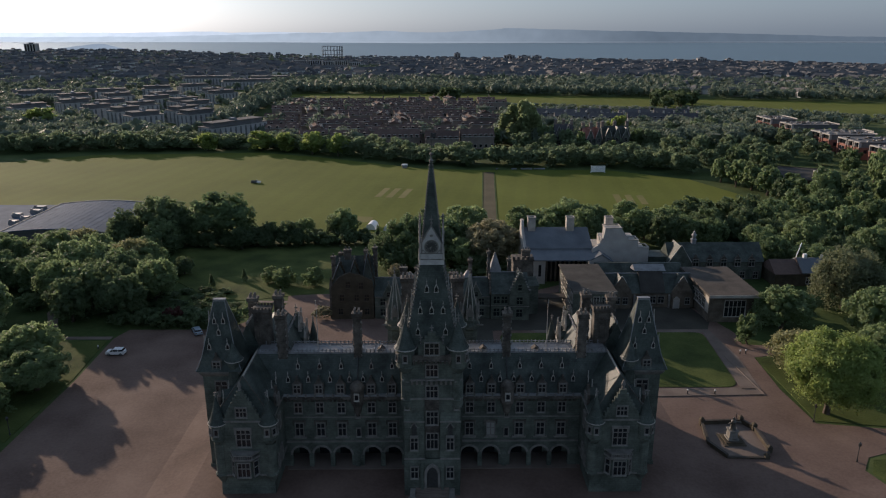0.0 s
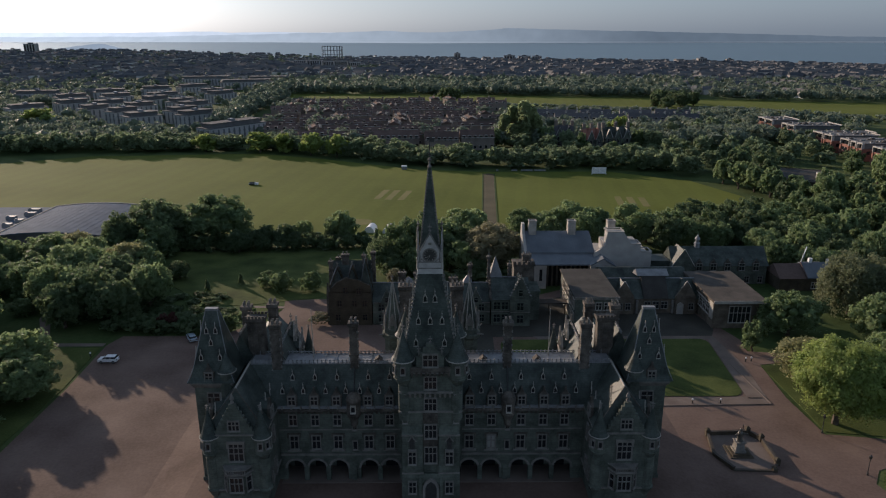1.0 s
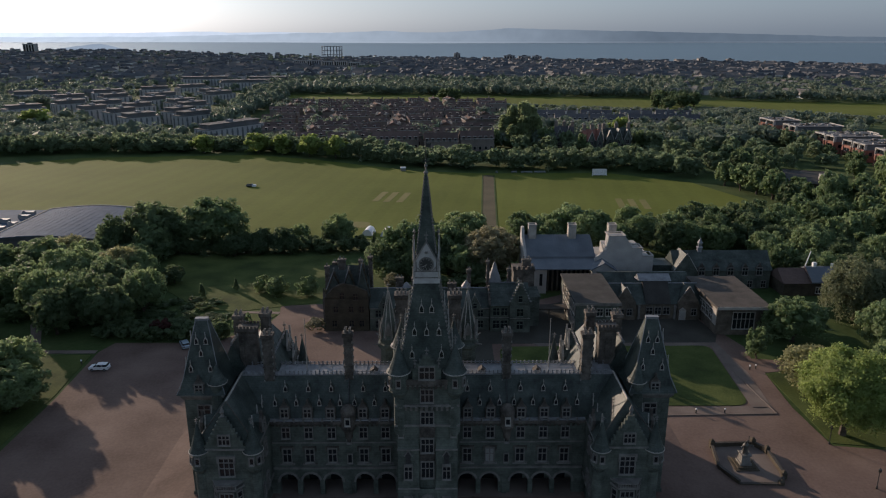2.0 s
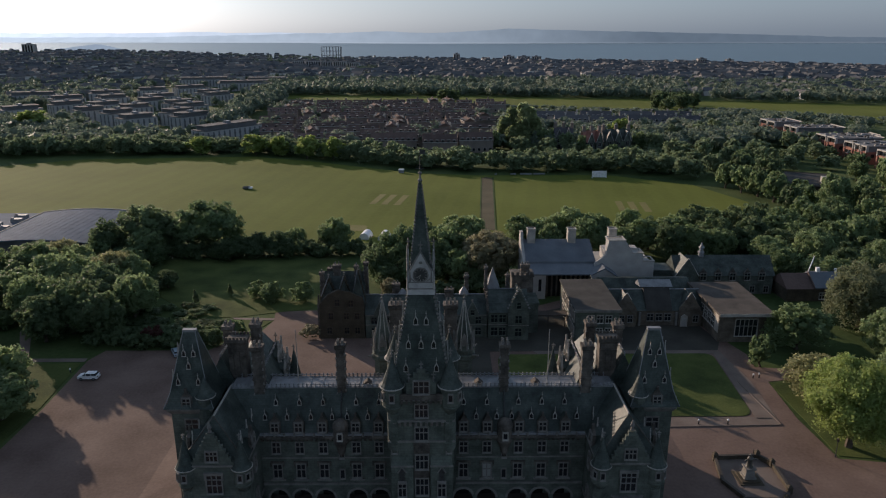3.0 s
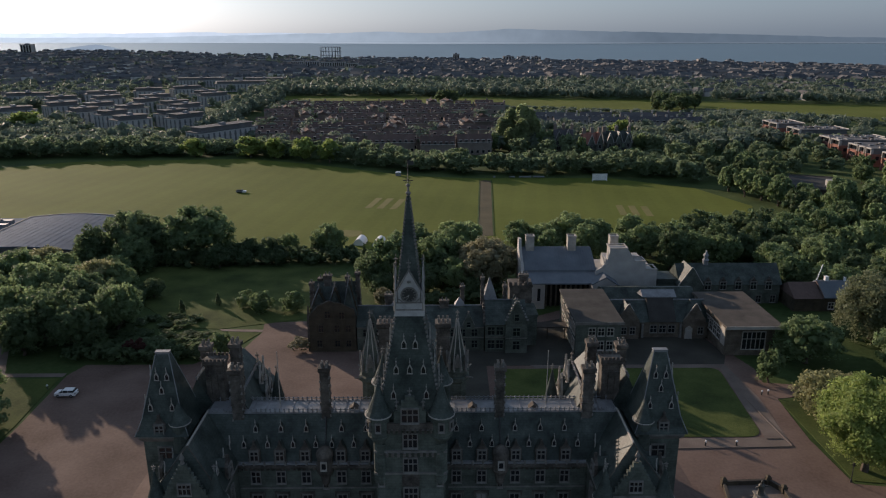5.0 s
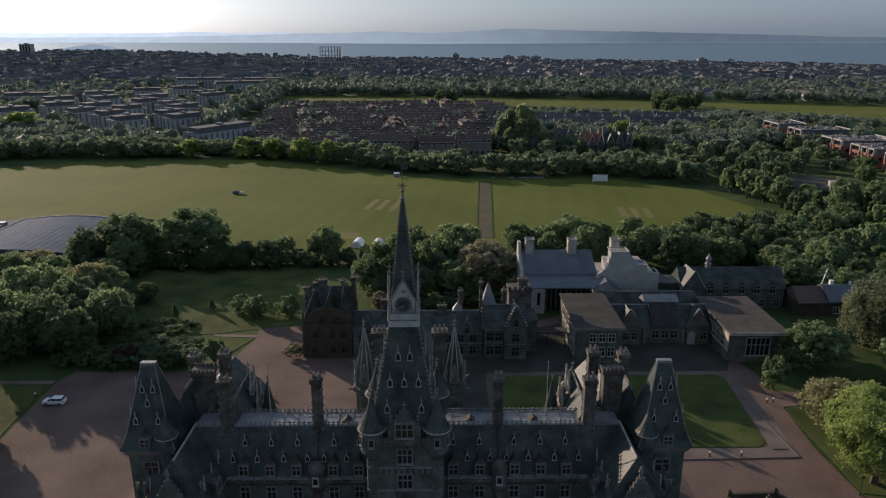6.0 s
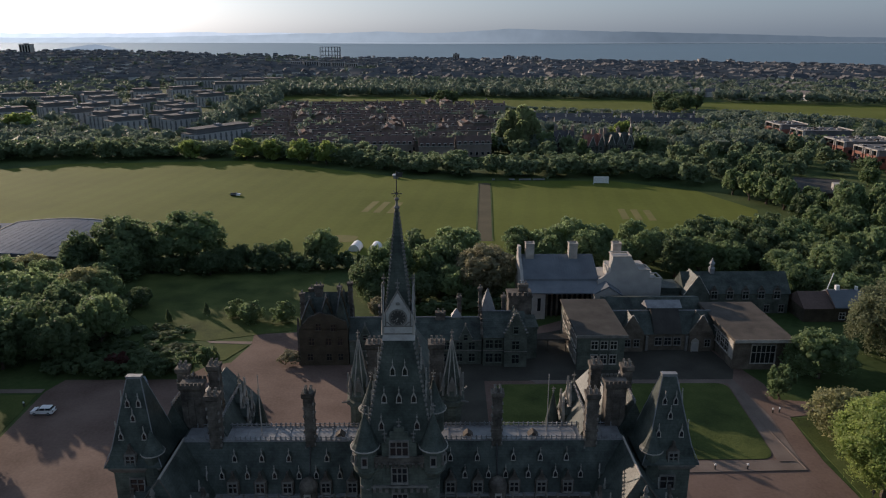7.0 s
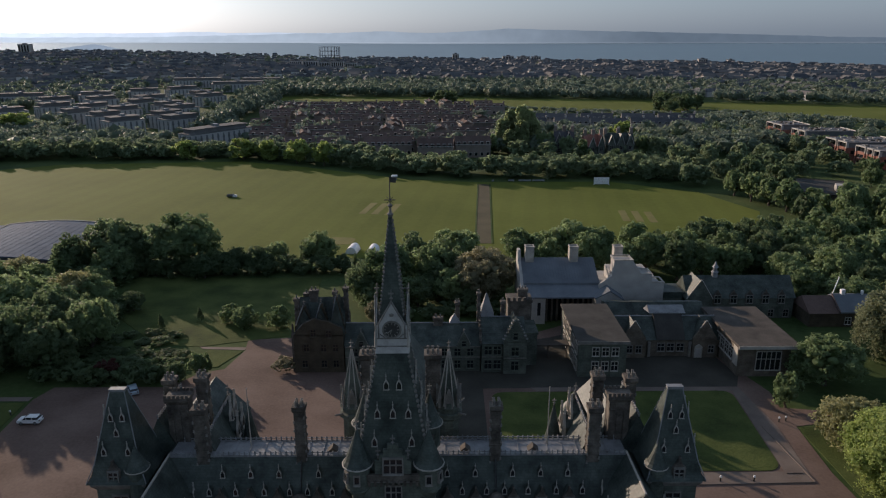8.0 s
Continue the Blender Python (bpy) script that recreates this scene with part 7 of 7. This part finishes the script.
def villa(x, y, turn, roof_mat, gables, label):
    """A steep-roofed villa: main roof, front gables with pale bargeboards, and tall stacks at the ends."""
    t = thing("villa", label, "villa", pose(x, y, land(x, y), 0, 0, turn), "villas among trees")
    half = 2.6 * gables
    part("wall", Geo().box(-half, -4, -1, half, 5, 6.6), STONE, t)
    part("roof", Geo().extrude([(-4.4, 6.5), (5.4, 6.5), (0.5, 12.4)], "x", -half - 0.4, half + 0.4), roof_mat, t)
    for k in range(gables):
        c = -half + 2.6 + 5.2 * k
        top = 11.6 + 0.6 * (k % 2)
        gb = part("front_gable", Geo().extrude([(c - 1.9, -1), (c + 1.9, -1), (c + 1.9, 6.8), (c, top), (c - 1.9, 6.8)], "y", -5.2, -3.9), STONE, t)
        part("gable_roof", Geo().extrude([(c - 2.2, 6.4), (c, top + 0.3), (c + 2.2, 6.4), (c, top - 0.1)], "y", -5.5, 0.4), roof_mat, gb)
        part("bargeboard", Geo().rod((c - 2.2, -5.55, 6.4), (c, -5.55, top + 0.3), 0.16, 4).rod((c + 2.2, -5.55, 6.4), (c, -5.55, top + 0.3), 0.16, 4), HARL, gb, "pale bargeboard")
        for z in (1.0, 4.2):
            window(gb, c, -5.2, z, 1.6, 1.9, 2, 1)
    for c in (-half + 0.5, half - 0.5, 0.0):
        st = part("chimney", Geo().box(c - 0.9, 0.0, 9, c + 0.9, 1.0, 14.6).box(c - 1.0, -0.1, 14.4, c + 1.0, 1.1, 14.8), TAN, t)
        for k in (-0.5, 0.0, 0.5):
            part("pot", Geo().lathe(c + k, 0.5, [(0.18, 14.8), (0.14, 15.7), (0.18, 15.8)], 6), HARL, st)


villa(89, 406, 14, BRICK, 2, "stone villa with a steep red tiled roof among trees")
villa(104, 412, 6, SLATE, 3, "stone villa with steep slate gables and tall chimneys among trees")
villa(76, 422, -6, GREY_TILE, 2, "grey stone villa with steep roof among trees")
pav = thing("pavilion", "low pavilion with a flat brown roof among trees", "pavilion", pose(161, 304, land(161, 304), 0, 0, -20))
part("wall", Geo().box(-9.4, -13, -0.5, 9.4, 13, 3.8), BROWNSTONE, pav)
part("roof", Geo().box(-10, -13.6, 3.8, 10, 13.6, 4.2), DARK_FELT, pav)
part("roof_edge", Geo().box(-10.2, -13.8, 3.7, 10.2, -13.6, 4.5).box(-10.2, 13.6, 3.7, 10.2, 13.8, 4.5).box(-10.2, -13.6, 3.7, -10, 13.6, 4.5).box(10, -13.6, 3.7, 10.2, 13.6, 4.5), TAN, pav)
part("lantern", Geo().box(3, -9.5, 4.2, 8, -4.5, 6.6), HARL, pav, "white box-shaped roof lantern")


def apartment_block(x, y, turn, length, wide, floors, wall_mat, trim_mat, label, group):
    """A flat-roofed block with tall window strips, a set-back top floor and roof plant."""
    h = floors * 3.0
    t = thing("apartment_block", label, "apartment block", pose(x, y, land(x, y), 0, 0, turn), group)
    part("wall", Geo().box(-length / 2, -wide / 2, -1.5, length / 2, wide / 2, h), wall_mat, t)
    part("top_floor", Geo().box(-length / 2 + 2.5, -wide / 2 + 2, h, length / 2 - 2.5, wide / 2 - 2, h + 2.6), trim_mat, t)
    part("roof", Geo().box(-length / 2 - 0.3, -wide / 2 - 0.3, h, length / 2 + 0.3, wide / 2 + 0.3, h + 0.35), trim_mat, t)
    part("top_roof", Geo().box(-length / 2 + 1.6, -wide / 2 + 1.2, h + 2.6, length / 2 - 1.6, wide / 2 - 1.2, h + 2.95), ROOF_GREY, t)
    part("roof_plant", Geo().box(-2, -1.5, h + 2.95, 1.5, 1.5, h + 4.2), LEAD, t)
    key = ("strip", floors)
    if key not in MADE:
        strip = Geo().box(-0.6, -0.08, 0.5, 0.6, 0.02, h - 0.7)
        MADE[key] = strip.mesh("window", FAR_GLASS)
        MADE["ab"] = Geo().box(-1.3, -1.2, 0, 1.3, 0, 0.15).box(-1.3, -1.2, 0.15, 1.3, -1.1, 1.0).mesh("balcony", LEAD)
        MADE["sp"] = Geo().box(-0.8, -0.14, 0, 0.8, 0.0, 0.9).mesh("spandrel", trim_mat)
    n = int(length / 4.0)
    for sy, tn, m, half, lon in ((-1, 0, n, wide / 2, length), (1, 180, n, wide / 2, length), (-1, -90, 3, length / 2, wide), (1, 90, 3, length / 2, wide)):
        for i in range(m):
            q = -lon / 2 + lon * (i + 0.5) / m
            at = (q, sy * half) if abs(tn) != 90 else (sy * half, q)
            w = part("window", MADE[key], None, t, at=pose(*at, 0, 0, 0, tn))
            for f in range(1, floors):
                if sy < 0 or abs(tn) == 90:
                    part("spandrel", MADE["sp"], None, w, at=pose(0, 0, f * 3.0 - 0.2))
            if i % 3 == 1 and tn == 0:
                part("balcony", MADE["ab"], None, t, at=pose(q, -half, 3.3))


for x, y, tn, ln, wd, fl in ((-127, 452, 56, 44, 13, 3), (-172, 520, 56, 26, 14, 3), (-190, 545, 56, 24, 14, 3), (-206, 508, 48, 24, 14, 3), (-196, 590, 56, 26, 14, 3), (-214, 618, 56, 26, 14, 3), (-236, 580, 50, 24, 14, 3), (-262, 560, 50, 22, 14, 3),
                             (-270, 602, 56, 26, 14, 3), (-302, 606, 50, 26, 14, 3), (-320, 720, 20, 30, 15, 3), (-290, 760, 20, 30, 15, 3), (-262, 790, 40, 32, 15, 3), (-206, 700, 56, 28, 14, 3), (-222, 728, 56, 26, 14, 3), (-318, 566, 46, 28, 14, 3),
                             (-330, 662, 46, 28, 14, 3), (-292, 668, 46, 26, 14, 3), (-254, 680, 50, 30, 14, 3), (-246, 640, 56, 24, 14, 3), (-226, 876, 15, 60, 18, 3), (-296, 950, 10, 60, 18, 3), (-216, 950, 8, 50, 20, 3), (-380, 700, 15, 40, 14, 3), (-232, 540, 56, 22, 14, 3)):
    apartment_block(x, y, tn, ln, wd, fl, WHITE, PALE_ROOF, "pale modern apartment block with flat roof and tall windows", "pale apartment blocks")
def brick_block(y0, y1, deep, wings):
    """Three floors of brick facing west under a flat roof, the top floor in white frames; built on its own base line."""
    z0 = land(220, y0)
    t = thing("brick_apartment_block", "orange red brick apartment block with white-framed top floor and flat roof", "apartment block", pose(220, y0, z0), "brick apartment blocks")
    long, top = y1 - y0, 6.3 - z0
    part("wall", Geo().box(0, 0, -1, deep, long, top - 2.9), BRICK, t)
    part("top_floor", Geo().box(0.9, 0.5, top - 2.9, deep - 0.8, long - 0.5, top - 0.3), ROOF_GREY, t, "dark set-back top floor")
    part("roof", Geo().box(-0.2, 0.2, top - 0.3, deep, long - 0.2, top), ROOF_GREY, t)
    part("roof_edge", Geo().box(deep - 0.1, 0.2, top - 0.2, deep + 0.15, long - 0.2, top + 0.55), HARL, t, "white roof edge")
    step = long / wings
    for k in range(wings):
        a, b = 0.5 + k * step, (k + 1) * step - 0.5
        part("white_frame", Geo().box(-0.5, a, top - 3.2, 0.9, a + 0.45, top + 0.1).box(-0.5, b - 0.45, top - 3.2, 0.9, b, top + 0.1).box(-0.5, a + 0.45, top - 0.5, 0.9, b - 0.45, top + 0.1), HARL, t, "white rendered frame round a balcony")
        part("balcony_window", Geo().box(0.8, a + 0.5, top - 2.8, 0.88, b - 0.5, top - 0.6), GLASS, t)
        part("brick_pier", Geo().box(-0.45, a, -1, 0, a + 1.1, top - 3.2).box(-0.45, b - 1.1, -1, 0, b, top - 3.2), BRICK, t)
        for f in (0.8, 3.5):
            w = part("window", Geo().box(-0.06, a + 1.7, f, 0.05, b - 1.7, f + 1.7), GLASS, t)
            part("frame", Geo().box(-0.14, a + 1.6, f - 0.1, -0.02, b - 1.6, f).box(-0.14, (a + b) / 2 - 0.07, f, -0.02, (a + b) / 2 + 0.07, f + 1.7), HARL, w)
    for k in range(int(deep / 5)):
        part("window", Geo().box(2.0 + k * 5, -0.06, 3.4, 3.8 + k * 5, 0.05, 5.2), GLASS, t)
    for k in range(int(deep * long / 18)):
        px, py, q = rs.uniform(2, deep - 2.5), rs.uniform(1.5, long - 1.5), rs.uniform(0.4, 1.2)
        part(("skylight", "roof_vent", "roof_hatch")[k % 3], Geo().box(px - q, py - 0.5, top - 0.05, px + q, py + 0.5, top + 0.25 + 0.5 * rs.rand()), (HARL, LEAD, FELT)[k % 3], t)


for y0, y1, deep, wings in ((466, 488, 17, 2), (437, 454, 29, 2), (403, 415, 30, 1), (393, 402.5, 26, 1), (376, 385.5, 30, 1), (364, 375.5, 26, 2), (338, 356, 30, 2)):
    brick_block(y0, y1, deep, wings)
for x, y, h, r in ((212, 468, 8, 4.5), (211, 450, 8.5, 5), (213, 436, 7, 4), (210, 424, 9, 5), (213, 415, 8, 4.5), (211, 400, 8, 4.6), (213, 388, 6.5, 4), (209, 378, 7, 4.5), (212, 362, 7, 4.5), (226, 428, 9.5, 5), (236, 425, 10, 5), (248, 424, 10, 5), (226, 389, 7, 3), (240, 389, 8, 3.4), (208, 350, 9, 5), (214, 334, 9, 5), (228, 330, 9.5, 5.5), (244, 326, 10, 6), (234, 459, 9, 4.5), (246, 460, 9, 5)):
    plant("wood" if h > 8.6 else "wood_dark", x, y, h, r)


# ---- far woods and city ----
def far_trees(name, spots, label):
    """Very many small distant trees in one mesh; spots hold (x, y, height, radius)."""
    vs, fs, k = [], [], 0
    for x, y, h, r in spots:
        z = land(x, y)
        for _ in range(2):
            c = np.array([x + rs.uniform(-0.4, 0.4) * r, y + rs.uniform(-0.5, 0.5) * r, z + h * rs.uniform(0.45, 0.72)])
            v = ICO1_V * np.array([r * 0.52, r * 0.52, h * 0.27]) * (1 + 0.22 * rs.normal(size=(len(ICO1_V), 1))) + c
            vs.append(v)
            fs.append(np.array(ICO1_F) + k)
            k += len(v)
        n = 100 if y < 740 else 60 if y < 900 else 22
        d = rs.normal(size=(n, 3))
        d /= np.linalg.norm(d, axis=1)[:, None]
        v, f = blades(np.array([x, y, z + h * 0.58]) + d * np.array([r * 0.84, r * 0.84, h * 0.39]) * rs.uniform(0.78, 1.12, (n, 1)), d, r * (0.22 if y < 740 else 0.26), 0.5)
        vs.append(v)
        fs.append(f + k)
        k += len(v)
    me = bpy.data.meshes.new(name)
    me.from_pydata(np.concatenate(vs).tolist(), [], np.concatenate(fs).tolist())
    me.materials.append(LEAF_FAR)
    return tagged(new(name, me), label, "woodland", kind="stuff")


FIELD2 = [(-175, 800), (-140, 722), (5, 694), (202, 620), (245, 640), (354, 556), (520, 540), (520, 640), (407, 690), (265, 735), (28, 790)]
HOMES = [(-150, 418), (36, 395), (62, 660), (-165, 665)]
GREYHOMES = [(56, 505), (200, 505), (200, 560), (56, 560)]
PALEHOMES = [(-345, 555), (-120, 430), (-112, 470), (-172, 640), (-190, 980), (-345, 980)]
BRICKHOMES = [(202, 335), (330, 330), (345, 490), (214, 500)]
mid, spots, houses = [], [], []


def view_half(y):
    return 0.68 * y + 60


for _ in range(5200):
    y = 400 + 700 * rs.rand() ** 1.15
    x = rs.uniform(-1, 1) * view_half(y)
    where = [inside(x, y, p) for p in (FIELD2, HOMES, GREYHOMES, PALEHOMES, BRICKHOMES)]
    if where[0] or (y < 430 and -245 < x < 230 and y < 412):
        continue
    lot = rs.rand()
    if inside(x, y, [(-150, 730), (-130, 660), (5, 640), (60, 560), (205, 560), (250, 560), (350, 490), (520, 470), (520, 545), (354, 560), (245, 645), (202, 625), (5, 700)]):
        if lot < 0.5:
            mid.append((x, y, rs.uniform(2.5, 4), rs.uniform(3, 5)))
        continue
    if any(where[1:]) and lot > 0.13:
        continue
    if x > 230 and y < 560 and lot > 0.75:
        continue
    mid.append((x, y, rs.uniform(7.5, 11), rs.uniform(4.5, 7.5)))
for k in range(150):
    u = rs.rand()
    mid.append((-150 - 22 * u + rs.uniform(-6, 6) * (1 + u), 500 + 330 * u, rs.uniform(9, 14), rs.uniform(4.5, 6.5)))
for a, b in (((-150, 716), (5, 688)), ((5, 688), (202, 612)), ((202, 612), (245, 632)), ((250, 632), (354, 548)), ((28, 796), (265, 742)), ((265, 742), (407, 697)), ((-176, 806), (28, 796))):
    n = int(math.hypot(b[0] - a[0], b[1] - a[1]) / 5.5)
    for i in range(n):
        u = i / n
        if rs.rand() < 0.9:
            mid.append((a[0] + (b[0] - a[0]) * u + rs.uniform(-2, 2), a[1] + (b[1] - a[1]) * u + rs.uniform(-3, 3), rs.uniform(2.5, 4.0) if b[1] < 690 else rs.uniform(9, 13), rs.uniform(3.5, 5.5)))
for x, y in ((14, 706), (20, 712), (8, 712), (196, 640), (206, 660), (212, 690), (222, 672), (218, 640), (230, 700), (236, 660), (200, 622), (224, 652)):
    plant("wood_dark", x, y, rs.uniform(12, 16), rs.uniform(7, 8.5))
for _ in range(620):
    y = rs.uniform(770, 1010)
    x = rs.uniform(-200, 0.34 * y)
    if not inside(x, y, FIELD2):
        mid.append((x, y, rs.uniform(9, 14), rs.uniform(5, 8)))
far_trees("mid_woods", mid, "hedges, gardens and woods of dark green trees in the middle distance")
for _ in range(10500):
    y = 1000 + 1600 * rs.rand() ** 1.05
    x = rs.uniform(-1, 1) * view_half(y)
    if y > shore(x) - 10:
        continue
    built = noise.noise((x * 0.004, y * 0.004, 3.0)) + (0.15 if x > -100 else -0.3)
    (spots if rs.rand() > 0.66 + 0.9 * built else houses).append((x, y, rs.uniform(6, 10), rs.uniform(3.5, 6.5)))
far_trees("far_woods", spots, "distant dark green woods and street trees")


def far_houses(name, spots, roof_mat, wall_mat, label):
    """Distant gabled houses in two meshes, walls and roofs."""
    w, r = Geo(), Geo()
    for x, y, ln, hgt, turn in spots:
        m = pose(x, y, land(x, y), 0, 0, turn)
        wide = 8.5
        n = len(w.v)
        for p in ((-ln / 2, -wide / 2), (ln / 2, -wide / 2), (ln / 2, wide / 2), (-ln / 2, wide / 2)):
            w.v.append(tuple(m @ Vector((*p, -2)))), w.v.append(tuple(m @ Vector((*p, hgt))))
        w.f += [(n, n + 2, n + 3, n + 1), (n + 2, n + 4, n + 5, n + 3), (n + 4, n + 6, n + 7, n + 5), (n + 6, n, n + 1, n + 7)]
        k = len(r.v)
        for p in ((-ln / 2 - 0.3, -wide / 2 - 0.4, hgt - 0.1), (ln / 2 + 0.3, -wide / 2 - 0.4, hgt - 0.1), (ln / 2 + 0.3, wide / 2 + 0.4, hgt - 0.1), (-ln / 2 - 0.3, wide / 2 + 0.4, hgt - 0.1), (-ln / 2, 0, hgt + 3.4), (ln / 2, 0, hgt + 3.4)):
            r.v.append(tuple(m @ Vector(p)))
        r.f += [(k, k + 1, k + 5, k + 4), (k + 2, k + 3, k + 4, k + 5), (k + 1, k + 2, k + 5), (k + 3, k, k + 4)]
    ob = thing(name, label, "houses", kind="stuff")
    a, b = w.mesh("walls", wall_mat), r.mesh("roofs", roof_mat)
    part("walls", a, None, ob)["kind"] = "stuff"
    part("roofs", b, None, ob)["kind"] = "stuff"


CITY_WALL = shade("distant_stone_and_render", [(0.2, 0.195, 0.19), (0.33, 0.32, 0.31), (0.6, 0.585, 0.56)], 0.01, 0.3, 0.9, 0, island=0.9)
CITY_ROOF = shade("distant_slate_and_tile", [(0.078, 0.083, 0.092), (0.12, 0.124, 0.13), (0.155, 0.145, 0.138)], 0.01, 0.3, 0.95, 0, 0.1, island=0.9)
far_houses("city_houses", [(x, y, rs.uniform(8, 24), rs.uniform(4.5, 10.5), rs.choice([8, 98, -30, 60]) + rs.uniform(-8, 8)) for x, y, _, _ in houses], CITY_ROOF, CITY_WALL, "distant grey stone houses with slate roofs among trees")
near_city = []
for _ in range(330):
    y = rs.uniform(740, 1080)
    x = rs.uniform(-1, 1) * view_half(y)
    if not inside(x, y, FIELD2) and not inside(x, y, PALEHOMES) and not (y < 1010 and -200 < x < 0.3 * y):
        near_city.append((x, y, rs.uniform(9, 20), rs.uniform(4.5, 6.5), rs.choice([10, 100, 40]) + rs.uniform(-10, 10)))
far_houses("suburb_houses", near_city, CITY_ROOF, CITY_WALL, "distant rendered suburban houses among trees")


def tower_block(x, y, w, d, h, mat, label, turn=0, n=4):
    t = thing("tower_block", label, "tower block", pose(x, y, land(x, y) - 2, 0, 0, turn), "distant blocks")
    part("wall", Geo().box(-w / 2, -d / 2, 0, w / 2, d / 2, h), mat, t)
    part("roof", Geo().box(-w / 2 - 0.4, -d / 2 - 0.4, h, w / 2 + 0.4, d / 2 + 0.4, h + 1).box(-w / 6, -d / 6, h + 1, w / 6, d / 6, h + 4), ROOF_GREY, t)
    for i in range(n):
        px = -w / 2 + w * (i + 0.5) / n
        part("window_strip", Geo().box(px - w / n * 0.28, -d / 2 - 0.15, 3, px + w / n * 0.28, -d / 2 + 0.1, h - 2), GLASS, t)


for x, y, w, d, h in ((-1307, 2400, 36, 24, 32), (70, 2400, 20, 20, 27), (525, 2330, 16, 16, 22), (552, 2340, 18, 16, 26), (580, 2330, 16, 16, 24), (240, 2400, 36, 14, 20), (290, 2410, 40, 14, 18), (330, 2400, 30, 14, 18), (780, 2150, 26, 16, 18), (850, 2120, 20, 16, 16)):
    tower_block(x, y, w, d, h, CITY_WALL, "distant grey tower block on the skyline")
for x, w in ((-322, 24), (-294, 26), (-262, 30), (-232, 22), (-205, 26), (-176, 24)):
    tower_block(x, 1600, w, 14, 17 + 3 * math.sin(x), WHITE, "distant pale apartment slab", 0, 6)
for x, y, w in ((-372, 1560, 22), (265, 1180, 70), (330, 1240, 60), (150, 1300, 50), (210, 1330, 44), (400, 1280, 40), (460, 1250, 50), (505, 1300, 36), (60, 1250, 40), (-420, 1250, 60), (-300, 1180, 50), (20, 1190, 46), (100, 1170, 52), (180, 1160, 40), (390, 1160, 46), (440, 1190, 38), (-60, 1230, 44), (290, 1330, 52), (370, 1370, 48), (120, 1420, 52), (480, 1420, 50), (560, 1350, 44)):
    tower_block(x, y, w, 16, rs.uniform(9, 13), WHITE, "distant long pale block with flat roof", rs.uniform(-12, 12), 9)

# gasholder frame on the skyline
gas = thing("gasholder", "open circular iron gasholder frame on the skyline", "gasholder", pose(-336, 2400, -22))
for i in range(20):
    a = 2 * math.pi * i / 20
    part("column", Geo().rod((33 * math.cos(a), 33 * math.sin(a), 0), (33 * math.cos(a), 33 * math.sin(a), 40), 0.7, 5), IRON, gas)
for z in (14, 27, 40):
    ring = Geo()
    for i in range(20):
        a, b = 2 * math.pi * i / 20, 2 * math.pi * (i + 1) / 20
        ring.rod((33 * math.cos(a), 33 * math.sin(a), z), (33 * math.cos(b), 33 * math.sin(b), z), 0.55, 4)
    part("ring_girder", ring, IRON, gas)
